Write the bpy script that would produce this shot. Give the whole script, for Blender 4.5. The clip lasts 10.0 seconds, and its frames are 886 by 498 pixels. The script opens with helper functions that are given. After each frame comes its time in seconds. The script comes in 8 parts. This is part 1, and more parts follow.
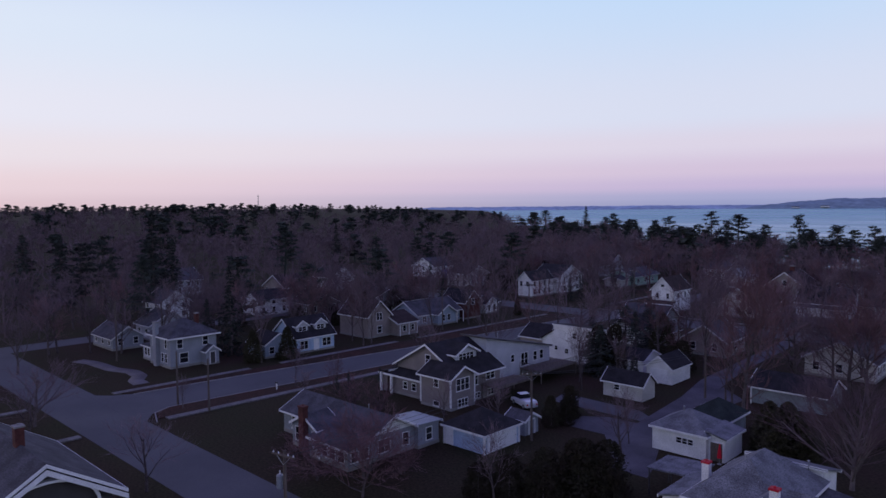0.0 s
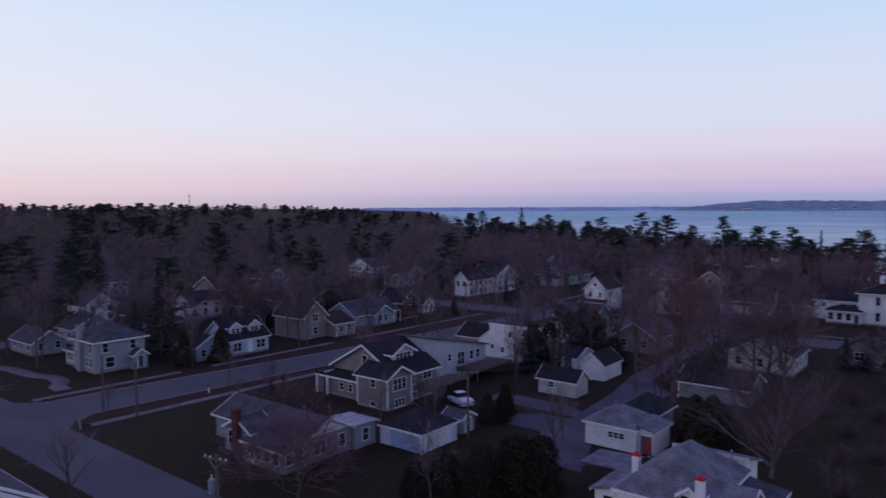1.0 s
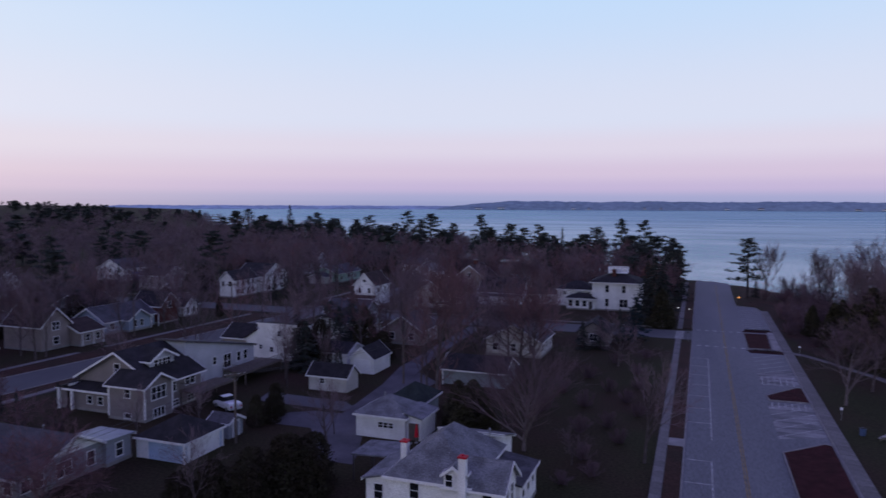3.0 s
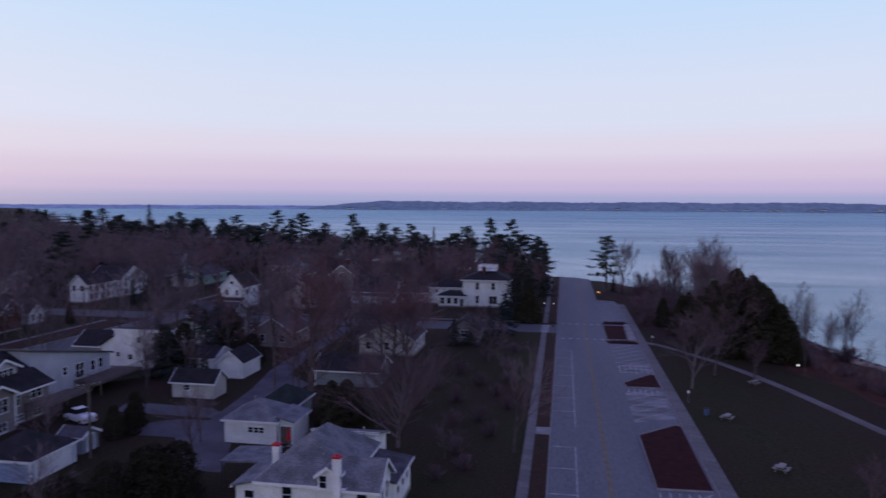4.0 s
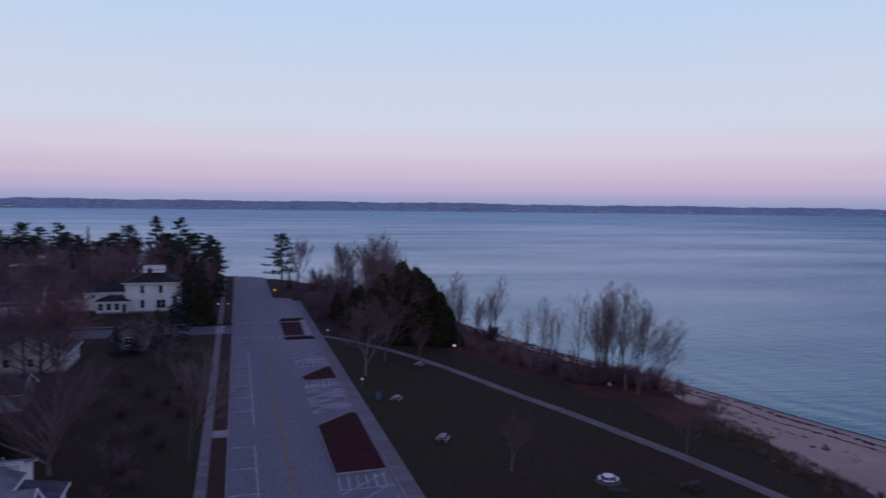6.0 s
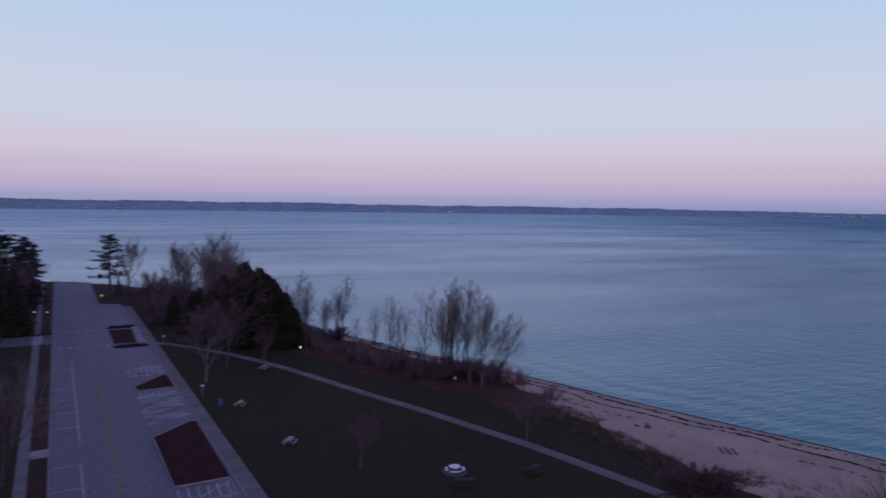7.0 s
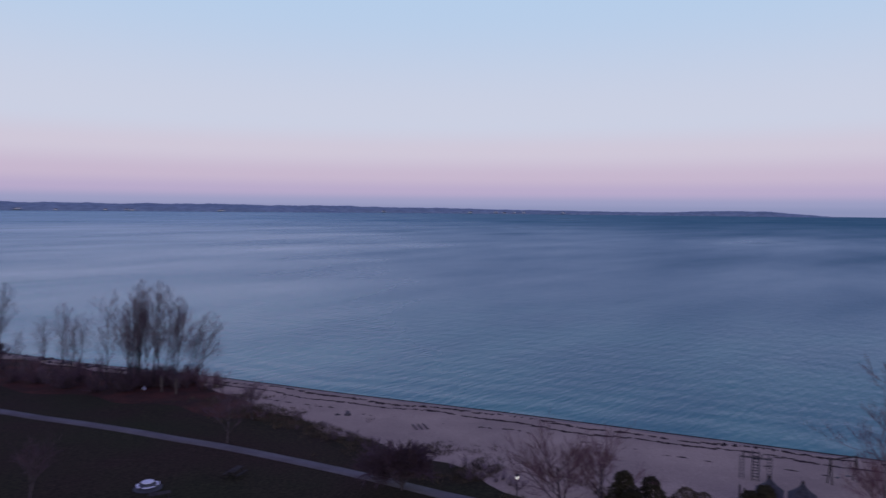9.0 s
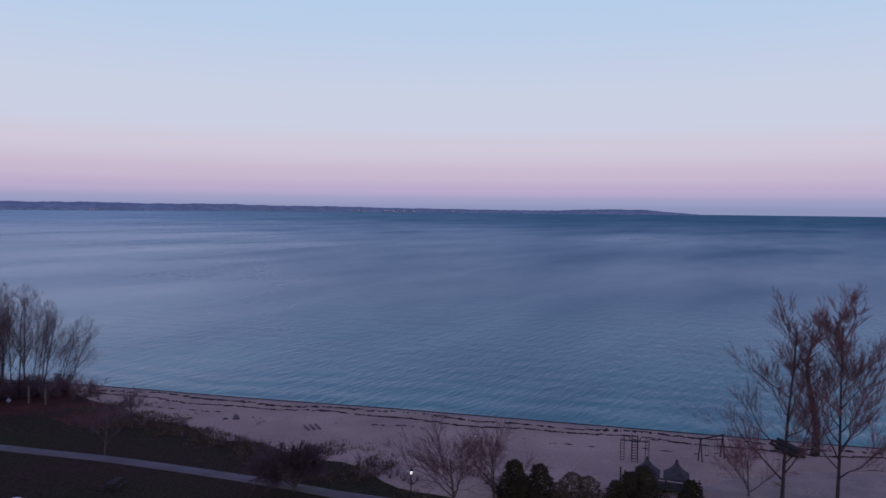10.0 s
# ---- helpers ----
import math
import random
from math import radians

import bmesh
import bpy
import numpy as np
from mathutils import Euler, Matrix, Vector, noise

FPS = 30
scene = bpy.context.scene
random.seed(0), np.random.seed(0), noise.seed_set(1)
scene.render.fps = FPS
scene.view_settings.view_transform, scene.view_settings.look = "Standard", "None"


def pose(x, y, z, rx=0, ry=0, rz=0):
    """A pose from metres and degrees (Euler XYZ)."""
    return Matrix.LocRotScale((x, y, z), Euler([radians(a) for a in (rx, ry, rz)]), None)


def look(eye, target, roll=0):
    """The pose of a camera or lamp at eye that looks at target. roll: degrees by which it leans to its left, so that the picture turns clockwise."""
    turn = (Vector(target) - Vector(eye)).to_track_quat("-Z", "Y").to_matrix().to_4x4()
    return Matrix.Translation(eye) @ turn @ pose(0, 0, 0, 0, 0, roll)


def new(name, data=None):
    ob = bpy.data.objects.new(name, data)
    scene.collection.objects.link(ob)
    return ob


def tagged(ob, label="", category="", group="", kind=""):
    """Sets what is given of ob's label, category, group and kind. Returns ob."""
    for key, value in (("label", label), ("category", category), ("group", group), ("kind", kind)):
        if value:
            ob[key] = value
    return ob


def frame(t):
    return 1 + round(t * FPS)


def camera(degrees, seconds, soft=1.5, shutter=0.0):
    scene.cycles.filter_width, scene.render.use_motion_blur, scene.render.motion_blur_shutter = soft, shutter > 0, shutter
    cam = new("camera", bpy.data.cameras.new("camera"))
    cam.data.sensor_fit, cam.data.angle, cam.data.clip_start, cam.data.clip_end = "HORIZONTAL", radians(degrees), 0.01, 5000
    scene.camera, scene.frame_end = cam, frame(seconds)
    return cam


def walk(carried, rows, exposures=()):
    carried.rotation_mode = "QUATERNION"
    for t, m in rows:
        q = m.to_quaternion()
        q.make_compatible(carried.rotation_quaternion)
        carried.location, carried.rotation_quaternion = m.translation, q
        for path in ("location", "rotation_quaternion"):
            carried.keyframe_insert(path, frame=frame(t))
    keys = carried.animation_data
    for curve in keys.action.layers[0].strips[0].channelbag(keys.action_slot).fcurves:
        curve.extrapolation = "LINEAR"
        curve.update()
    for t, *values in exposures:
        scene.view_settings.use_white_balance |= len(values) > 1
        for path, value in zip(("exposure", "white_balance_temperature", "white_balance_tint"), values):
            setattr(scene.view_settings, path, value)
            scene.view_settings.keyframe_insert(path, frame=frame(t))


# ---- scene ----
# The camera: a drone that hangs over the town, sinks a little and turns to its right.
# World: x towards the lake, y along the shore road, z up.
cam = camera(64.42, 10.0, soft=1.5, shutter=0.5)


def aim(x, y, z, yaw, pitch, roll):
    """The camera's pose from its place, its turn to the left of +y, its tilt and its lean."""
    way = Vector((-math.sin(radians(yaw)) * math.cos(radians(pitch)), math.cos(radians(yaw)) * math.cos(radians(pitch)), math.sin(radians(pitch))))
    eye = Vector((x, y, z))
    return look(eye, eye + way, roll)


PATH = [
    (0.0, aim(0.000, 0.000, 27.500, 44.000, -3.467, -0.510)),
    (0.5, aim(0.047, 0.014, 27.431, 42.347, -3.399, -0.406)),
    (1.0, aim(0.089, 0.011, 27.359, 38.885, -3.446, -0.279)),
    (1.5, aim(0.126, -0.006, 27.286, 33.937, -3.502, -0.147)),
    (2.0, aim(0.159, -0.036, 27.211, 29.076, -3.589, -0.058)),
    (2.5, aim(0.186, -0.078, 27.134, 24.617, -3.611, 0.073)),
    (4.0, aim(0.231, -0.250, 26.899, 9.838, -3.557, 0.299)),
    (4.5, aim(0.232, -0.318, 26.819, 3.246, -3.565, 0.389)),
    (5.0, aim(0.226, -0.388, 26.739, -3.366, -3.522, 0.474)),
    (5.5, aim(0.212, -0.458, 26.659, -9.866, -3.498, 0.535)),
    (7.0, aim(0.120, -0.651, 26.421, -28.733, -3.318, 0.722)),
    (7.5, aim(0.071, -0.704, 26.343, -34.913, -3.270, 0.712)),
    (8.0, aim(0.012, -0.748, 26.266, -40.958, -3.255, 0.682)),
    (8.5, aim(-0.058, -0.782, 26.191, -47.038, -3.244, 0.611)),
    (9.0, aim(-0.138, -0.803, 26.118, -53.121, -3.260, 0.527)),
    (9.5, aim(-0.228, -0.810, 26.046, -59.175, -3.331, 0.528)),
    (10.0, aim(-0.331, -0.801, 25.977, -62.010, -3.312, 0.523)),
]
walk(cam, PATH, ((0.0, 0.0), (2.0, 0.02), (4.5, 0.03), (5.5, -0.06), (7.0, -0.20), (10.0, -0.20)))

# ---- sky after sunset: a pink arch over a blue band, brighter towards the sunset behind the camera ----
SUN_AZ = 116.0                       # degrees to the left of +y
world = bpy.data.worlds.new("dusk_sky")
scene.world = world
world.use_nodes = True
wt = world.node_tree
wt.nodes.clear()


def wnode(kind, **vals):
    n = wt.nodes.new(kind)
    for k, v in vals.items():
        n.inputs[int(k[1:])].default_value = v
    return n


def sky_ramp(stops):
    n = wt.nodes.new("ShaderNodeValToRGB")
    n.color_ramp.interpolation = "EASE"
    while len(n.color_ramp.elements) < len(stops):
        n.color_ramp.elements.new(0.5)
    for e, (p, c) in zip(n.color_ramp.elements, stops):
        e.position, e.color = p, (*c, 1)
    return n


tc = wnode("ShaderNodeTexCoord")
sep = wnode("ShaderNodeSeparateXYZ")
wt.links.new(tc.outputs["Generated"], sep.inputs[0])
anti = sky_ramp([(p, tuple(v * (1.05 if p < 0.4 else 1.0) for v in c)) for p, c in ((0.0, (.29, .32, .53)), (.010, (.36, .37, .59)), (.024, (.52, .44, .65)), (.045, (.62, .52, .68)), (.080, (.68, .63, .76)), (.12, (.65, .69, .84)), (.29, (.51, .67, .90)), (.48, (.28, .32, .70)), (1.0, (.172, .142, .56)))])
solar = sky_ramp([(0.0, (.78, .57, .60)), (.03, (.85, .68, .71)), (.07, (.85, .77, .82)), (.12, (.82, .81, .91)), (.22, (.74, .81, .94)), (.34, (.56, .64, .92)), (.50, (.33, .34, .74)), (1.0, (.172, .142, .56))])
afterglow = sky_ramp([(0.0, (1.9, 1.35, 1.10)), (.05, (1.9, 1.50, 1.40)), (.15, (1.5, 1.40, 1.55)), (.30, (.95, 1.0, 1.20)), (.50, (.34, .36, .74)), (1.0, (.172, .142, .56))])
for r in (anti, solar, afterglow):
    wt.links.new(sep.outputs[2], r.inputs[0])
flat = wt.nodes.new("ShaderNodeVectorMath")
flat.operation = "MULTIPLY"
flat.inputs[1].default_value = (1, 1, 0)
wt.links.new(tc.outputs["Generated"], flat.inputs[0])
unit = wt.nodes.new("ShaderNodeVectorMath")
unit.operation = "NORMALIZE"
wt.links.new(flat.outputs[0], unit.inputs[0])
dot = wt.nodes.new("ShaderNodeVectorMath")
dot.operation = "DOT_PRODUCT"
dot.inputs[1].default_value = (-math.sin(radians(SUN_AZ)), math.cos(radians(SUN_AZ)), 0)
wt.links.new(unit.outputs[0], dot.inputs[0])
side = wt.nodes.new("ShaderNodeMapRange")
side.interpolation_type = "SMOOTHSTEP"
side.inputs[1].default_value, side.inputs[2].default_value = -0.15, 1.05
wt.links.new(dot.outputs["Value"], side.inputs[0])
mix = wt.nodes.new("ShaderNodeMixRGB")
wt.links.new(side.outputs[0], mix.inputs[0])
wt.links.new(anti.outputs[0], mix.inputs[1])
wt.links.new(solar.outputs[0], mix.inputs[2])
bg = wt.nodes.new("ShaderNodeBackground")
bg.inputs[1].default_value = 1.0
near_sun = wt.nodes.new("ShaderNodeMapRange")
near_sun.interpolation_type = "SMOOTHSTEP"
near_sun.inputs[1].default_value, near_sun.inputs[2].default_value = 0.76, 0.98
wt.links.new(dot.outputs["Value"], near_sun.inputs[0])
mix2 = wt.nodes.new("ShaderNodeMixRGB")
wt.links.new(near_sun.outputs[0], mix2.inputs[0])
wt.links.new(mix.outputs[0], mix2.inputs[1])
wt.links.new(afterglow.outputs[0], mix2.inputs[2])
wt.links.new(mix2.outputs[0], bg.inputs[0])
wo = wt.nodes.new("ShaderNodeOutputWorld")
wt.links.new(bg.outputs[0], wo.inputs[0])

# ---- materials ----
def mat(name, base, rough=0.8, vary=0.25, scale=4.0, fine=40.0, bump=0.1, spec=0.3, metal=0.0, tint=None, per_object=0.0, stretch=(1, 1, 1), grain=0.12):
    """A surface with large stains, fine grain and relief. base: linear colour; tint: a second colour for the stains."""
    m = bpy.data.materials.new(name)
    m.use_nodes = True
    nt = m.node_tree
    b = nt.nodes["Principled BSDF"]
    b.inputs["Roughness"].default_value, b.inputs["Metallic"].default_value = rough, metal
    b.inputs["Specular IOR Level"].default_value = spec
    co = nt.nodes.new("ShaderNodeTexCoord")
    mp = nt.nodes.new("ShaderNodeMapping")
    mp.inputs["Scale"].default_value = stretch
    nt.links.new(co.outputs["Object"], mp.inputs[0])
    big = nt.nodes.new("ShaderNodeTexNoise")
    big.inputs["Scale"].default_value, big.inputs["Detail"].default_value = scale, 4
    small = nt.nodes.new("ShaderNodeTexNoise")
    small.inputs["Scale"].default_value, small.inputs["Detail"].default_value = fine, 3
    for n in (big, small):
        nt.links.new(mp.outputs[0], n.inputs["Vector"])
    second = tint or [c * (1 - 1.6 * vary) for c in base]
    rm = nt.nodes.new("ShaderNodeMapRange")
    rm.inputs[1].default_value, rm.inputs[2].default_value = 0.35, 0.65
    nt.links.new(big.outputs[0], rm.inputs[0])
    mx = nt.nodes.new("ShaderNodeMixRGB")
    mx.inputs[1].default_value, mx.inputs[2].default_value = (*base, 1), (*[max(0, c) for c in second], 1)
    nt.links.new(rm.outputs[0], mx.inputs[0])
    gm = nt.nodes.new("ShaderNodeMapRange")
    gm.inputs[1].default_value, gm.inputs[2].default_value, gm.inputs[3].default_value, gm.inputs[4].default_value = 0.3, 0.7, 1 - grain * 2, 1 + grain * 2
    nt.links.new(small.outputs[0], gm.inputs[0])
    mul = nt.nodes.new("ShaderNodeVectorMath")
    mul.operation = "SCALE"
    nt.links.new(mx.outputs[0], mul.inputs[0])
    nt.links.new(gm.outputs[0], mul.inputs["Scale"])
    last = mul
    if per_object:
        info = nt.nodes.new("ShaderNodeObjectInfo")
        om = nt.nodes.new("ShaderNodeMapRange")
        om.inputs[3].default_value, om.inputs[4].default_value = 1 - per_object, 1 + per_object
        nt.links.new(info.outputs["Random"], om.inputs[0])
        last = nt.nodes.new("ShaderNodeVectorMath")
        last.operation = "SCALE"
        nt.links.new(mul.outputs[0], last.inputs[0])
        nt.links.new(om.outputs[0], last.inputs["Scale"])
    nt.links.new(last.outputs[0], b.inputs["Base Color"])
    if bump:
        bp = nt.nodes.new("ShaderNodeBump")
        bp.inputs["Strength"].default_value, bp.inputs["Distance"].default_value = bump, 0.05
        nt.links.new(small.outputs[0], bp.inputs["Height"])
        nt.links.new(bp.outputs[0], b.inputs["Normal"])
    return m


def banded(m, axis, period, depth, dark=0.75):
    """Adds level courses (clapboards, shingle rows) to a material: a saw-tooth relief along one axis and a thin shadow
    line painted into the colour at each lap.
    """
    nt = m.node_tree
    b = nt.nodes["Principled BSDF"]
    co = nt.nodes.new("ShaderNodeTexCoord")
    se = nt.nodes.new("ShaderNodeSeparateXYZ")
    nt.links.new(co.outputs["Object"], se.inputs[0])
    dv = nt.nodes.new("ShaderNodeMath")
    dv.operation = "DIVIDE"
    dv.inputs[1].default_value = period
    nt.links.new(se.outputs[axis], dv.inputs[0])
    fr = nt.nodes.new("ShaderNodeMath")
    fr.operation = "FRACT"
    nt.links.new(dv.outputs[0], fr.inputs[0])
    bp = nt.nodes.new("ShaderNodeBump")
    bp.inputs["Strength"].default_value, bp.inputs["Distance"].default_value = 0.6, depth
    bp.invert = True
    nt.links.new(fr.outputs[0], bp.inputs["Height"])
    old = b.inputs["Normal"].links
    if old:
        nt.links.new(old[0].from_socket, bp.inputs["Normal"])
    nt.links.new(bp.outputs[0], b.inputs["Normal"])
    # darkens the colour at each lap as its painted shadow
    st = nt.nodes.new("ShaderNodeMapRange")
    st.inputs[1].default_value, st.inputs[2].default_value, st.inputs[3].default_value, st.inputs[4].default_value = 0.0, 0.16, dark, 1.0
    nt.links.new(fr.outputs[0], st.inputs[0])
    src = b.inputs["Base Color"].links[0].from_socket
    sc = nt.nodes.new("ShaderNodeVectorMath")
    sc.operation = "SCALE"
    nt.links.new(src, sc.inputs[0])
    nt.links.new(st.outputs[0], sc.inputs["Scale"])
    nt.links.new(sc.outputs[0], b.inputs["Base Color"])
    return m


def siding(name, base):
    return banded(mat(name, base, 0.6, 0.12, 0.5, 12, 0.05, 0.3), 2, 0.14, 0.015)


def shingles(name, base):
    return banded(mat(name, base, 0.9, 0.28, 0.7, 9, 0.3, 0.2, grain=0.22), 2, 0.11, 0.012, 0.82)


M = {
    "grass": mat("winter_grass", (.026, .026, .011), 0.95, 0.3, 0.07, 3.5, 0.6, 0.1, tint=(.034, .020, .014), grain=0.25),
    "litter": mat("leaf_litter", (.050, .024, .019), 0.95, 0.3, 0.2, 5, 0.6, 0.1, tint=(.032, .022, .016), grain=0.25),
    "asphalt": mat("worn_asphalt", (.085, .085, .092), 0.85, 0.14, 0.12, 18, 0.2, 0.3, tint=(.066, .066, .074)),
    "asphalt_new": mat("newer_asphalt", (.140, .142, .152), 0.8, 0.12, 0.10, 14, 0.2, 0.35, tint=(.098, .101, .115), stretch=(1, 0.10, 1), grain=0.16),
    # the sheen of wet patches is painted as a paler asphalt colour
    "sheen_bay": mat("wet_sheen_asphalt", (.24, .235, .24), 0.85, 0.2, 0.35, 12, 0.2, 0.3, tint=(.085, .085, .092), stretch=(0.5, 1.6, 1), grain=0.2),
    "gravel": mat("pale_gravel", (.105, .10, .115), 0.95, 0.25, 0.25, 10, 0.4, 0.2, grain=0.18),
    "concrete": mat("grey_concrete", (.27, .26, .255), 0.9, 0.2, 0.4, 14, 0.2, 0.2),
    "pathway": mat("worn_path_concrete", (.15, .142, .142), 0.9, 0.22, 0.3, 12, 0.2, 0.2, tint=(.11, .10, .10)),
    "pavestone": mat("stained_pavement_concrete", (.155, .148, .145), 0.9, 0.3, 0.35, 8, 0.2, 0.2, tint=(.085, .078, .076), per_object=0.15, grain=0.2),
    "kerb": mat("kerb_concrete", (.26, .25, .25), 0.9, 0.2, 0.5, 14, 0.2, 0.2),
    "paint": mat("road_paint", (.42, .42, .42), 0.7, 0.35, 1.2, 10, 0.1, 0.3),
    "yellow": mat("faded_yellow_paint", (.26, .17, .05), 0.7, 0.35, 1.2, 10, 0.1, 0.3),
    "mulch": mat("red_mulch", (.046, .010, .013), 0.95, 0.3, 0.8, 16, 0.6, 0.1, grain=0.3),
    "sand": mat("damp_sand", (.40, .31, .225), 0.95, 0.18, 0.12, 6, 0.35, 0.15, tint=(.31, .24, .18), grain=0.12),
    "damp": mat("wet_dark_sand", (.21, .165, .14), 0.7, 0.25, 0.4, 6, 0.2, 0.3, tint=(.30, .235, .18), grain=0.12),
    "rust": mat("rusty_leaf_litter", (.082, .030, .021), 0.95, 0.3, 0.3, 5, 0.6, 0.1, tint=(.040, .024, .018), grain=0.25),
    "wrack": mat("beach_wrack", (.045, .030, .026), 0.95, 0.3, 0.8, 8, 0.5, 0.1),
    "dune": mat("dune_grass", (.135, .105, .072), 0.95, 0.3, 0.5, 9, 0.6, 0.1, tint=(.075, .062, .042), grain=0.25),
    "bark": mat("bark", (.112, .090, .092), 0.95, 0.3, 1.0, 10, 0.6, 0.1, per_object=0.25),
    "dark_bark": mat("dark_bark", (.062, .050, .054), 0.95, 0.3, 1.0, 10, 0.8, 0.1, stretch=(1, 1, 0.2)),
    "pale_bark": mat("pale_bark", (.180, .146, .148), 0.95, 0.25, 1.0, 10, 0.6, 0.1),
    "twig": mat("bare_twigs", (.172, .124, .140), 0.95, 0.25, 0.4, 6, 0, 0.1, tint=(.135, .098, .112), per_object=0.3),
    "darktwig": mat("dark_twigs", (.128, .084, .098), 0.95, 0.25, 0.4, 6, 0, 0.1, tint=(.100, .068, .080), per_object=0.2),
    "redtwig": mat("budding_twigs", (.205, .118, .128), 0.95, 0.25, 0.4, 6, 0, 0.1, per_object=0.25),
    "needle": mat("pine_needles", (.040, .048, .041), 0.9, 0.3, 0.5, 6, 0, 0.15, tint=(.028, .034, .030), per_object=0.3),
    "cedar": mat("cedar_foliage", (.052, .046, .025), 0.9, 0.3, 0.5, 6, 0, 0.15, tint=(.034, .032, .018), per_object=0.2),
    "juniper": mat("juniper_foliage", (.034, .032, .020), 0.95, 0.3, 0.5, 6, 0, 0.05, tint=(.034, .026, .019), per_object=0.2),
    "blue_spruce": mat("spruce_needles", (.020, .040, .044), 0.9, 0.3, 0.5, 6, 0, 0.15, per_object=0.15),
    "oakleaf": mat("dead_oak_leaves", (.14, .060, .018), 0.9, 0.3, 0.6, 6, 0, 0.15),
    "white": siding("white_siding", (.76, .76, .76)),
    "cream": siding("cream_siding", (.50, .48, .46)),
    "grey": siding("grey_siding", (.26, .275, .32)),
    "bluegrey": siding("blue_grey_siding", (.27, .32, .40)),
    "palegrey": siding("pale_grey_siding", (.42, .43, .48)),
    "tan": siding("tan_siding", (.26, .22, .21)),
    "taupe": siding("taupe_shingle_siding", (.21, .185, .185)),
    "olive": siding("grey_green_siding", (.22, .245, .275)),
    "mint": siding("pale_green_siding", (.34, .48, .42)),
    "paleblue": siding("pale_blue_siding", (.38, .49, .66)),
    "trim": mat("white_trim", (.72, .72, .74), 0.5, 0.06, 1.0, 20, 0.03),
    "darktrim": mat("dark_trim", (.06, .055, .06), 0.6, 0.1, 1.0, 20, 0.03),
    "redcap": mat("red_painted_cap", (.45, .012, .03), 0.6, 0.15, 2.0, 20, 0.05),
    "red": mat("red_canvas", (.55, .01, .03), 0.8, 0.15, 2.0, 20, 0.05),
    "brick": banded(mat("red_brick", (.10, .034, .031), 0.9, 0.25, 2.0, 16, 0.3), 2, 0.075, 0.01),
    "roof_dark": shingles("charcoal_shingles", (.026, .024, .028)),
    "roof_brown": shingles("brown_shingles", (.046, .030, .030)),
    "roof_grey": shingles("grey_shingles", (.18, .185, .20)),
    "roof_mid": shingles("slate_grey_shingles", (.080, .079, .090)),
    "roof_green": shingles("dark_green_shingles", (.026, .036, .034)),
    "roof_tin": mat("painted_metal_roof", (.22, .24, .28), 0.45, 0.15, 0.5, 8, 0.05, 0.5),
    "wood": mat("weathered_wood", (.14, .115, .10), 0.85, 0.25, 2.0, 18, 0.3, 0.2, stretch=(1, 1, 0.2)),
    "pole": mat("pole_wood", (.13, .105, .095), 0.9, 0.25, 2.0, 14, 0.3, 0.2, stretch=(4, 4, 0.3)),
    "greywood": mat("grey_play_timber", (.070, .068, .078), 0.85, 0.25, 2.0, 18, 0.3, 0.2),
    # pale tone stands in for skylight caught by table and bench tops
    "skylit_wood": mat("skylight_painted_wood", (.34, .32, .30), 0.85, 0.2, 2.0, 18, 0.2, 0.2),
    "darkwood": mat("dark_wood", (.045, .037, .035), 0.85, 0.25, 2.0, 18, 0.3, 0.2),
    "steel": mat("galvanised_steel", (.30, .31, .33), 0.5, 0.15, 2.0, 20, 0.05, 0.5, metal=0.7),
    "black": mat("black_painted_metal", (.022, .022, .026), 0.5, 0.15, 2.0, 20, 0.05, 0.4),
    "rock": mat("lake_stone", (.12, .105, .10), 0.9, 0.3, 1.0, 9, 0.5, 0.2, per_object=0.3),
    "cloth_blue": mat("blue_tarpaulin", (.02, .06, .30), 0.6, 0.2, 1.0, 10, 0.2),
    "bin_blue": mat("blue_plastic", (.06, .10, .20), 0.5, 0.15, 2.0, 20, 0.05, 0.4),
    "tyre": mat("tyre_rubber", (.02, .02, .02), 0.8, 0.1, 3.0, 20, 0.1),
    "carpaint": mat("white_car_paint", (.62, .63, .66), 0.25, 0.05, 1.0, 20, 0, 0.6),
    # both hill colours have the blue haze of distance painted in
    "hill": mat("haze_blue_wooded_hills", (.215, .285, .325), 1.0, 0.25, 0.004, 0.03, 0, 0.0, tint=(.245, .315, .36), grain=0.10),
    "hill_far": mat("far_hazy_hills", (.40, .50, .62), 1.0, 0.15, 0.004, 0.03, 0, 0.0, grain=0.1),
}


def glass_mat():
    m = bpy.data.materials.new("window_glass")
    m.use_nodes = True
    b = m.node_tree.nodes["Principled BSDF"]
    b.inputs["Base Color"].default_value = (.012, .013, .018, 1)
    b.inputs["Roughness"].default_value = 0.06
    b.inputs["Specular IOR Level"].default_value = 0.5
    return m


def glow(name, colour, strength):
    m = bpy.data.materials.new(name)
    m.use_nodes = True
    b = m.node_tree.nodes["Principled BSDF"]
    b.inputs["Base Color"].default_value = (*colour, 1)
    b.inputs["Emission Color"].default_value = (*colour, 1)
    b.inputs["Emission Strength"].default_value = strength
    return m


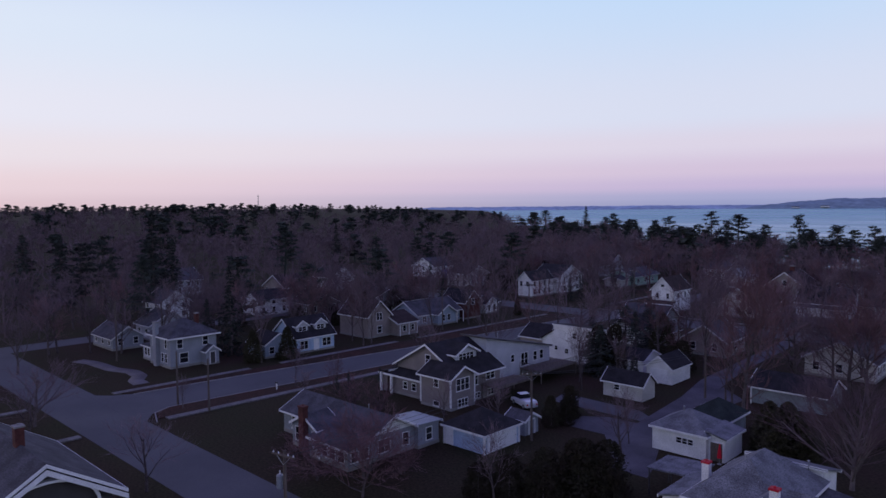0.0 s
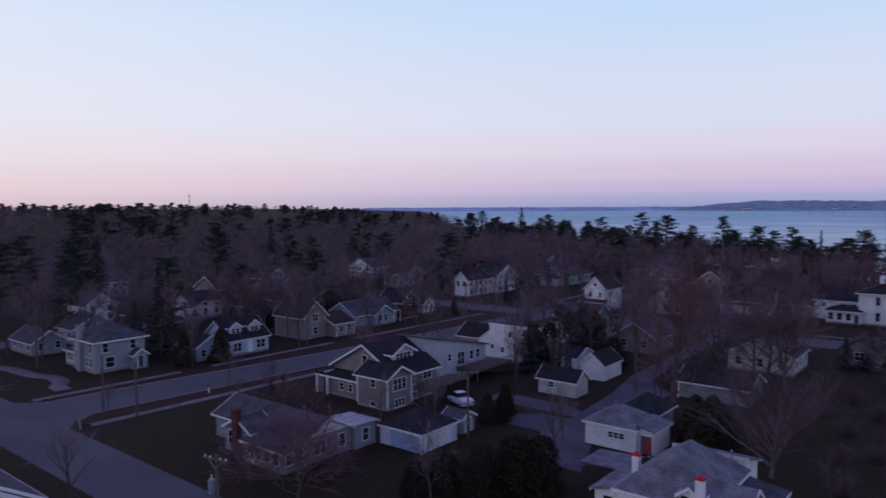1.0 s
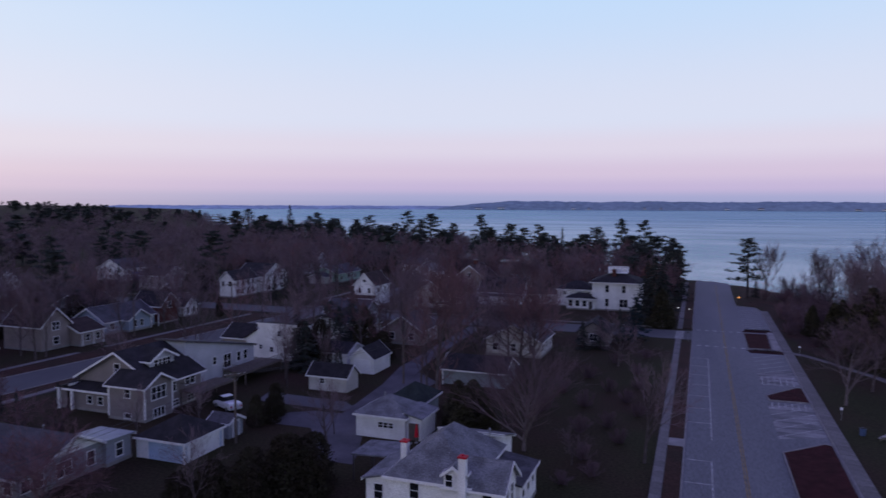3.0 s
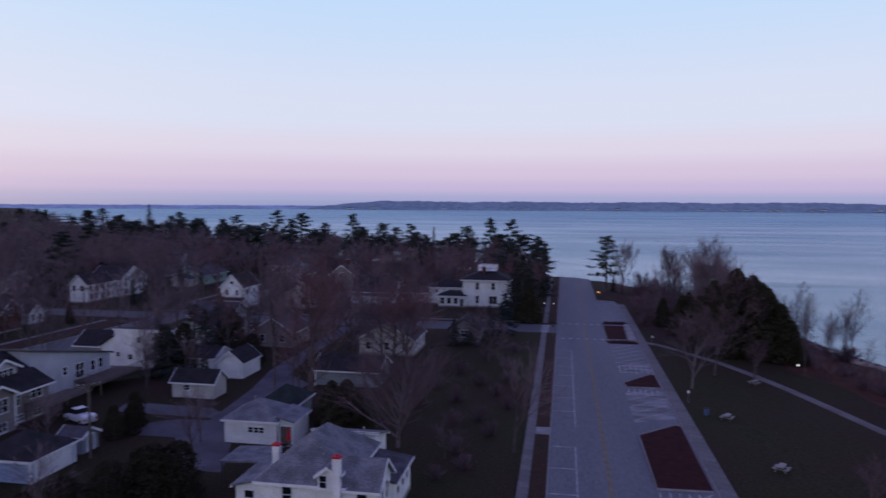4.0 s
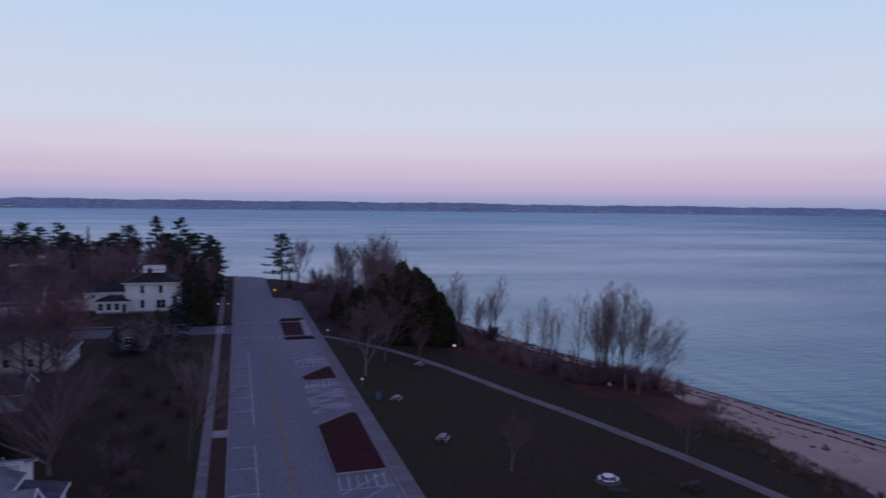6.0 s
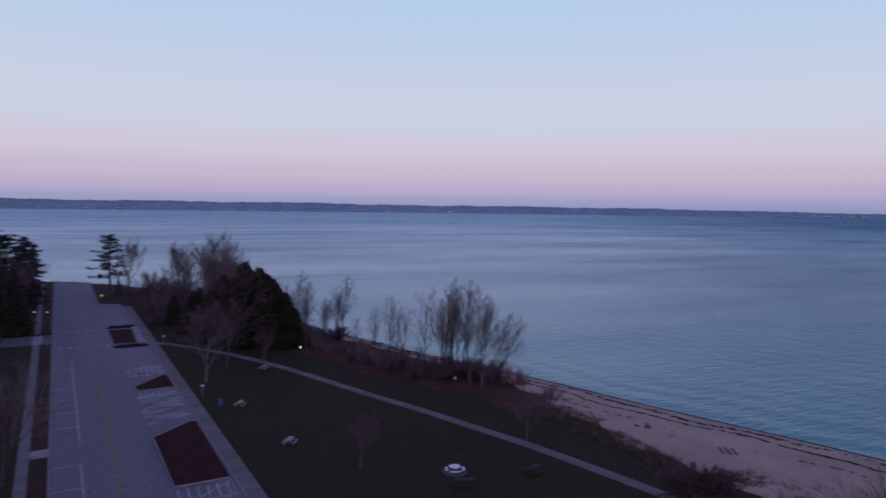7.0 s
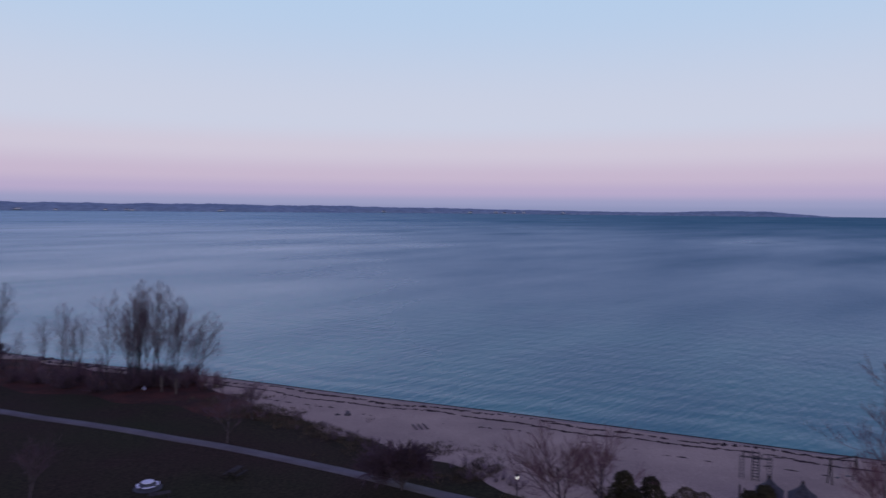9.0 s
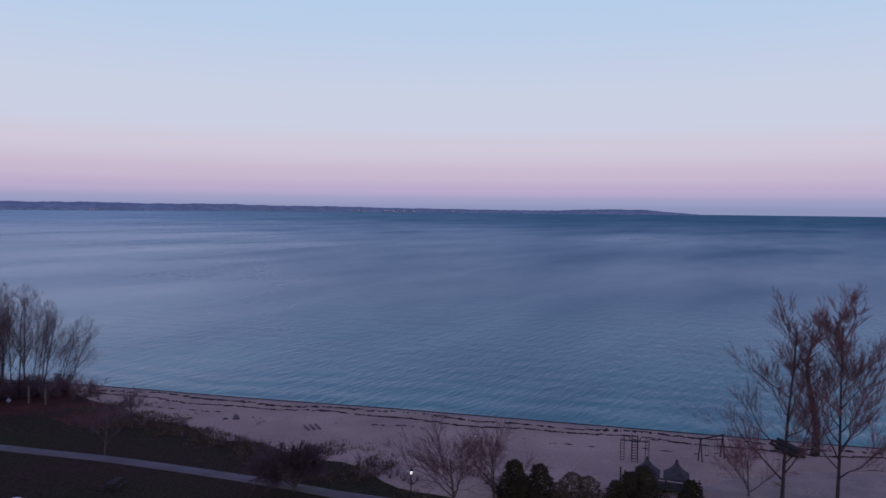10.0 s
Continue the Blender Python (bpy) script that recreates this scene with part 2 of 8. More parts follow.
def water_mat():
    """Lake water: a teal body under a sheen. Near the shore the sheen is smooth and pale; farther out it is painted
    bluer and weaker for the reflected sky.
    """
    m = bpy.data.materials.new("lake_water")
    m.use_nodes = True
    nt = m.node_tree
    nt.nodes.remove(nt.nodes["Principled BSDF"])

    def node(kind, **props):
        n = nt.nodes.new(kind)
        for k, v in props.items():
            n.inputs[k].default_value = v
        return n

    def remap(src, a, b, c, d, smooth=True):
        n = nt.nodes.new("ShaderNodeMapRange")
        n.interpolation_type = "SMOOTHSTEP" if smooth else "LINEAR"
        for i, v in enumerate((a, b, c, d)):
            n.inputs[i + 1].default_value = v
        nt.links.new(src, n.inputs[0])
        return n.outputs[0]

    def maths(op, p, q):
        n = nt.nodes.new("ShaderNodeMath")
        n.operation = op
        for i, v in enumerate((p, q)):
            if isinstance(v, (int, float)):
                n.inputs[i].default_value = v
            else:
                nt.links.new(v, n.inputs[i])
        return n.outputs[0]

    co = nt.nodes.new("ShaderNodeTexCoord")

    def field(scale, detail, stretch, turn, rough=0.5):
        mp = node("ShaderNodeMapping")
        mp.inputs["Scale"].default_value, mp.inputs["Rotation"].default_value = stretch, (0, 0, radians(turn))
        nz = node("ShaderNodeTexNoise", Scale=scale, Detail=detail, Roughness=rough)
        nt.links.new(co.outputs["Object"], mp.inputs[0])
        nt.links.new(mp.outputs[0], nz.inputs["Vector"])
        return nz.outputs[0]

    sx = nt.nodes.new("ShaderNodeSeparateXYZ")
    nt.links.new(co.outputs["Object"], sx.inputs[0])
    out = nt.nodes.new("ShaderNodeVectorMath")
    out.operation = "LENGTH"
    nt.links.new(co.outputs["Object"], out.inputs[0])
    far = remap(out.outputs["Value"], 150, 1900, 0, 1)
    # bearing term that darkens the painted sheen towards the south
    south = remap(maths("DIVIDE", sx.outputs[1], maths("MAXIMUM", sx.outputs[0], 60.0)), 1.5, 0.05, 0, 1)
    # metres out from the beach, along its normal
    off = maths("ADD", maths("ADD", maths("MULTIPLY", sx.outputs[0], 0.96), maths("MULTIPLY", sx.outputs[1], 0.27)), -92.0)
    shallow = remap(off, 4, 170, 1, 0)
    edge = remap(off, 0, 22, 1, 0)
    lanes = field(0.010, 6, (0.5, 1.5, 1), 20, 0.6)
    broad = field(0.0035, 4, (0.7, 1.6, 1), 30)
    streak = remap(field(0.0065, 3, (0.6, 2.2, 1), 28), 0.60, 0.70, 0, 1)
    # noise plus bearing and shore terms; sets roughness, ripple strength and sheen brightness
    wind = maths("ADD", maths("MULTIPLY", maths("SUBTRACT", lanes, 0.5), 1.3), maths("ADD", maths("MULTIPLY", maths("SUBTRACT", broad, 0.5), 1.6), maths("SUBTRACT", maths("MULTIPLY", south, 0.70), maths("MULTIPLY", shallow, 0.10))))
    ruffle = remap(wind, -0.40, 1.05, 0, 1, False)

    body = node("ShaderNodeBsdfDiffuse")
    depth = nt.nodes.new("ShaderNodeMixRGB")
    depth.inputs[1].default_value, depth.inputs[2].default_value = (.045, .165, .180, 1), (.080, .265, .225, 1)
    nt.links.new(maths("MULTIPLY", shallow, remap(field(0.03, 3, (1, 1.6, 1), 20), 0.3, 0.7, 0.35, 1.0)), depth.inputs[0])
    nt.links.new(depth.outputs[0], body.inputs["Color"])

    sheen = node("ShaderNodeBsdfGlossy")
    # reflected sky put into the sheen colour: pale near, bluer with distance
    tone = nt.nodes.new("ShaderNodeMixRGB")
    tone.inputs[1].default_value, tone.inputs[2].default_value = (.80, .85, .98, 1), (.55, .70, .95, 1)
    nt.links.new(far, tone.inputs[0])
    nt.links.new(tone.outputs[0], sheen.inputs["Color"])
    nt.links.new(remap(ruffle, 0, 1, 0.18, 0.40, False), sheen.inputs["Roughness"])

    fr = node("ShaderNodeFresnel", IOR=1.36)
    # sheen brightness painted by place: weaker far out, southward and in streaks
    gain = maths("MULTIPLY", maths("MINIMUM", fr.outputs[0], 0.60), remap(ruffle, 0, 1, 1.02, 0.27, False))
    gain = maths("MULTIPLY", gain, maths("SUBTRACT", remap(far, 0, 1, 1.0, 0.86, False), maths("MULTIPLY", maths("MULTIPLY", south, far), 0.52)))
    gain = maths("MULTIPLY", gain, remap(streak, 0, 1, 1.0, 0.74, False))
    mixed = nt.nodes.new("ShaderNodeMixShader")
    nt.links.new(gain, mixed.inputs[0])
    nt.links.new(body.outputs[0], mixed.inputs[1])
    nt.links.new(sheen.outputs[0], mixed.inputs[2])
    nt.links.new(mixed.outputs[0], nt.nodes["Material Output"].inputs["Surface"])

    height = None
    for scale, stretch, amount in ((1.8, (0.5, 1.4, 1), 0.10), (0.9, (0.45, 1.5, 1), 0.34), (0.45, (0.4, 1.5, 1), 0.38)):
        h = maths("MULTIPLY", field(scale, 3, stretch, 62), amount)
        height = maths("ADD", height, h) if height else h
    # low swell that bends in towards the sand
    swell = node("ShaderNodeTexWave", Scale=0.045, Distortion=9.0, Detail=3.0)
    swell.inputs["Detail Scale"].default_value = 0.5
    sm = nt.nodes.new("ShaderNodeMapping")
    sm.inputs["Rotation"].default_value = (0, 0, radians(-12))
    nt.links.new(co.outputs["Object"], sm.inputs[0])
    nt.links.new(sm.outputs[0], swell.inputs["Vector"])
    height = maths("ADD", height, maths("MULTIPLY", swell.outputs["Fac"], maths("ADD", maths("MULTIPLY", shallow, 0.07), maths("MULTIPLY", edge, 0.14))))
    bp = node("ShaderNodeBump", Distance=0.8)
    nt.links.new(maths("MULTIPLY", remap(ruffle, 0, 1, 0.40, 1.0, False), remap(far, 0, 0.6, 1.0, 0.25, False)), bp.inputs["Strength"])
    nt.links.new(height, bp.inputs["Height"])
    for n in (sheen, body, fr):
        nt.links.new(bp.outputs[0], n.inputs["Normal"])
    return m


M["glass"], M["water"] = glass_mat(), water_mat()
M["lamp_white"] = glow("white_lamp_glow", (1, .97, .9), 1.1)
M["lamp_orange"] = glow("orange_lamp_glow", (1, .42, .10), 0.8)
M["window_lit"] = glow("lit_window", (1, .75, .4), 0.8)

# ---- mesh helpers ----
class Geo:
    """Collects vertices and faces for one mesh."""

    def __init__(self):
        self.v, self.f = [], []

    def poly(self, pts):
        n = len(self.v)
        self.v += [tuple(p) for p in pts]
        self.f.append(tuple(range(n, n + len(pts))))

    def box(self, x0, x1, y0, y1, z0, z1, bevel=0.0):
        n = len(self.v)
        c = bevel
        if not c:
            self.v += [(x, y, z) for z in (z0, z1) for x, y in ((x0, y0), (x1, y0), (x1, y1), (x0, y1))]
            self.f += [tuple(n + i for i in q) for q in ((3, 2, 1, 0), (4, 5, 6, 7), (0, 1, 5, 4), (1, 2, 6, 5), (2, 3, 7, 6), (3, 0, 4, 7))]
        else:
            for z, e in ((z0, 0), (z1 - c, 0), (z1, c)):
                self.v += [(x, y, z) for x, y in ((x0 + e, y0 + e), (x1 - e, y0 + e), (x1 - e, y1 - e), (x0 + e, y1 - e))]
            self.f += [tuple(n + i for i in q) for q in ((3, 2, 1, 0), (8, 9, 10, 11))]
            for k in (0, 4):
                self.f += [(n + k + i, n + k + (i + 1) % 4, n + k + 4 + (i + 1) % 4, n + k + 4 + i) for i in range(4)]
        return self

    def prism(self, pts, z0, z1):
        """An upright prism over a counter-clockwise outline."""
        n, k = len(self.v), len(pts)
        self.v += [(p[0], p[1], z0) for p in pts] + [(p[0], p[1], z1) for p in pts]
        self.f += [tuple(range(n + k - 1, n - 1, -1)), tuple(range(n + k, n + 2 * k))]
        self.f += [(n + i, n + (i + 1) % k, n + k + (i + 1) % k, n + k + i) for i in range(k)]
        return self

    def slab(self, pts, t):
        """A plate of thickness t under a flat outline in space."""
        n, k = len(self.v), len(pts)
        a, b, c = (Vector(p) for p in pts[:3])
        nrm = (b - a).cross(c - a).normalized()
        if nrm.z < 0:
            pts = list(pts)[::-1]
            nrm = -nrm
        self.v += [tuple(Vector(p) - nrm * t) for p in pts] + [tuple(p) for p in pts]
        self.f += [tuple(range(n + k - 1, n - 1, -1)), tuple(range(n + k, n + 2 * k))]
        self.f += [(n + i, n + (i + 1) % k, n + k + (i + 1) % k, n + k + i) for i in range(k)]
        return self

    def tube(self, p, q, r0, r1, sides=6, cap=True):
        p, q = Vector(p), Vector(q)
        d = (q - p).normalized()
        a = d.orthogonal().normalized()
        b = d.cross(a)
        n = len(self.v)
        for c, r in ((p, r0), (q, r1)):
            self.v += [tuple(c + (a * math.cos(2 * math.pi * i / sides) + b * math.sin(2 * math.pi * i / sides)) * r) for i in range(sides)]
        self.f += [(n + i, n + (i + 1) % sides, n + sides + (i + 1) % sides, n + sides + i) for i in range(sides)]
        if cap:
            self.f += [tuple(range(n + sides - 1, n - 1, -1)), tuple(range(n + sides, n + 2 * sides))]
        return self

    def mesh(self, name, material):
        me = bpy.data.meshes.new(name)
        me.from_pydata(self.v, [], self.f)
        me.materials.append(material)
        me.update()
        return me


def part(name, geo, material, parent, label="", at=None):
    """One mesh as a part of a thing. geo: a Geo, or a mesh that is shared."""
    me = geo if isinstance(geo, bpy.types.Mesh) else geo.mesh(name, material)
    ob = new(name, me)
    ob.parent = parent
    if at is not None:
        ob.matrix_basis = at
    if label:
        ob["label"] = label
    return ob


def thing(name, label, category, at, group="", kind=""):
    """An empty at the base of a thing."""
    ob = new(name)
    ob.empty_display_size = 0.5
    ob.matrix_basis = at
    return tagged(ob, label, category, group, kind)


def setting(name, geo, material, label, category):
    ob = new(name, geo if isinstance(geo, bpy.types.Mesh) else geo.mesh(name, material))
    return tagged(ob, label, category, kind="structure")


def tri_mesh(name, verts, tris, material):
    """A mesh from arrays of vertices and triangles."""
    me = bpy.data.meshes.new(name)
    verts, tris = np.asarray(verts, np.float32), np.asarray(tris, np.int32)
    me.vertices.add(len(verts))
    me.vertices.foreach_set("co", verts.ravel())
    me.loops.add(tris.size)
    me.loops.foreach_set("vertex_index", tris.ravel())
    me.polygons.add(len(tris))
    me.polygons.foreach_set("loop_start", np.arange(0, tris.size, 3, dtype=np.int32))
    me.update(calc_edges=True)
    me.materials.append(material)
    return me


# ---- the lie of the land ----
WATER = -2.0
SHORE = np.array([(230, -700), (150, -230), (112, -70), (96, -8), (92.1, 7.3), (87.2, 27.4), (81.7, 50), (75, 74), (72, 86.7), (68.7, 99.6), (61.4, 122), (53.9, 152),
                  (48, 190), (40, 225), (30, 252), (8, 276), (-30, 300), (-90, 335), (-180, 400), (-330, 560), (-800, 1050), (-4900, 5200)], float)


def shore_distance(x, y):
    """Metres from the waterline, positive on land."""
    x, y = np.asarray(x, float), np.asarray(y, float)
    best, sign = np.full(x.shape, 1e9), np.ones(x.shape)
    for a, b in zip(SHORE[:-1], SHORE[1:]):
        d = b - a
        t = np.clip(((x - a[0]) * d[0] + (y - a[1]) * d[1]) / (d @ d), 0, 1)
        ex, ey = x - a[0] - t * d[0], y - a[1] - t * d[1]
        r = np.hypot(ex, ey)
        side = np.sign(d[0] * ey - d[1] * ex)
        sign = np.where(r < best - 1e-6, side, sign)
        best = np.minimum(best, r)
    return best * np.where(sign >= 0, 1, -1)


def step(a, b, v):
    t = np.clip((v - a) / (b - a), 0, 1)
    return t * t * (3 - 2 * t)


def land(x, y):
    """The height of the ground."""
    x, y = np.asarray(x, float), np.asarray(y, float)
    d = shore_distance(x, y)
    park = np.interp(d, [-80, -8, 0, 12, 25, 40, 52], [-9, -2.7, -2.0, -1.4, -0.9, -0.35, 0])
    bluff = np.interp(d, [-80, -8, 0, 6, 14], [-9, -2.7, -2.0, -1.0, 0])
    k = step(160, 235, y)
    h = park * (1 - k) + bluff * k
    flat_town = 1 - step(17, 23, x)
    h = np.where((d > 9), h * (1 - flat_town), h)
    rise = 17 * step(170, 900, -x - 0.15 * y) * step(60, 400, d)
    return h + rise


def axis_lines(lo, hi, fine_lo, fine_hi, fine):
    out = list(np.arange(fine_lo, fine_hi + 1e-6, fine))
    g, v = fine, fine_hi
    while v < hi:
        g *= 1.25
        v += g
        out.append(min(v, hi))
    g, v = fine, fine_lo
    while v > lo:
        g *= 1.25
        v -= g
        out.insert(0, max(v, lo))
    return np.array(out)


def ground_sheet():
    gx, gy = axis_lines(-4900, 400, -60, 120, 3.0), axis_lines(-900, 4900, -30, 300, 3.0)
    X, Y = np.meshgrid(gx, gy)
    Z = land(X, Y)
    nx = len(gx)
    v = np.stack([X, Y, Z], -1).reshape(-1, 3)
    i = (np.arange(len(gy) - 1)[:, None] * nx + np.arange(nx - 1)).ravel()
    tris = np.concatenate([np.stack([i, i + 1, i + nx + 1], 1), np.stack([i, i + nx + 1, i + nx], 1)])
    me = tri_mesh("ground", v, tris, M["grass"])
    me.polygons.foreach_set("use_smooth", np.ones(len(tris), bool))
    tagged(new("ground", me), "dull winter lawn and bare earth under the town and park", "ground", kind="structure")


ground_sheet()

sea = Geo()
sea.poly([(-4990, -1200, WATER), (4990, -1200, WATER), (4990, 4990, WATER), (-4990, 4990, WATER)])
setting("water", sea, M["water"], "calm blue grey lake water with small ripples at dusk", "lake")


def band(name, line, offsets, lift, material, label, category, ends=None):
    """A strip that lies on the land beside the waterline: offsets are metres inland from each point of the line."""
    v, t = [], []
    line = np.array(line, float)
    tang = np.gradient(line, axis=0)
    nrm = np.stack([-tang[:, 1], tang[:, 0]], 1)
    nrm /= np.linalg.norm(nrm, axis=1, keepdims=True)
    k = len(offsets[0])
    for i, (p, n) in enumerate(zip(line, nrm)):
        for j, o in enumerate(offsets[i % len(offsets)]):
            q = p + n * o
            z = float(land(q[0], q[1])) + (lift if 0 < j < k - 1 else lift * 0.2 - 0.02)
            v.append((q[0], q[1], z))
    for i in range(len(line) - 1):
        for j in range(k - 1):
            a = i * k + j
            t += [(a, a + k, a + k + 1), (a, a + k + 1, a + 1)]
    me = tri_mesh(name, v, t, material)
    me.polygons.foreach_set("use_smooth", np.ones(len(t), bool))
    return tagged(new(name, me), label, category, kind="structure")


def along(points, spacing):
    """Points evenly spaced on a polyline."""
    p = np.array(points, float)
    s = np.concatenate([[0], np.cumsum(np.linalg.norm(np.diff(p, axis=0), axis=1))])
    q = np.arange(0, s[-1], spacing)
    return np.stack([np.interp(q, s, p[:, 0]), np.interp(q, s, p[:, 1])], 1)


# the beach, widening to the south, and the darker wet edge
beach_line = along([(112, -70), (96, -8), (92.1, 7.3), (87.2, 27.4), (81.7, 50), (75, 74), (72, 86.7), (68.7, 99.6), (61.4, 122), (53.9, 152), (48, 190)], 2.0)
offs = []
for q in beach_line:
    w = float(np.interp(q[1], [-70, 0, 30, 45, 60, 75, 84, 92, 100, 125, 190], [40, 40, 32, 26.5, 20, 16, 11, 7, 5, 3.5, 3])) + 0.9 * math.sin(q[1] * 0.5) + 0.7 * math.sin(q[1] * 0.23)
    offs.append([-6, -3, -1, 0.5, 2, w * 0.25 + 1, w * 0.5, w * 0.75, w - 0.8, w])
band("beach", beach_line, offs, 0.05, M["sand"], "pale pinkish sand beach with lines of washed up weed", "beach")


bank_line = along([(75.9, 71), (72, 86.7), (68.7, 99.6), (61.4, 122), (53.9, 152), (49, 184)], 2.0)
bo = []
for q in bank_line:
    lo = float(np.interp(q[1], [70, 76, 84, 92, 100, 125, 190], [17, 15, 10, 6.2, 4.4, 3.0, 2.6]))
    hi = float(np.interp(q[1], [70, 80, 90, 110, 140, 190], [18, 19, 19, 20, 21, 24])) + 1.2 * math.sin(q[1] * 0.4)
    bo.append([lo + (hi - lo) * k / 6 for k in range(7)])
band("bank", bank_line, bo, 0.06, M["rust"], "reddish brown leaf litter and brush on the shore bank", "bank")


def wet_edge():
    rng = random.Random(4)
    o = [[-0.9, -0.4, -0.12 + 0.2 * rng.random(), 0.05 + 0.3 * rng.random()] for _ in beach_line]
    band("wet_sand", beach_line, o, 0.075, M["wrack"], "dark wet weed line at the water's edge", "wet sand")


wet_edge()
rw = random.Random(14)
band("damp_sand", beach_line, [[-0.4, 0.25, 0.6, 1.4 + 1.2 * abs(math.sin(i * 0.31)) + 0.4 * rw.random()] for i in range(len(beach_line))], 0.066, M["damp"], "darker damp sand above the waterline", "wet sand")


def flat_strip(name, pts, z0, z1, material, label, category):
    return setting(name, Geo().prism(pts, z0, z1), material, label, category)


# ---- the shore road with its parking bays ----
flat_strip("road_shore", [(-1.0, -40), (14.7, -40), (14.7, 197), (14.0, 201.5), (9.2, 204), (9.2, 262), (4, 268), (-1.3, 268), (-1.3, 205)], -0.35, 0.03, M["asphalt_new"],
           "wide grey asphalt shore road with painted parking bays", "road")
flat_strip("road_mill", [(-175, 30.2), (-1.0, 29.6), (-1.0, 36.8), (-175, 38.6)], -0.35, 0.025, M["asphalt"], "worn asphalt side street", "road")
flat_strip("road_back", [(-109.5, 37.0), (-88.5, 36.6), (-92.8, 39.6), (-94.2, 42.5), (-90.8, 85), (-87.5, 150), (-85, 215), (-92.5, 215), (-95.5, 150), (-99, 92), (-103.4, 56), (-104.8, 42.8), (-106.4, 39.6)], -0.35, 0.031, M["asphalt"],
           "worn asphalt residential street", "road")
flat_strip("road_cross", [(-190, 150.0), (-1.0, 149.3), (-1.0, 159.6), (-190, 158.5)], -0.35, 0.022, M["asphalt"], "grey asphalt cross street", "road")
flat_strip("road_west", [(-161, -60), (-153, -60), (-153, 150), (-160, 150)], -0.35, 0.021, M["asphalt"], "asphalt street under bare trees", "road")
# gravel yard and alley behind the houses
flat_strip("alley", [(-43.0, 79), (-40.2, 79), (-41.0, 95), (-43.0, 108), (-44.0, 118), (-45.0, 148), (-48.0, 148), (-47.0, 118), (-46.6, 106), (-44.5, 95)], -0.3, 0.018, M["gravel"], "pale gravel alley between back gardens", "alley")
flat_strip("yard", [(-51.8, 76.0), (-48.8, 72.9), (-43.8, 73.0), (-40.5, 68.8), (-38.5, 64.0), (-33.5, 64.0), (-34.3, 66.8), (-38.7, 78.0), (-40.5, 79.6), (-47.1, 79.4)], -0.3, 0.014, M["gravel"], "pale gravel parking yard", "yard")
flat_strip("driveway", [(-57, 80.9), (-43.2, 80.6), (-43.2, 83.0), (-45.3, 84.6), (-58, 85.3)], -0.3, 0.012, M["asphalt"], "asphalt driveway off the alley", "driveway")
flat_strip("driveway_2", [(-41.2, 92), (-37.6, 95), (-37.2, 99), (-42.2, 104)], -0.3, 0.012, M["gravel"], "gravel turning place beside the alley", "driveway")


def line_of_slabs(name, label, a, b, width, length=1.5, z=0.15, skip=()):
    """A pavement laid in separate concrete slabs with open joints, from a to b."""
    a, b = Vector((*a, 0)), Vector((*b, 0))
    d = (b - a).normalized()
    ang = math.degrees(math.atan2(-d.x, d.y))
    base = thing(name, label, "pavement", pose(a.x, a.y, 0, 0, 0, ang), kind="structure")
    shared = Geo().box(-width / 2, width / 2, 0.012, length - 0.012, -0.2, z, 0.012).mesh("slab", M["pavestone"])
    n = int((b - a).length / length)
    for i in range(n):
        y = i * length
        if any(lo <= y <= hi for lo, hi in skip):
            continue
        part("slab", shared, None, base, at=pose(0, y, random.uniform(-0.006, 0.006), random.uniform(-0.15, 0.15), random.uniform(-0.2, 0.2), 0))
    return base


line_of_slabs("pavement_shore", "grey concrete pavement slabs beside the shore road", (-3.2, 40), (-4.4, 262), 1.1, skip=((109.5, 121),))
line_of_slabs("pavement_park", "grey concrete pavement slabs between parking bays and park", (15.65, 40), (15.65, 196), 1.5)
line_of_slabs("pavement_back", "concrete pavement slabs beside the residential street", (-89.2, 40), (-87.2, 90), 1.3)
line_of_slabs("pavement_far", "concrete pavement slabs in front of the houses", (-107.2, 40), (-103.8, 146), 1.3, skip=((22, 27), (55, 60)))
line_of_slabs("pavement_corner", "short concrete pavement at the street corner", (-89.7, 22), (-89.7, 29.6), 1.2)
line_of_slabs("pavement_corner", "short concrete pavement at the street corner", (-107.4, 18), (-107.2, 29.8), 1.2)
line_of_slabs("pavement_cross", "concrete pavement beside the cross street", (-100, 161.2), (-5.4, 162.4), 1.3)
line_of_slabs("pavement_lane", "concrete walk by the garden", (-101, 170), (-101, 196), 1.3)


def kerb_run(name, pts, label="grey concrete kerb along the roadway"):
    """A kerb along a line: a real step, built in three metre stones."""
    base = thing(name, label, "kerb", pose(0, 0, 0), kind="structure")
    for a, b in zip(pts[:-1], pts[1:]):
        a, b = Vector((*a, 0)), Vector((*b, 0))
        n = max(1, round((b - a).length / 3))
        ang = math.degrees(math.atan2(-(b - a).x, (b - a).y))
        ln = (b - a).length / n
        shared = Geo().box(-0.08, 0.08, 0.006, ln - 0.006, -0.2, 0.16, 0.02).mesh("stone", M["kerb"])
        for i in range(n):
            p = a + (b - a) * (i / n)
            part("stone", shared, None, base, at=pose(p.x, p.y, 0, 0, 0, ang))


kerb_run("kerb_left", [(-1.05, 40), (-1.15, 146)])
kerb_run("kerb_left", [(-1.25, 162), (-1.4, 262)])
kerb_run("kerb_right", [(14.78, 40), (14.78, 196), (14.0, 201.6), (9.3, 204.2), (9.3, 258)])
kerb_run("kerb_back", [(-88.6, 38.4), (-92.8, 40.0), (-94.1, 42.5), (-90.7, 85), (-87.6, 146)])
kerb_run("kerb_back", [(-104.7, 42), (-103.4, 56), (-99.1, 92), (-95.6, 146)])

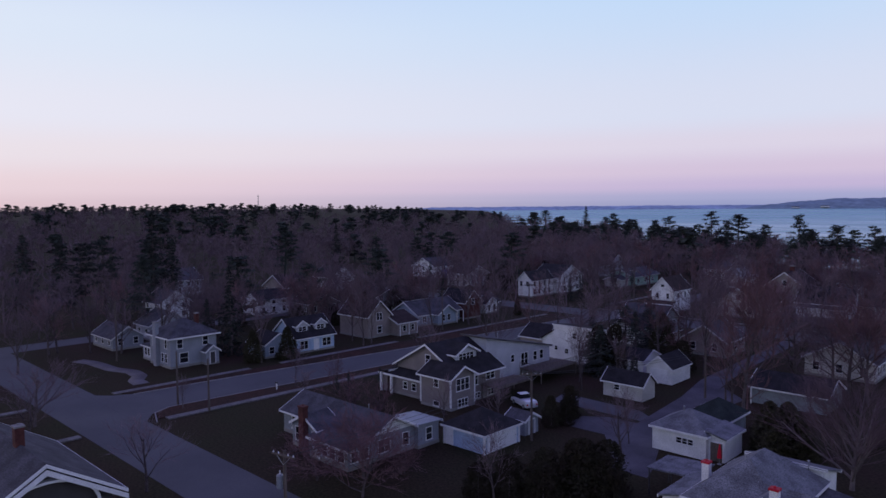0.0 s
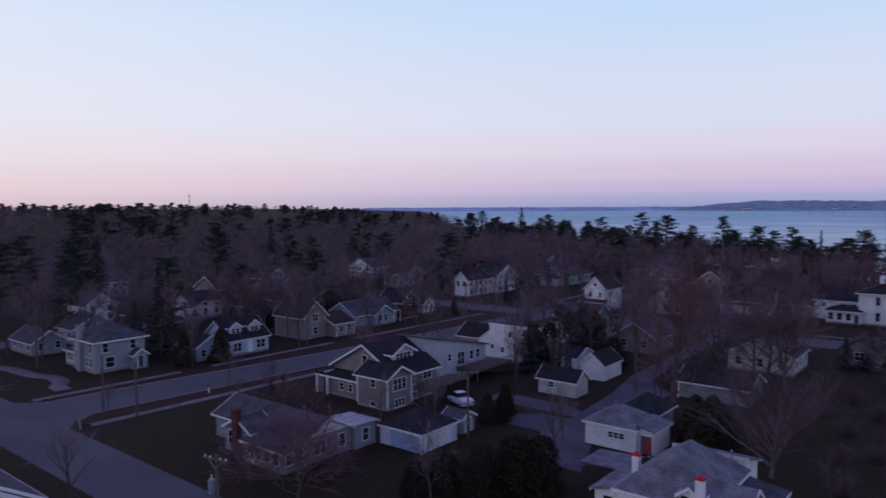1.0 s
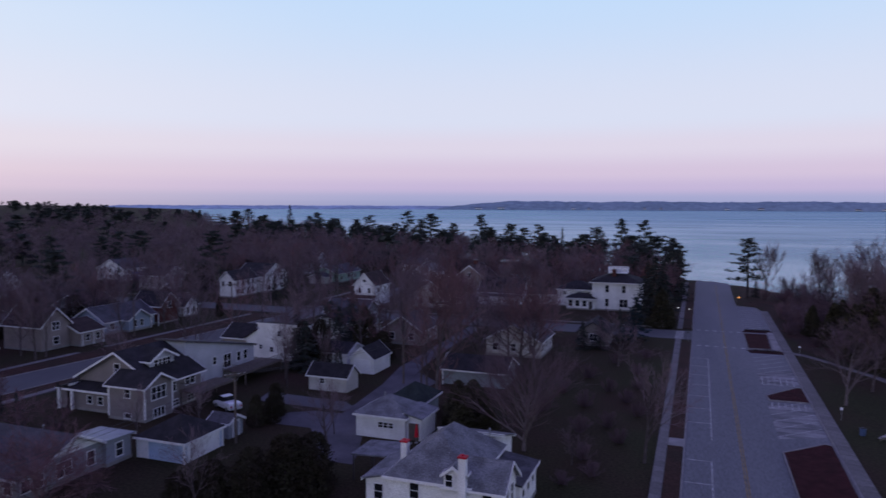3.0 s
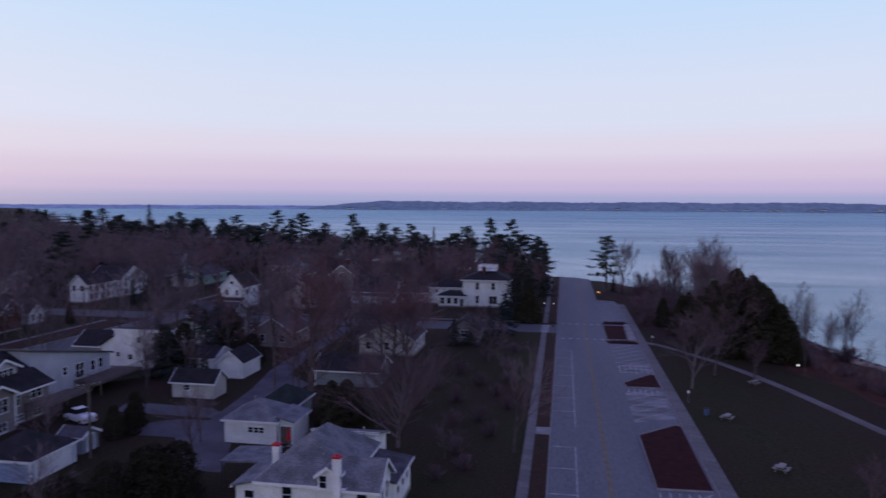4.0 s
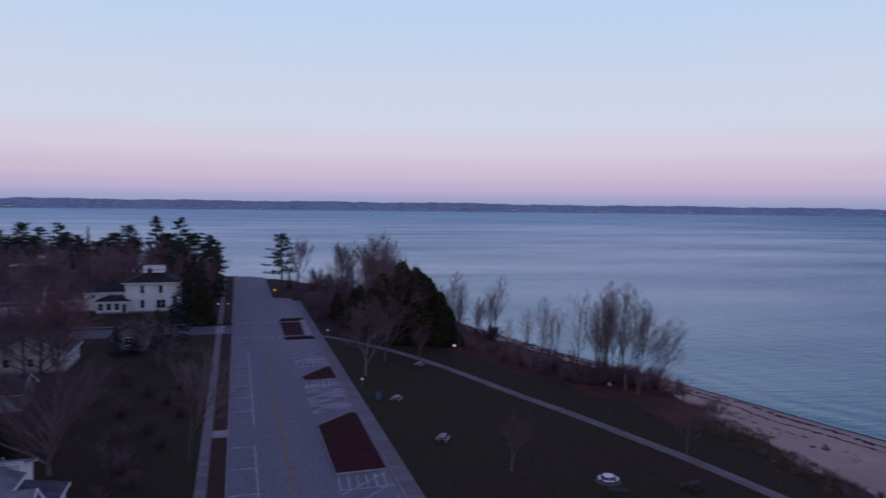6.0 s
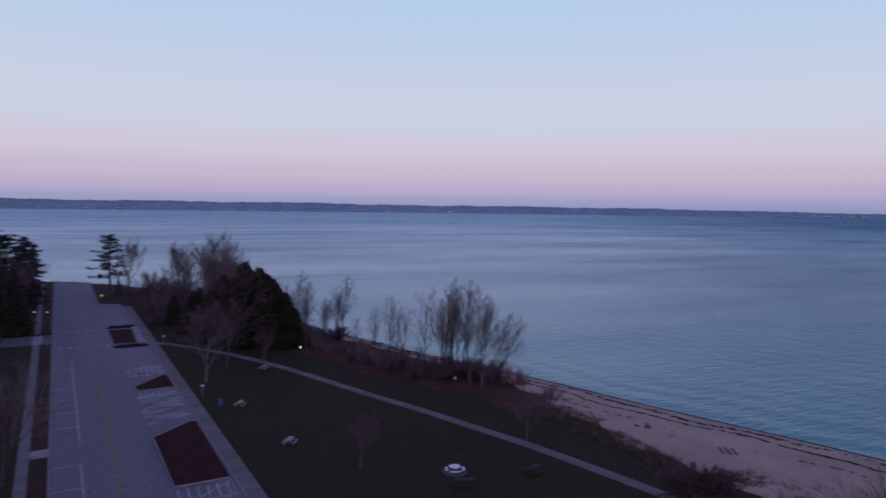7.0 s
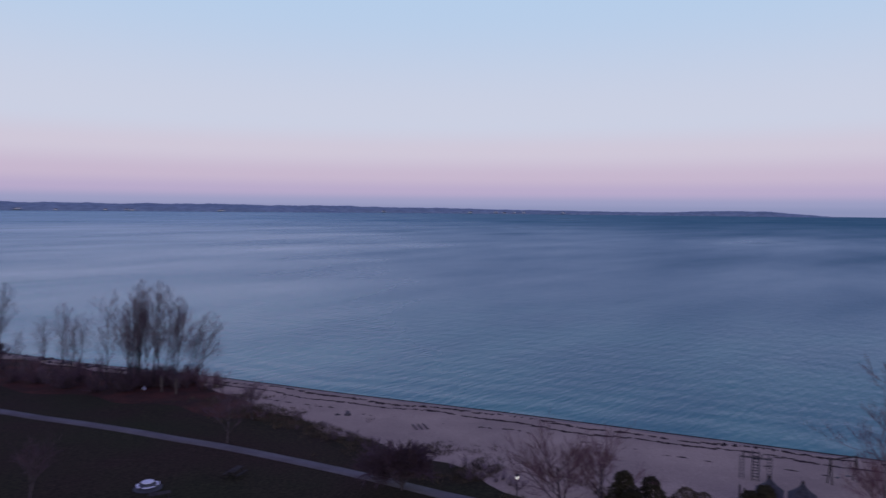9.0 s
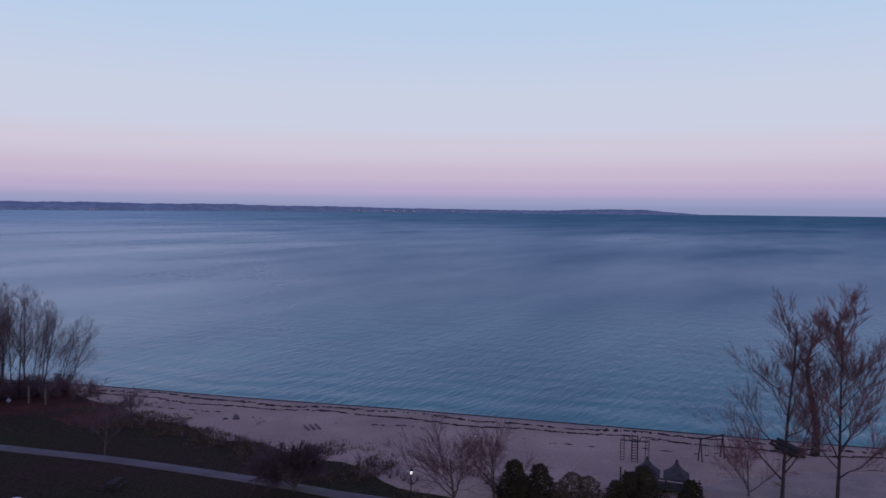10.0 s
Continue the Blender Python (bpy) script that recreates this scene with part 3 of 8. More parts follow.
for y0, y1 in ((40, 81.6), (84.5, 146), (162, 258)):
    flat_strip("verge", [(-2.62 - (y0 - 40) * .0053, y0), (-1.14, y0), (-1.24, y1), (-2.62 - (y1 - 40) * .0053, y1)], -0.2, 0.13, M["litter"], "strip of brown winter grass beside the kerb", "verge")
flat_strip("crossing_slab", [(-2.84, 81.7), (-1.14, 81.7), (-1.14, 84.4), (-2.84, 84.4)], -0.2, 0.14, M["concrete"], "concrete landing across the verge", "pavement")
flat_strip("verge", [(-94.0, 42.6), (-92.6, 40.2), (-89.9, 39.2), (-88.0, 85), (-90.5, 85)], -0.2, 0.12, M["litter"], "brown winter grass beside the street", "verge")
flat_strip("verge", [(-106.5, 41), (-104.9, 43), (-99.3, 92), (-95.8, 146), (-103.2, 146)], -0.2, 0.11, M["litter"], "brown winter grass beside the street", "verge")


def ground_patch(name, outline, lift, material, label, category):
    """A patch of other ground that lies on the land inside an outline, with a ragged edge."""
    poly = np.array(outline, float)
    x0, y0, x1, y1 = *poly.min(0), *poly.max(0)
    gx, gy = np.arange(x0, x1 + 1, 0.8), np.arange(y0, y1 + 1, 0.8)
    X, Y = np.meshgrid(gx, gy)
    inside = np.zeros(X.shape, bool)
    for a, b in zip(poly, np.roll(poly, -1, axis=0)):
        hit = (a[1] > Y) != (b[1] > Y)
        inside ^= hit & (X < (b[0] - a[0]) * (Y - a[1]) / (b[1] - a[1] + 1e-9) + a[0])
    rng = np.random.RandomState(3)
    X, Y = X + rng.uniform(-0.3, 0.3, X.shape), Y + rng.uniform(-0.3, 0.3, X.shape)
    v = np.stack([X, Y, land(X, Y) + lift], -1).reshape(-1, 3)
    nx = len(gx)
    t = []
    for j in range(len(gy) - 1):
        for i in range(nx - 1):
            if inside[j, i] and inside[j, i + 1] and inside[j + 1, i] and inside[j + 1, i + 1]:
                k = j * nx + i
                t += [(k, k + 1, k + nx + 1), (k, k + nx + 1, k + nx)]
    me = tri_mesh(name, v, t, material)
    me.polygons.foreach_set("use_smooth", np.ones(len(t), bool))
    tagged(new(name, me), label, category, kind="structure")


ground_patch("bluff_floor", [(16.9, 164), (18, 146), (30, 136), (44, 132), (54, 140), (48, 188), (40, 222), (28, 250), (12, 262), (10.2, 206), (15.5, 204)], 0.05, M["litter"], "reddish brown leaf litter under the bluff thicket", "bank")
# a darker patch laid over the sand under the cottonwoods
ground_patch("beach_dark_patch", [(64, -14), (66, 4), (70, 9), (76, 6), (84, -3), (88, -16), (80, -30)], 0.075, M["damp"], "patch of darker sand under the cottonwoods", "beach")

# planted beds in the parking bays, each with its own kerb
def planted_bed(pts, label):
    base = thing("planting_bed", label, "planting bed", pose(0, 0, 0), "beds in the parking bays")
    part("mulch", Geo().prism(pts, 0.0, 0.15), M["mulch"], base, "dark red bark mulch")
    c = Vector((sum(p[0] for p in pts) / len(pts), sum(p[1] for p in pts) / len(pts)))
    for a, b in zip(pts, pts[1:] + pts[:1]):
        a, b = Vector(a), Vector(b)
        oa, ob = a + (a - c).normalized() * 0.2, b + (b - c).normalized() * 0.2
        part("kerb", Geo().prism([tuple(a), tuple(oa), tuple(ob), tuple(b)], -0.1, 0.19), M["kerb"], base)
    return base


planted_bed([(9.3, 67.6), (14.4, 67.8), (14.5, 87.6), (13.9, 88.0), (9.2, 83.4)], "long bed of dark red mulch edged by concrete kerb")
planted_bed([(9.7, 105.9), (14.6, 106.1), (14.5, 114.2), (13.9, 114.3), (9.4, 108.2)], "pointed bed of dark red mulch edged by concrete kerb")
planted_bed([(9.0, 143.6), (12.9, 143.8), (13.4, 160.4), (9.0, 160.2)], "square bed of dark red mulch beside the crossing")
for pts in ([(8.8, 162.3), (14.6, 162.5), (15.0, 164.0), (13.8, 165.6), (9.6, 165.2)], [(8.6, 141.9), (9.2, 139.7), (15.0, 139.9), (14.6, 141.6), (13.2, 142.2)]):
    hb = thing("hedge", "low clipped dark hedge strip beside the crossing", "hedge", pose(0, 0, 0), "hedges at the crossing")
    part("earth", Geo().prism(pts, 0.0, 0.14), M["mulch"], hb, "dark bark mulch")
    rh, hg = random.Random(int(pts[0][1])), Geo()
    for _ in range(420):
        u, v = rh.random(), rh.random()
        x, y = 9.3 + 4.9 * u, (163.0 if pts[0][1] > 150 else 140.3) + 1.6 * v
        z = rh.uniform(0.12, 0.48)
        hg.poly([(x + rh.uniform(-.16, .16), y + rh.uniform(-.16, .16), z + rh.uniform(-.1, .1)) for _ in range(3)])
    part("foliage", hg, M["juniper"], hb)
flat_strip("crossing_path", [(13.2, 142.3), (14.8, 142.3), (14.8, 163), (13.6, 163)], 0.0, 0.16, M["concrete"], "concrete landing between bed and pavement", "pavement")

flat_strip("bay_surface", [(9.15, 88.6), (14.62, 91.0), (14.62, 104.6), (9.15, 104.2)], -0.1, 0.034, M["sheen_bay"], "pale asphalt of the parking bays with wet sheen painted in", "parking bay")
flat_strip("bay_surface", [(9.15, 115.2), (14.62, 116.6), (14.62, 126.0), (9.15, 123.5)], -0.1, 0.034, M["sheen_bay"], "pale asphalt of the parking bays with wet sheen painted in", "parking bay")
# painted lines
lines = thing("road_marking", "faded white parking lines and crossing marks on the shore road", "road marking", pose(0, 0, 0), kind="structure")


def mark(pts, material="paint"):
    part("line", Geo().prism(pts, 0.02, 0.039), M[material], lines)


def stripe(x0, y0, x1, y1, w=0.12, material="paint"):
    d = Vector((x1 - x0, y1 - y0)).normalized()
    n = Vector((-d.y, d.x)) * w / 2
    mark([(x0 - n.x, y0 - n.y), (x1 - n.x, y1 - n.y), (x1 + n.x, y1 + n.y), (x0 + n.x, y0 + n.y)], material)


for y0, y1 in ((40, 78), (85.5, 131.5)):
    stripe(1.85, y0, 1.75, y1)
    y = y1
    while y > y0:
        stripe(-0.9, y, 1.85, y)
        y -= 6.6
for i in range(36):
    stripe(4.80, 40 + i * 6.0, 4.80, 45.9 + i * 6.0, 0.11, "yellow")
    stripe(5.05, 40 + i * 6.0, 5.05, 45.9 + i * 6.0, 0.11, "yellow")
for y in (143.6, 161.5):
    for i in range(6):
        mark([(-0.3 + i * 1.6, y - 0.35), (0.45 + i * 1.6, y - 0.35), (0.45 + i * 1.6, y + 0.35), (-0.3 + i * 1.6, y + 0.35)])
for k, (ya, yb) in enumerate(((44, 64), (89.5, 104), (116.5, 140), (166, 196))):
    y = ya
    while y < yb:
        stripe(9.2, y, 14.4, y + 4.8)
        y += 3.1
# hatched corners of the bays
for (x0, x1, ya, yb) in ((9.6, 14.5, 102.0, 105.2), (9.2, 14.5, 63.6, 67.0), (9.4, 14.6, 115.5, 121.0)):
    stripe(x0, ya, x1, ya)
    for i in range(6):
        x = x0 + (x1 - x0) * i / 6
        stripe(x, ya, x + 0.25, yb)
for i in range(6):
    mark([(-4.5, 150.0 + i * 1.55), (-2.9, 150.0 + i * 1.55), (-2.9, 150.75 + i * 1.55), (-4.5, 150.75 + i * 1.55)])

# the winding park path
path_pts = along([(16, 142), (21, 138.5), (27.0, 130), (30.7, 121.5), (33.8, 112.5), (36.5, 102.9), (39.4, 92), (41.6, 85.5), (43.8, 78), (45.4, 71.5), (47.0, 65.8), (48.1, 60.5), (49.1, 54.9), (50.1, 49), (50.8, 43.7), (51.4, 38), (52.5, 32), (56, 22), (61, 10), (64, -10), (66, -40)], 2.0)


def ribbon(name, line, width, lift, material, label, category):
    line = np.array(line, float)
    tang = np.gradient(line, axis=0)
    nrm = np.stack([-tang[:, 1], tang[:, 0]], 1)
    nrm /= np.linalg.norm(nrm, axis=1, keepdims=True)
    v, t = [], []
    for i, (p, n) in enumerate(zip(line, nrm)):
        for j, o in enumerate((-0.5, -0.48, 0.48, 0.5)):
            q = p + n * o * width
            v.append((q[0], q[1], float(land(p[0], p[1])) + (lift if j in (1, 2) else -0.2)))
        if i:
            for j in range(3):
                a = (i - 1) * 4 + j
                t += [(a, a + 4, a + 5), (a, a + 5, a + 1)]
    me = tri_mesh(name, v, np.array(t)[:, ::-1], material)
    return tagged(new(name, me), label, category, kind="structure")


ribbon("path_park", path_pts, 1.6, 0.07, M["pathway"], "pale concrete path winding through the park", "path")
ribbon("path_garden", along([(-136, 44.8), (-132, 46.0), (-124.3, 46.4), (-119.8, 48.0), (-115.8, 47.6), (-113.2, 45.8), (-109.2, 45.4)], 1.0), 2.5, 0.05, M["pathway"], "curving pale garden drive", "path")

# far shores across the lake
def far_hills(name, az0, az1, dist, height, seed, material, label):
    """A wooded shore as a long ridge with two slopes, from one bearing (degrees to the right of +y) to another."""
    rng = random.Random(seed)
    n = 320
    v, t = [], []
    for i in range(n + 1):
        a = radians(az0 + (az1 - az0) * i / n)
        e = min(1, i / 28, (n - i) / 28) ** 0.6
        h = height(i / n) * e * (1 + 0.04 * math.sin(i * 0.13 + seed) + 0.03 * math.sin(i * 0.47) + 0.07 * rng.random())
        for r, z in ((dist, WATER - 1), (dist + 12, WATER + 7 * e), (dist + 110, WATER + h * 0.8), (dist + 200, WATER + h), (dist + 380, WATER - 1)):
            v.append((math.sin(a) * r, math.cos(a) * r, z + (rng.uniform(-1.0, 1.0) if z > 0 else 0)))
    for i in range(n):
        for j in range(4):
            a = i * 5 + j
            t += [(a, a + 5, a + 6), (a, a + 6, a + 1)]
    me = tri_mesh(name, v, t, material)
    tagged(new(name, me), label, "far shore", kind="structure")


far_hills("backdrop_shore", -20.8, 45, 4300, lambda u: float(np.interp(u, [0, 0.35, 0.6, 0.75, 1], [52, 50, 50, 40, 30])), 3, M["hill"], "wooded hills across the lake with blue haze painted in")
far_hills("backdrop_shore_2", 22, 82.4, 4450, lambda u: float(np.interp(22 + 60.4 * u, [22, 30, 45, 63, 71, 74.5, 78, 80, 82.4], [20, 46, 40, 22, 19, 30, 31, 24, 12])), 5, M["hill"], "wooded hills across the lake with blue haze painted in")
far_hills("backdrop_shore_3", -48, -14, 4560, lambda u: 22, 8, M["hill_far"], "land at the horizon painted faint blue with haze")

# ---- houses ----
WIN = {}


def window_meshes(w, h, style):
    """Frame, pane, sill, rail and mullion of a window that faces -y, sill at z 0, centred on x; kept by size so that alike windows share them."""
    key = (round(w, 2), round(h, 2), style)
    if key not in WIN:
        t = 0.085
        ring = [(-w / 2, 0), (w / 2, 0), (w / 2, h), (-w / 2, h)]
        rim = [(-w / 2 - t, -t), (w / 2 + t, -t), (w / 2 + t, h + t), (-w / 2 - t, h + t)]
        g = Geo()
        g.v = [(x, -0.05, z) for x, z in ring] + [(x, -0.05, z) for x, z in rim] + [(x, 0.03, z) for x, z in ring] + [(x, 0.03, z) for x, z in rim]
        for i in range(4):
            j = (i + 1) % 4
            g.f += [(4 + i, 4 + j, j, i), (i, j, 8 + j, 8 + i), (4 + j, 4 + i, 12 + i, 12 + j)]
        p = Geo()
        p.poly([(-w / 2, -0.012, 0), (w / 2, -0.012, 0), (w / 2, -0.012, h), (-w / 2, -0.012, h)])
        WIN[key] = (g.mesh("window", M["trim"]), p.mesh("pane", M["glass"]),
                    Geo().box(-w / 2 - t - 0.05, w / 2 + t + 0.05, -0.11, -0.052, -t, -0.03).mesh("sill", M["trim"]),
                    Geo().box(-w / 2 + 0.002, w / 2 - 0.002, -0.04, 0.02, h * 0.5 - 0.022, h * 0.5 + 0.022).mesh("rail", M["trim"]),
                    Geo().box(-0.045, 0.045, -0.047, 0.02, 0.002, h - 0.002).mesh("mullion", M["trim"]))
    return WIN[key]


TURN = {"S": 0, "E": 90, "N": 180, "W": -90}


HOMES = []


class House:
    """A building of one or more roofed volumes. Coordinates are the town's; parts hang on one empty at the base."""

    def __init__(self, label, x, y, category="house", name="house", z=0.0, turn=0.0):
        self.o = Vector((x, y, z))
        HOMES.append((x, y))
        self.base = thing(name, label, category, pose(x, y, z, 0, 0, turn))

    def loc(self, p):
        return (p[0] - self.o.x, p[1] - self.o.y, p[2])

    def add(self, name, geo, material, label="", parent=None):
        geo.v = [self.loc(p) for p in geo.v]
        return part(name, geo, M[material], parent or self.base, label)

    def volume(self, x0, x1, y0, y1, eave, ridge, axis="y", wall="white", roof="roof_dark", over=0.45, kind="gable", z0=0.0, trim="trim", base=True, soffit=None):
        """Walls and roof. axis: the way the ridge runs. kind: gable, hip, or lean_E / lean_S / lean_N / lean_W (falling that way), flat."""
        g = Geo()
        b = -0.4 if z0 == 0 else z0
        cx, cy = (x0 + x1) / 2, (y0 + y1) / 2
        low = [(x0, y0), (x1, y0), (x1, y1), (x0, y1)]
        zt = [eave] * 4
        if kind.startswith("lean"):
            hi = {"E": (0, 3), "W": (1, 2), "S": (2, 3), "N": (0, 1)}[kind[-1]]
            zt = [ridge if i in hi else eave for i in range(4)]
        n = 4
        g.v = [(*p, b) for p in low] + [(*p, z) for p, z in zip(low, zt)]
        g.f = [(0, 1, 5, 4), (1, 2, 6, 5), (2, 3, 7, 6), (3, 0, 4, 7)]
        if kind == "gable":
            if axis == "y":
                g.v += [(cx, y0, ridge), (cx, y1, ridge)]
                g.f += [(4, 5, 8), (6, 7, 9)]
            else:
                g.v += [(x0, cy, ridge), (x1, cy, ridge)]
                g.f += [(7, 4, 8), (5, 6, 9)]
        w = self.add("wall", g, wall)
        if base and z0 == 0:
            self.add("foundation", Geo().box(x0 - 0.04, x1 + 0.04, y0 - 0.04, y1 + 0.04, -0.45, 0.38), "concrete", parent=w)
        r = Geo()
        t, o = 0.16, over
        boards = []
        up = 0.10

        def board(name, make):
            q = Geo()
            make(q)
            boards.append((name, q))

        if kind == "gable":
            half = (x1 - x0) / 2 if axis == "y" else (y1 - y0) / 2
            sl = (ridge - eave) / half
            ze = eave - sl * o + up
            zr = ridge + up
            if axis == "y":
                a, c = y0 - o, y1 + o
                for s, xe in ((-1, x0 - o), (1, x1 + o)):
                    r.slab([(cx, a, zr), (cx, c, zr), (xe, c, ze), (xe, a, ze)], t)
                    for yy in (a - 0.04, c + 0.04):
                        board("bargeboard", lambda q: q.slab([(cx, yy, zr + 0.02), (xe, yy, ze + 0.02), (xe, yy, ze - 0.26), (cx, yy, zr - 0.26)], 0.05))
                    board("fascia", lambda q: q.box(min(xe, xe + s * 0.04), max(xe, xe + s * 0.04), a, c, ze - 0.2, ze + 0.0))
            else:
                a, c = x0 - o, x1 + o
                for s, ye in ((-1, y0 - o), (1, y1 + o)):
                    r.slab([(a, cy, zr), (c, cy, zr), (c, ye, ze), (a, ye, ze)], t)
                    for xx in (a - 0.04, c + 0.04):
                        board("bargeboard", lambda q: q.slab([(xx, cy, zr + 0.02), (xx, ye, ze + 0.02), (xx, ye, ze - 0.26), (xx, cy, zr - 0.26)], 0.05))
                    board("fascia", lambda q: q.box(a, c, min(ye, ye + s * 0.04), max(ye, ye + s * 0.04), ze - 0.2, ze + 0.0))
        elif kind == "hip":
            wx, wy = x1 - x0, y1 - y0
            hl = max(0.05, abs(wx - wy) / 2)
            e = [(x0 - o, y0 - o, eave), (x1 + o, y0 - o, eave), (x1 + o, y1 + o, eave), (x0 - o, y1 + o, eave)]
            if wx >= wy:
                p, q = (cx - hl, cy, ridge), (cx + hl, cy, ridge)
                r.slab([e[0], e[1], q, p], t), r.slab([e[2], e[3], p, q], t), r.slab([e[1], e[2], q], t), r.slab([e[3], e[0], p], t)
            else:
                p, q = (cx, cy - hl, ridge), (cx, cy + hl, ridge)
                r.slab([e[1], e[2], q, p], t), r.slab([e[3], e[0], p, q], t), r.slab([e[0], e[1], p], t), r.slab([e[2], e[3], q], t)
            board("fascia", lambda q: q.box(x0 - o - 0.03, x1 + o + 0.03, y0 - o - 0.03, y0 - o + 0.03, eave - 0.26, eave - 0.01))
            board("fascia", lambda q: q.box(x0 - o - 0.03, x1 + o + 0.03, y1 + o - 0.03, y1 + o + 0.03, eave - 0.26, eave - 0.01))
            board("fascia", lambda q: q.box(x0 - o - 0.03, x0 - o + 0.03, y0 - o + 0.03, y1 + o - 0.03, eave - 0.26, eave - 0.01))
            board("fascia", lambda q: q.box(x1 + o - 0.03, x1 + o + 0.03, y0 - o + 0.03, y1 + o - 0.03, eave - 0.26, eave - 0.01))
            board("fascia", lambda q: q.box(x0 - o + 0.03, x1 + o - 0.03, y0 - o + 0.03, y1 + o - 0.03, eave - 0.22, eave - 0.17))
        else:
            zz = [z + up for z in zt]
            e = [[x0 - o, y0 - o, zz[0]], [x1 + o, y0 - o, zz[1]], [x1 + o, y1 + o, zz[2]], [x0 - o, y1 + o, zz[3]]]
            r.slab([tuple(p) for p in e], t)
            ze = min(zz)
            for (p, q) in ((0, 1), (1, 2), (2, 3), (3, 0)):
                if abs(e[p][2] - e[q][2]) < 1e-4:
                    a, c = e[p], e[q]
                    board("fascia", lambda q: q.box(min(a[0], c[0]) - 0.03, max(a[0], c[0]) + 0.03, min(a[1], c[1]) - 0.03, max(a[1], c[1]) + 0.03, a[2] - 0.28, a[2] - 0.02))
        self.add("roof", r, roof)
        if trim:
            for nm, q in boards:
                self.add(nm, q, trim)
        return w

    def win(self, face, at, u, z, w=0.9, h=1.35, style="sash"):
        """A window on the face that looks S, E, N or W; at: that wall's plane; u: its middle along the wall; z: the sill."""
        x, y = (u, at) if face in "SN" else (at, u)
        fr, pn, sill, rail, mull = window_meshes(w, h, style)
        ob = part("window", fr, None, self.base, at=pose(x - self.o.x, y - self.o.y, z, 0, 0, TURN[face]))
        part("pane", pn, None, ob)
        part("sill", sill, None, ob)
        if style != "pane":
            part("rail", rail, None, ob)
        n = {"sash": 1, "pane": 1, "pair": 2, "triple": 3, "four": 4}[style]
        for i in range(1, n):
            part("mullion", mull, None, ob, at=pose(-w / 2 + w * i / n, 0, 0))

    def wins(self, face, at, us, z, w=0.9, h=1.35, style="sash"):
        for u in us:
            self.win(face, at, u, z, w, h, style)

    def door(self, face, at, u, w=0.95, h=2.05, material="trim", z=0.25, panels=True):
        x, y = (u, at) if face in "SN" else (at, u)
        g = Geo().box(-w / 2, w / 2, -0.07, 0.02, 0, h)
        ob = part("door", g, M[material], self.base, at=pose(x - self.o.x, y - self.o.y, z, 0, 0, TURN[face]))
        f = Geo()
        for a, b in ((-w / 2 - 0.12, -w / 2), (w / 2, w / 2 + 0.12)):
            f.box(a, b, -0.10, 0.02, -0.05, h + 0.12)
        f.box(-w / 2, w / 2, -0.10, 0.02, h, h + 0.12)
        part("door_frame", f, M["trim"], ob)
        if panels:
            q = Geo()
            rows = 4 if w > 2 else 2
            for i in range(rows):
                z0 = 0.08 + i * (h - 0.1) / rows
                q.box(-w / 2 + 0.1, w / 2 - 0.1, -0.085, -0.06, z0, z0 + (h - 0.1) / rows - 0.08)
            part("panel", q, M[material], ob)
        part("handle", Geo().box(w / 2 - 0.16, w / 2 - 0.10, -0.13, -0.07, 1.0, 1.08), M["steel"], ob)

    def chimney(self, x, y, z0, z1, w=0.7, d=0.6, body="brick", cap="concrete"):
        s = Geo().box(x - w / 2, x + w / 2, y - d / 2, y + d / 2, z0, z1)
        c = self.add("chimney", s, body)
        k = Geo().box(x - w / 2 - 0.06, x + w / 2 + 0.06, y - d / 2 - 0.06, y + d / 2 + 0.06, z1, z1 + 0.16, 0.02)
        k.tube((x, y, z1 + 0.16), (x, y, z1 + 0.30), 0.11, 0.10, 8)
        self.add("cap", k, cap, parent=c)

    def vent(self, x, y, z):
        g = Geo().tube((x, y, z - 0.3), (x, y, z + 0.45), 0.06, 0.06, 8)
        g.tube((x, y, z + 0.45), (x, y, z + 0.55), 0.11, 0.05, 8)
        self.add("vent_pipe", g, "steel")

    def posts(self, pts, z0, z1, w=0.14, material="trim"):
        for x, y in pts:
            self.add("post", Geo().box(x - w / 2, x + w / 2, y - w / 2, y + w / 2, z0, z1), material)

    def deck(self, x0, x1, y0, y1, z, rail=True, material="wood"):
        d = self.add("deck", Geo().box(x0, x1, y0, y1, z - 0.22, z), material, "weathered wooden deck")
        for x in (x0 + 0.15, x1 - 0.15):
            for y in (y0 + 0.15, y1 - 0.15):
                self.add("post", Geo().box(x - 0.07, x + 0.07, y - 0.07, y + 0.07, -0.2, z - 0.22), material, parent=d)
        if rail:
            g = Geo()
            for (a, b, c, e) in ((x0, x1, y0, y0 + 0.05), (x1 - 0.05, x1, y0 + 0.05, y1)):
                g.box(a, b, c, e, z + 0.95, z + 1.02)
                g.box(a, b, c, e, z + 0.12, z + 0.17)
                ln = max(b - a, e - c)
                for i in range(int(ln / 0.3) + 1):
                    if b - a > e - c:
                        g.box(a + i * 0.3, a + i * 0.3 + 0.04, c, e, z, z + 0.95)
                    else:
                        g.box(a, b, c + i * 0.3, c + i * 0.3 + 0.04, z, z + 0.95)
            self.add("railing", g, material, parent=d)


def steps(h, x0, x1, y0, y1, z):
    g = Geo()
    n = max(2, round(z / 0.18))
    for i in range(n):
        g.box(x0, x1, y0 + (y1 - y0) * i / n, y1, -0.1 if i == 0 else z * i / n, z * (i + 1) / n)
    h.add("steps", g, "concrete")


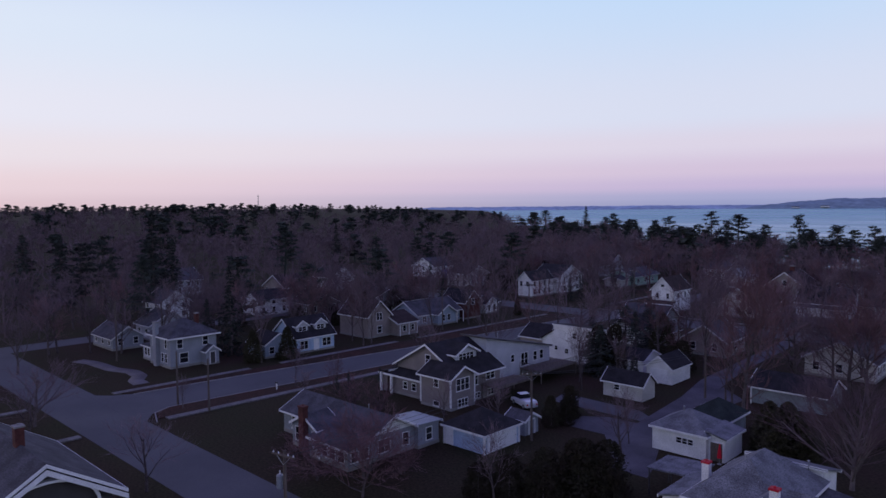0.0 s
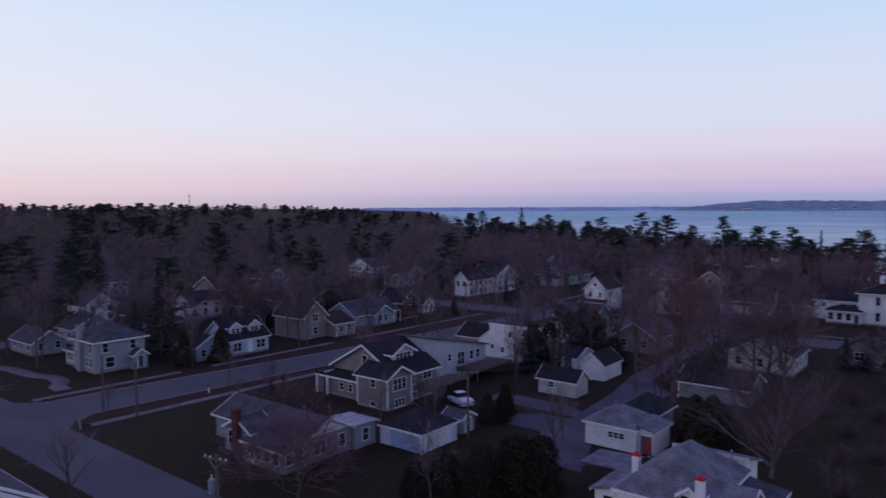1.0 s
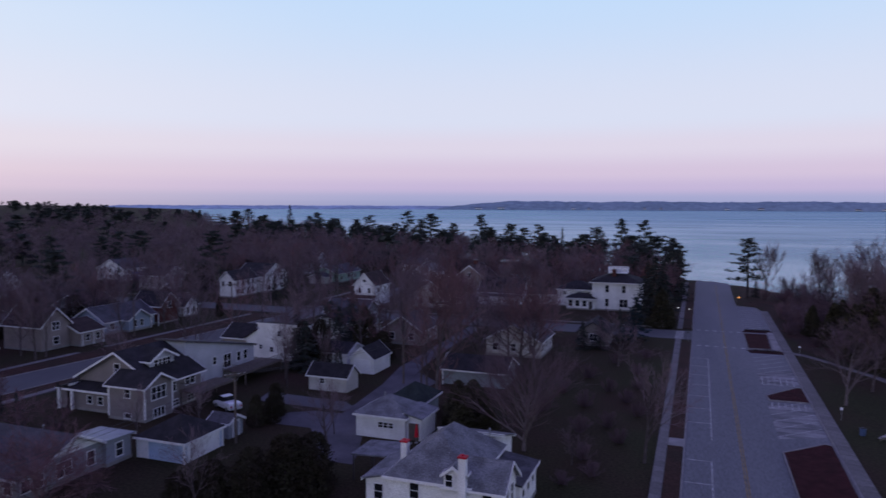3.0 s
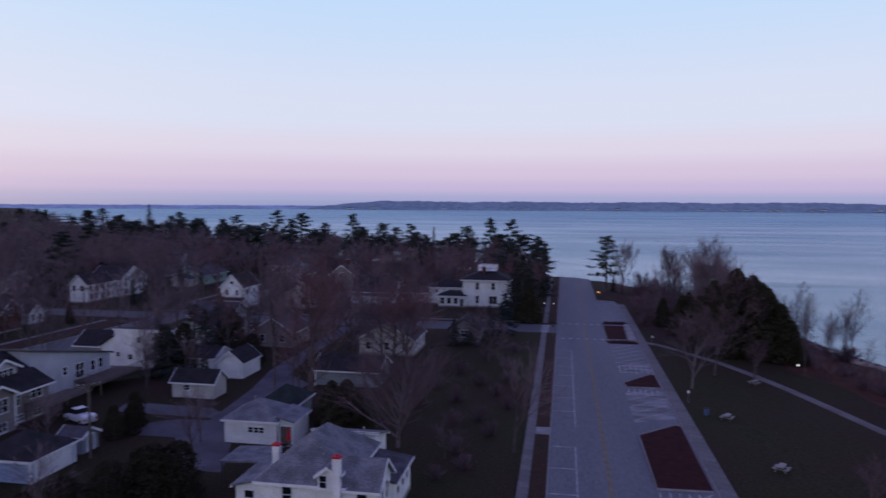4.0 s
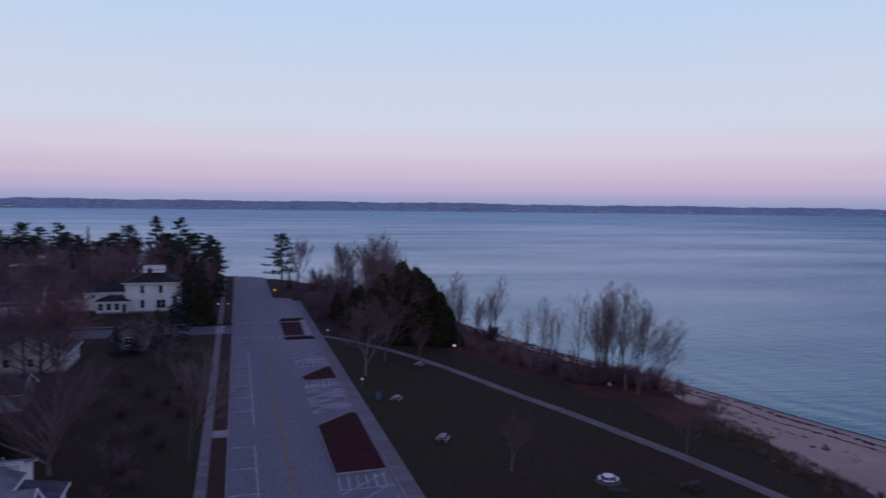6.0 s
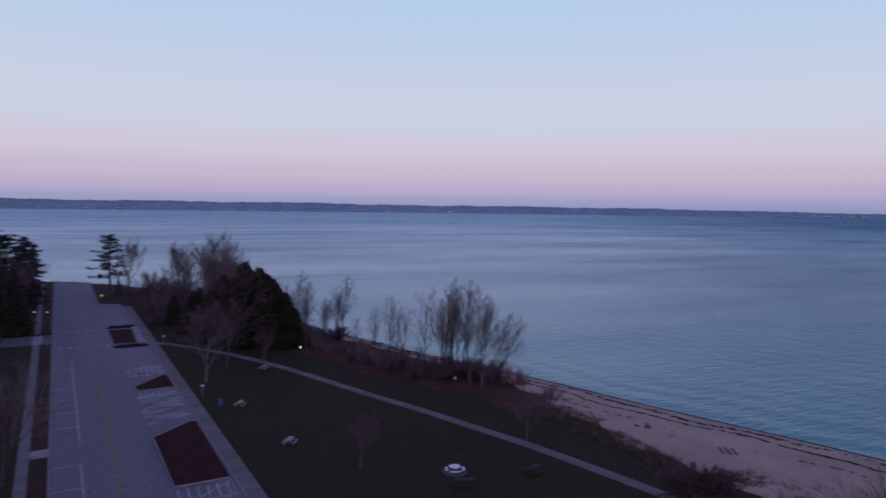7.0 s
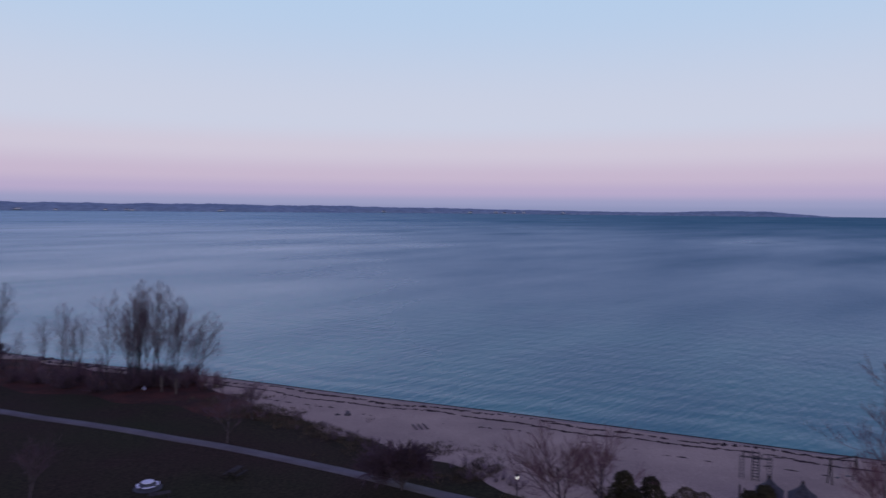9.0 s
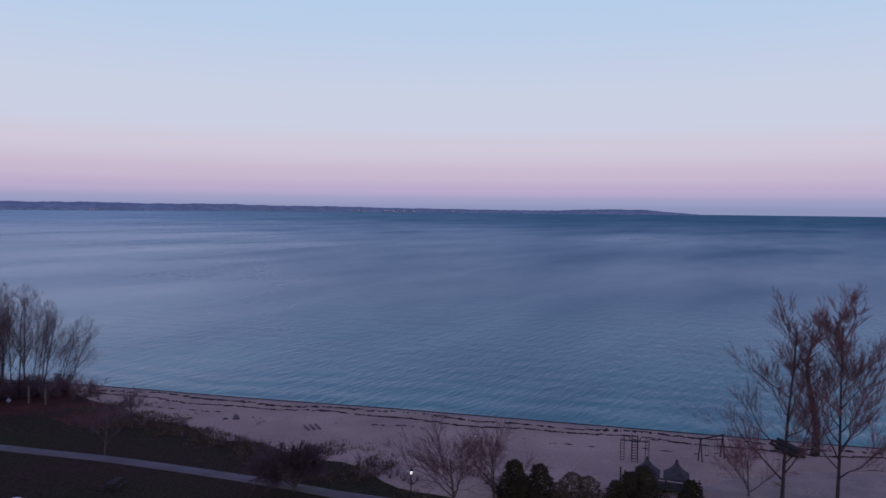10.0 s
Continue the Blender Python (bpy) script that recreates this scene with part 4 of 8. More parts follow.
# square two-storey house with a hipped roof on the corner
h = House("grey two-storey house with a slate hipped roof on the corner", -120.5, 57.5)
h.volume(-124.5, -116.5, 53.2, 61.7, 5.35, 8.0, kind="hip", wall="grey", roof="roof_mid", over=0.6)
h.wins("E", -116.5, (54.9, 59.6), 3.4, 0.95, 1.5)
h.win("E", -116.5, 55.6, 0.8, 1.5, 1.7, "sash")
h.wins("S", 53.2, (-118.2, -123), 3.4, 0.75, 1.5)
h.wins("S", 53.2, (-118.2, -119.6), 0.9, 0.75, 1.5)
h.volume(-129.0, -124.5, 53.8, 58.6, 2.7, 3.5, kind="hip", wall="palegrey", roof="roof_mid", over=0.4)
h.wins("S", 53.8, (-125.4, -126.6, -127.8), 0.9, 0.8, 1.3)
h.volume(-116.5, -114.9, 58.9, 61.3, 2.5, 3.4, axis="x", wall="grey", roof="roof_mid", over=0.3)
h.door("E", -114.9, 60.1, 0.9, 2.0, "darktrim")
h.chimney(-121.3, 52.85, -0.3, 7.6, 1.1, 0.66, "grey")
h.chimney(-119.6, 59.6, 6.0, 8.6, 0.6, 0.6, "brick")

# low grey house with a brick chimney stack and a white gable
h = House("low grey clapboard house with dark roof and white gable", -64, 51)
h.volume(-73.6, -57.2, 47.7, 54.3, 2.75, 4.4, axis="x", wall="olive", roof="roof_mid", over=0.4)
h.volume(-68.6, -63.7, 45.6, 48.6, 2.75, 4.0, axis="y", wall="olive", roof="roof_mid", over=0.3)
h.volume(-63.7, -57.0, 44.5, 47.7, 2.25, 2.9, kind="lean_S", wall="olive", roof="roof_mid", over=0.3)
h.volume(-60.8, -56.6, 54.3, 57.6, 2.65, 2.85, kind="lean_N", wall="grey", roof="roof_tin", over=0.35)
gp = Geo()
gp.v = [(-57.15, 48.0, 2.75), (-57.15, 54.0, 2.75), (-57.15, 51.0, 4.25)]
gp.f = [(0, 1, 2)]
gp.v += [(-57.21, y, z) for _, y, z in gp.v]
gp.f += [(5, 4, 3), (0, 3, 4, 1), (1, 4, 5, 2), (2, 5, 3, 0)]
h.add("gable_board", gp, "white", "pale boarded gable")
h.win("E", -57.2, 49.7, 0.75, 1.7, 1.4, "pair")
h.win("E", -57.2, 52.9, 0.75, 0.9, 1.4)
h.win("E", -56.6, 56.0, 0.75, 0.9, 1.4)
h.wins("E", -57.0, (45.4, 46.8), 0.8, 0.9, 1.1)
h.door("S", 44.5, -62.4, 0.95, 1.9)
h.wins("S", 44.5, (-61.0, -59.6, -58.1), 0.8, 1.0, 1.1)
h.win("S", 45.6, -64.4, 0.8, 0.7, 1.5)
h.win("S", 45.6, -67.6, 0.8, 0.7, 1.5)
h.win("S", 47.7, -71.4, 0.8, 0.8, 1.4)
h.chimney(-65.9, 45.2, -0.3, 5.0, 0.9, 0.7, "brick", "brick")
h.vent(-62, 51.6, 4.2)

# blue garage
h = House("pale blue garage with a dark hipped roof and white door", -53, 61, "garage", "garage")
h.volume(-55.9, -49.8, 57.9, 64.0, 2.3, 4.2, kind="hip", wall="paleblue", roof="roof_dark", over=0.35, base=False)
h.door("E", -49.8, 60.9, 5.0, 2.05, "trim", 0.02)
for x, y in ((-55.9, 57.9), (-49.8, 57.9), (-49.8, 64.0)):
    h.add("corner_board", Geo().box(x - 0.12, x + 0.12, y - 0.12, y + 0.12, 0, 2.25), "trim")
h.door("S", 57.9, -55.1, 0.95, 2.0, "trim", 0.02)

h = House("small grey garden shed beside the garage", -51, 67.4, "shed", "shed")
h.volume(-53.2, -50.4, 66.0, 68.6, 1.9, 2.6, axis="x", wall="grey", roof="roof_mid", over=0.25, base=False)
h.door("E", -50.4, 67.3, 1.0, 1.7, "grey", 0.05)

# shingled bungalow with white bargeboards and a dormer
h = House("taupe shingled bungalow with white bargeboards and a dormer", -71, 76)
h.volume(-77.8, -65.0, 70.6, 79.1, 4.2, 7.7, axis="y", wall="taupe", roof="roof_dark", over=0.6)
h.volume(-78.3, -71.4, 68.9, 70.6, 2.7, 3.5, kind="lean_S", wall="taupe", roof="roof_dark", over=0.45)
h.win("S", 70.6, -71.4, 4.8, 0.9, 1.3, "sash")
h.wins("S", 68.9, (-72.6, -74.4), 1.0, 0.8, 1.0)
h.posts(((-79.3, 68.5), (-77.0, 68.5)), 0, 2.75, 0.28)
h.volume(-79.5, -77.9, 68.9, 72.0, 2.75, 3.3, kind="lean_W", wall="taupe", roof="roof_dark", over=0.4)
h.volume(-69.6, -63.9, 67.4, 72.2, 4.45, 5.75, axis="x", wall="taupe", roof="roof_dark", over=0.45)
h.wins("E", -63.9, (69.8,), 2.5, 2.5, 1.6, "triple")
h.wins("E", -63.9, (69.8,), 0.2, 1.9, 1.1, "triple")
h.win("S", 67.4, -66.6, 2.9, 0.8, 1.1)
h.win("S", 67.4, -66.6, 0.3, 1.0, 0.6, "pane")
h.win("E", -65.0, 73.6, 2.3, 1.0, 1.7)
h.win("E", -65.0, 76.9, 2.6, 1.8, 1.2, "pair")
h.wins("E", -65.0, (74.0, 77.0), 0.3, 1.2, 0.8, "pair")
h.volume(-71.0, -67.4, 72.2, 76.6, 6.55, 7.68, axis="x", wall="palegrey", roof="roof_dark", over=0.45, z0=4.9)
h.win("E", -67.4, 74.4, 5.55, 3.1, 0.85, "four")
h.deck(-65.0, -61.6, 74.8, 82.4, 2.2)
for x, y in ((-63.9, 67.4), (-69.6, 67.4), (-63.9, 72.2)):
    h.add("corner_board", Geo().box(x - 0.1, x + 0.1, y - 0.1, y + 0.1, 0.4, 4.35), "trim")
h.vent(-73.5, 76.5, 6.6)

# long house with a wide grey roof and a deck
h = House("pale grey house with a wide slate roof and deck", -71, 92)
h.volume(-72.2, -67.6, 79.15, 95.2, 4.4, 7.9, kind="lean_N", wall="palegrey", roof="roof_mid", over=0.35, trim="darktrim")
h.win("E", -67.6, 85.4, 3.2, 0.8, 1.1)
h.win("E", -67.6, 88.4, 2.2, 1.7, 2.0, "pair")
h.wins("E", -67.6, (91.2, 92.9), 2.6, 0.9, 1.4)
h.deck(-67.6, -63.4, 87.2, 97.0, 1.9)
h.vent(-70, 84.6, 7.0)

# tall white house behind the trees
h = House("plain white two-storey house with a dark roof", -68, 106)
h.volume(-72.0, -64.0, 102.6, 107.2, 5.9, 6.5, kind="lean_N", wall="white", roof="roof_dark", over=0.12)
h.volume(-74.6, -72.0, 102.9, 107.0, 3.6, 5.6, kind="lean_W", wall="white", roof="roof_brown", over=0.3)
h.volume(-80, -74.6, 103.5, 110, 3.4, 5.4, axis="x", wall="tan", roof="roof_dark", over=0.3)
h.wins("S", 102.6, (-66.4, -69.2), 1.6, 0.7, 0.8)
h.win("S", 102.6, -67.6, 4.4, 0.7, 0.9)
h.win("S", 102.6, -71.4, 2.0, 0.6, 0.7)
h.wins("E", -64.0, (104.9,), 3.9, 0.8, 1.2)

h = House("small white and pale blue gabled cottage", -69.8, 127)
h.volume(-72.4, -67.2, 122.6, 131.6, 3.3, 5.4, axis="y", wall="white", roof="roof_dark", over=0.4)
h.win("S", 122.6, -69.8, 1.1, 1.5, 1.5, "pair")
h.volume(-67.2, -63.0, 125.5, 133.5, 2.6, 4.0, axis="y", wall="cream", roof="roof_brown", over=0.4)
h.wins("E", -67.2, (124,), 1.2, 0.8, 1.2)

h = House("small white gabled garage by the alley", -50.6, 103, "garage", "garage")
h.volume(-52.6, -48.4, 100, 106.2, 2.5, 4.2, axis="y", wall="white", roof="roof_dark", over=0.25, base=False)
h.door("S", 100, -50.5, 2.7, 2.1, "trim", 0.02)

h = House("long low white garage with a dark roof", -58, 105.5, "garage", "garage")
h.volume(-61, -54.6, 102.6, 108.6, 2.4, 3.7, axis="x", wall="white", roof="roof_dark", over=0.3, base=False)

h = House("low cream block outbuilding with a dark roof", -50, 90.5, "shed", "shed")
h.volume(-53.4, -47.2, 88.6, 92.2, 2.3, 3.7, axis="x", wall="cream", roof="roof_dark", over=0.3, base=False)
h.win("S", 88.6, -51.2, 1.1, 0.8, 0.7, "sash")

# white outbuilding with a carport and a furled red parasol
h = House("white outbuilding with grey hipped roof and carport bay", -33, 75, "shed", "outbuilding")
h.volume(-37.4, -31.2, 72.6, 78.4, 2.7, 4.5, kind="hip", wall="white", roof="roof_grey", over=0.3, base=False)
h.volume(-31.2, -29.4, 73.2, 77.8, 2.55, 3.1, kind="lean_E", wall="white", roof="roof_grey", over=0.3, base=False)
h.win("S", 72.6, -33.6, 1.3, 1.9, 0.6, "triple")
h.door("S", 73.2, -30.3, 1.3, 2.0, "wood", 0.02, panels=False)
h.vent(-34.8, 75.0, 4.3)

h = House("old garage with a moss green hipped roof", -33, 85, "garage", "garage")
h.volume(-37.2, -32.4, 81.2, 86.8, 2.1, 3.9, kind="hip", wall="olive", roof="roof_green", over=0.4, base=False)

h = House("long grey green garage with a dark roof", -28, 102, "garage", "garage")
h.volume(-36.2, -26.6, 98.8, 105.5, 2.4, 4.0, axis="x", wall="olive", roof="roof_dark", over=0.4, base=False)
h.posts(((-36.0, 98.2),), 0, 2.4)

# white house with red-capped chimneys
h = House("white clapboard house with grey roof and red-capped chimneys", -20, 59)
h.volume(-24.5, -17.2, 53.3, 63.8, 4.1, 7.1, kind="hip", wall="white", roof="roof_grey", over=0.35)
h.volume(-23.4, -17.25, 63.8, 67.4, 4.0, 5.2, kind="lean_N", wall="white", roof="roof_grey", over=0.3)
h.volume(-19.2, -14.3, 53.25, 57.5, 4.1, 5.8, axis="x", wall="white", roof="roof_grey", over=0.35)
h.volume(-26.8, -24.5, 53.9, 60.0, 3.3, 4.0, kind="lean_W", wall="white", roof="roof_grey", over=0.3)
h.volume(-17.2, -13.9, 57.5, 63.6, 3.0, 3.6, kind="lean_E", wall="white", roof="roof_mid", over=0.3)
h.add("carport_roof", Geo().slab([(-31.6, 60.2, 2.7), (-26.9, 60.2, 2.95), (-26.9, 64.6, 2.95), (-31.6, 64.6, 2.7)], 0.14), "roof_grey", "thin flat carport roof")
h.posts(((-31.4, 60.4), (-31.4, 64.4), (-29.2, 60.4)), 0, 2.65, 0.10, "darktrim")
h.volume(-19.2, -17.5, 52.9, 55.2, 5.1, 5.75, axis="y", wall="white", roof="roof_grey", over=0.22, z0=3.9)
h.win("S", 52.9, -18.75, 4.0, 0.6, 1.0)
h.win("S", 53.3, -22.0, 2.4, 0.8, 1.3)
h.win("S", 53.25, -15.6, 2.4, 0.8, 1.3)
h.wins("S", 53.9, (-25.6,), 1.6, 0.8, 1.3)
h.wins("E", -17.2, (58.6, 60.0, 61.4, 62.8, 64.6), 3.95 - 1.1, 0.8, 1.0)
h.wins("E", -13.9, (58.6, 60.4, 62.2), 1.6, 0.8, 1.4)
h.wins("E", -14.3, (54.6, 56.2), 2.2, 0.75, 1.5)
h.chimney(-17.55, 52.85, -0.3, 6.6, 0.62, 0.55, "white", "redcap")
h.chimney(-24.3, 56.7, 3.6, 5.9, 0.6, 0.6, "white", "redcap")
h.vent(-21.4, 57.5, 6.6)
h.vent(-18.4, 63.5, 5.2)

# house with a brick chimney and a white arched gable
h = House("house with grey shingle roof and white arched gable", -64, 17)
h.volume(-74, -58.4, 11.45, 21.45, 5.25, 8.3, axis="x", wall="darktrim", roof="roof_mid", over=0.9)
for s_ in (-1, 1):
    h.add("frieze_board", Geo().slab([(-57.40, 16.45, 8.0), (-57.40, 16.45 + s_ * 5.9, 4.42), (-57.40, 16.45 + s_ * 5.9, 4.02), (-57.40, 16.45, 7.55)], 0.06), "trim")
h.chimney(-64.4, 16.45, 7.2, 9.8, 0.8, 0.7, "brick", "concrete")
h.vent(-70, 15.5, 7.4)
arch = Geo()
for i in range(16):
    a0, a1 = math.pi * i / 16, math.pi * (i + 1) / 16
    arch.poly([(-57.7, 16.45 + 3.9 * math.cos(a0), 4.4 + 2.6 * math.sin(a0)), (-57.7, 16.45 + 3.9 * math.cos(a1), 4.4 + 2.6 * math.sin(a1)),
               (-57.7, 16.45 + 3.65 * math.cos(a1), 4.4 + 2.4 * math.sin(a1)), (-57.7, 16.45 + 3.65 * math.cos(a0), 4.4 + 2.4 * math.sin(a0))])
    arch.poly([(-57.7, 16.45 + 3.9 * math.cos(a1), 4.4 + 2.6 * math.sin(a1)), (-57.7, 16.45 + 3.9 * math.cos(a0), 4.4 + 2.6 * math.sin(a0)),
               (-58.3, 16.45 + 3.9 * math.cos(a0), 4.4 + 2.6 * math.sin(a0)), (-58.3, 16.45 + 3.9 * math.cos(a1), 4.4 + 2.6 * math.sin(a1))])
h.add("arch", arch, "trim", "white arched bargeboard")

# the far side of the residential street
h = House("pale blue cottage with two roof dormers and white windows", -114.5, 79)
h.volume(-118.5, -110.5, 74.6, 83.4, 3.1, 6.3, axis="y", wall="paleblue", roof="roof_dark", over=0.4)
for y in (76.8, 81.0):
    h.volume(-114.4, -111.6, y - 1.3, y + 1.3, 5.1, 6.0, axis="x", wall="palegrey", roof="roof_dark", over=0.25, z0=3.6)
    h.win("E", -111.6, y, 4.05, 1.7, 0.8, "pair")
h.win("E", -110.5, 76.4, 0.8, 1.7, 1.5, "pair")
h.win("E", -110.5, 81.6, 0.8, 1.9, 1.5, "pair")
h.door("E", -110.5, 79.2, 1.0, 2.0, "trim", 0.3)
h.volume(-117.5, -111.5, 68.6, 74.6, 2.6, 4.4, axis="x", wall="bluegrey", roof="roof_dark", over=0.3)
h.wins("E", -111.5, (70.0, 72.6), 0.8, 1.0, 1.2)

h = House("tan two-storey house with a steep front gable", -117, 97)
h.volume(-122, -112.5, 93.8, 100.0, 4.7, 7.7, axis="x", wall="tan", roof="roof_brown", over=0.4)
h.win("E", -112.5, 96.9, 3.6, 1.5, 1.5, "pair")
h.win("E", -112.5, 96.9, 0.9, 1.2, 1.4, "sash")
h.volume(-119, -110.0, 100.0, 105.6, 2.8, 4.7, axis="y", wall="tan", roof="roof_brown", over=0.4)
h.posts(((-109.8, 100.4), (-109.8, 103), (-109.8, 105.4)), 0, 2.7)
h.wins("E", -110.0, (101.8, 104.2), 0.9, 0.9, 1.2)
h.volume(-122, -118, 100.2, 104, 4.6, 6.2, axis="x", wall="tan", roof="roof_brown", over=0.3)

h = House("blue grey bungalow with white trim and a porch gable", -118.5, 117.5)
h.volume(-123.5, -114.8, 110.5, 124.5, 2.8, 5.4, axis="y", wall="bluegrey", roof="roof_mid", over=0.5)
h.volume(-117.5, -113.0, 115.2, 121.2, 2.7, 4.5, axis="x", wall="bluegrey", roof="roof_mid", over=0.5)
h.wins("E", -113.0, (117.0, 118.8), 0.9, 0.9, 1.4)
h.wins("E", -114.8, (112.5, 123.2), 0.9, 1.2, 1.3, "pair")
h.posts(((-112.8, 121.4), (-112.8, 123.6)), 0, 2.6)

h = House("red brick house with a white gable and tall chimney", -118, 129)
h.volume(-122, -114.2, 125.8, 131.6, 4.2, 6.9, axis="x", wall="brick", roof="roof_dark", over=0.4)
h.win("E", -114.2, 128.7, 3.4, 1.0, 1.4)
h.chimney(-116.4, 132.0, 0, 6.8, 1.2, 0.8, "brick", "brick")
h.volume(-125, -117, 132.5, 142, 2.7, 5.0, axis="y", wall="grey", roof="roof_dark", over=0.4)
h.volume(-118.5, -115.8, 135.5, 140, 2.6, 4.3, axis="x", wall="white", roof="roof_dark", over=0.3)
h.win("E", -117, 134, 0.9, 1.6, 1.3, "pair")
h.wins("E", -115.8, (136.7, 138.8), 0.9, 0.9, 1.3)

h = House("white two-storey house with twin dark gables", -131, 181)
h.volume(-131.5, -126.5, 169, 180, 5.2, 7.6, axis="y", wall="white", roof="roof_dark", over=0.4)
h.volume(-135, -125.0, 181, 194, 5.2, 8.6, axis="x", wall="white", roof="roof_dark", over=0.4)
h.wins("E", -126.5, (170.5, 173, 175.5, 178), 3.3, 0.9, 1.4)
h.wins("E", -126.5, (170.5, 173, 175.5, 178), 0.8, 1.0, 1.5)
h.wins("E", -125.0, (184, 187.5, 191), 3.3, 0.9, 1.4)
h.wins("E", -125.0, (184, 187.5, 191), 0.8, 1.0, 1.5)
h.wins("S", 169, (-128, -130.3), 3.3, 0.9, 1.4)

h = House("pale green ranch house with a low roof", -121, 221)
h.volume(-127, -117, 213, 230, 3.4, 5.6, axis="y", wall="mint", roof="roof_mid", over=0.5)
h.wins("E", -117, (216, 221, 226), 1.1, 1.4, 1.3, "pair")
h.volume(-125, -119, 208, 213, 2.6, 3.8, axis="y", wall="cream", roof="roof_mid", over=0.4)

h = House("tall white house with a steep gable and attic window", -82.5, 171)
h.volume(-86.4, -80.4, 166.6, 176, 5.9, 9.0, axis="y", wall="white", roof="roof_brown", over=0.35)
h.wins("S", 166.6, (-84.8, -82.0), 3.7, 0.7, 1.3)
h.wins("S", 166.6, (-84.8, -82.0), 0.8, 0.8, 1.4)
h.win("S", 166.6, -83.4, 6.6, 0.9, 0.6, "pane")
h.wins("E", -80.4, (169, 173), 3.7, 0.8, 1.3)
h.volume(-86.6, -80.2, 164.2, 166.6, 2.5, 3.1, kind="lean_S", wall="palegrey", roof="roof_brown", over=0.3)

h = House("white house with a broad dark roof and pale gable", -66, 178)
h.volume(-72, -60.6, 171.5, 184, 3.3, 7.0, axis="y", wall="cream", roof="roof_brown", over=0.4)
h.wins("E", -60.6, (174, 177, 180), 1.0, 1.1, 1.4, "pair")
h.wins("S", 171.5, (-69, -66.3, -63.5), 1.0, 0.9, 1.4)
h.win("S", 171.5, -66.3, 4.2, 1.0, 1.2)

h = House("tan house with a steep gable behind bare maples", -64, 203)
h.volume(-70, -58, 197, 209, 4.8, 9.2, axis="y", wall="tan", roof="roof_brown", over=0.4)
h.win("S", 197, -64, 5.6, 1.0, 1.4)
h.wins("S", 197, (-67.5, -64, -60.5), 2.0, 0.9, 1.4)
h.chimney(-64, 203, 8.5, 10.4, 1.2, 0.8)

h = House("white house with a long dark roof and porch", -50, 190)
h.volume(-57, -45, 184, 194, 3.4, 6.9, axis="x", wall="white", roof="roof_dark", over=0.4)
h.wins("S", 184, (-54.5, -51, -47.5), 1.0, 1.0, 1.4)
h.wins("E", -45, (187, 191), 1.0, 0.9, 1.4)
h.volume(-56, -46, 181.5, 184, 2.4, 3.1, kind="lean_S", wall="white", roof="roof_dark", over=0.3)

h = House("low cream garage beside the white villa", -41, 193.5, "garage", "garage")
h.volume(-46, -36.2, 189.6, 197, 2.8, 4.1, axis="x", wall="cream", roof="roof_brown", over=0.4, base=False)
h.door("S", 189.6, -42.5, 2.6, 2.1, "darktrim", 0.02)
h.wins("S", 189.6, (-39,), 1.0, 1.6, 1.2, "pair")

# white villa with a railed roof platform by the shore road
h = House("white two-storey villa with hipped roof and railed platform", -20, 189)
h.volume(-26.2, -14.2, 183.6, 195, 7.3, 9.8, kind="hip", wall="white", roof="roof_dark", over=0.7)
h.wins("S", 183.6, (-22.4, -18.2), 4.7, 0.85, 1.8)
h.win("S", 183.6, -22.4, 1.1, 0.85, 1.9)
h.win("S", 183.6, -18.2, 1.0, 2.0, 2.0, "pair")
h.wins("E", -14.2, (186.5, 190, 193), 4.7, 0.85, 1.8)
h.chimney(-21.0, 186.6, 8.0, 10.4, 1.0, 0.8, "brick")
pl = h.add("roof_platform", Geo().box(-22.6, -17.8, 187.0, 191.6, 9.35, 9.6), "trim", "white railed roof platform")
for x in (-22.6, -20.3, -17.9):
    for y in (187.0, 191.5):
        h.add("post", Geo().box(x, x + 0.12, y, y + 0.12, 9.6, 10.7), "trim", parent=pl)
for z in (9.8, 10.1, 10.4, 10.7):
    for x0, x1, y0, y1 in ((-22.6, -17.78, 187.0, 187.08), (-22.6, -17.78, 191.54, 191.62), (-17.86, -17.78, 187.08, 191.54), (-22.6, -22.52, 187.08, 191.54)):
        h.add("rail", Geo().box(x0, x1, y0, y1, z, z + 0.16), "trim", parent=pl)
h.volume(-36.0, -26.2, 187.5, 195.5, 4.7, 6.6, kind="hip", wall="white", roof="roof_dark", over=0.5)
h.wins("S", 187.5, (-34, -30, -27.6), 3.2, 0.6, 0.8)
h.volume(-32.6, -25.4, 182.6, 187.5, 3.0, 4.2, kind="hip", wall="white", roof="roof_dark", over=0.5)
h.wins("S", 182.6, (-31.6, -29.8, -28.0), 0.9, 1.0, 1.5)
h.door("S", 182.6, -26.4, 0.95, 2.0, "darktrim")

h = House("dark roofed cottage hidden by spruces near the road", -19, 141)
h.volume(-22, -16.2, 136, 144, 2.7, 4.6, axis="y", wall="taupe", roof="roof_dark", over=0.4, trim="darktrim")
h.win("S", 136, -19, 1.0, 1.4, 1.3, "pair")

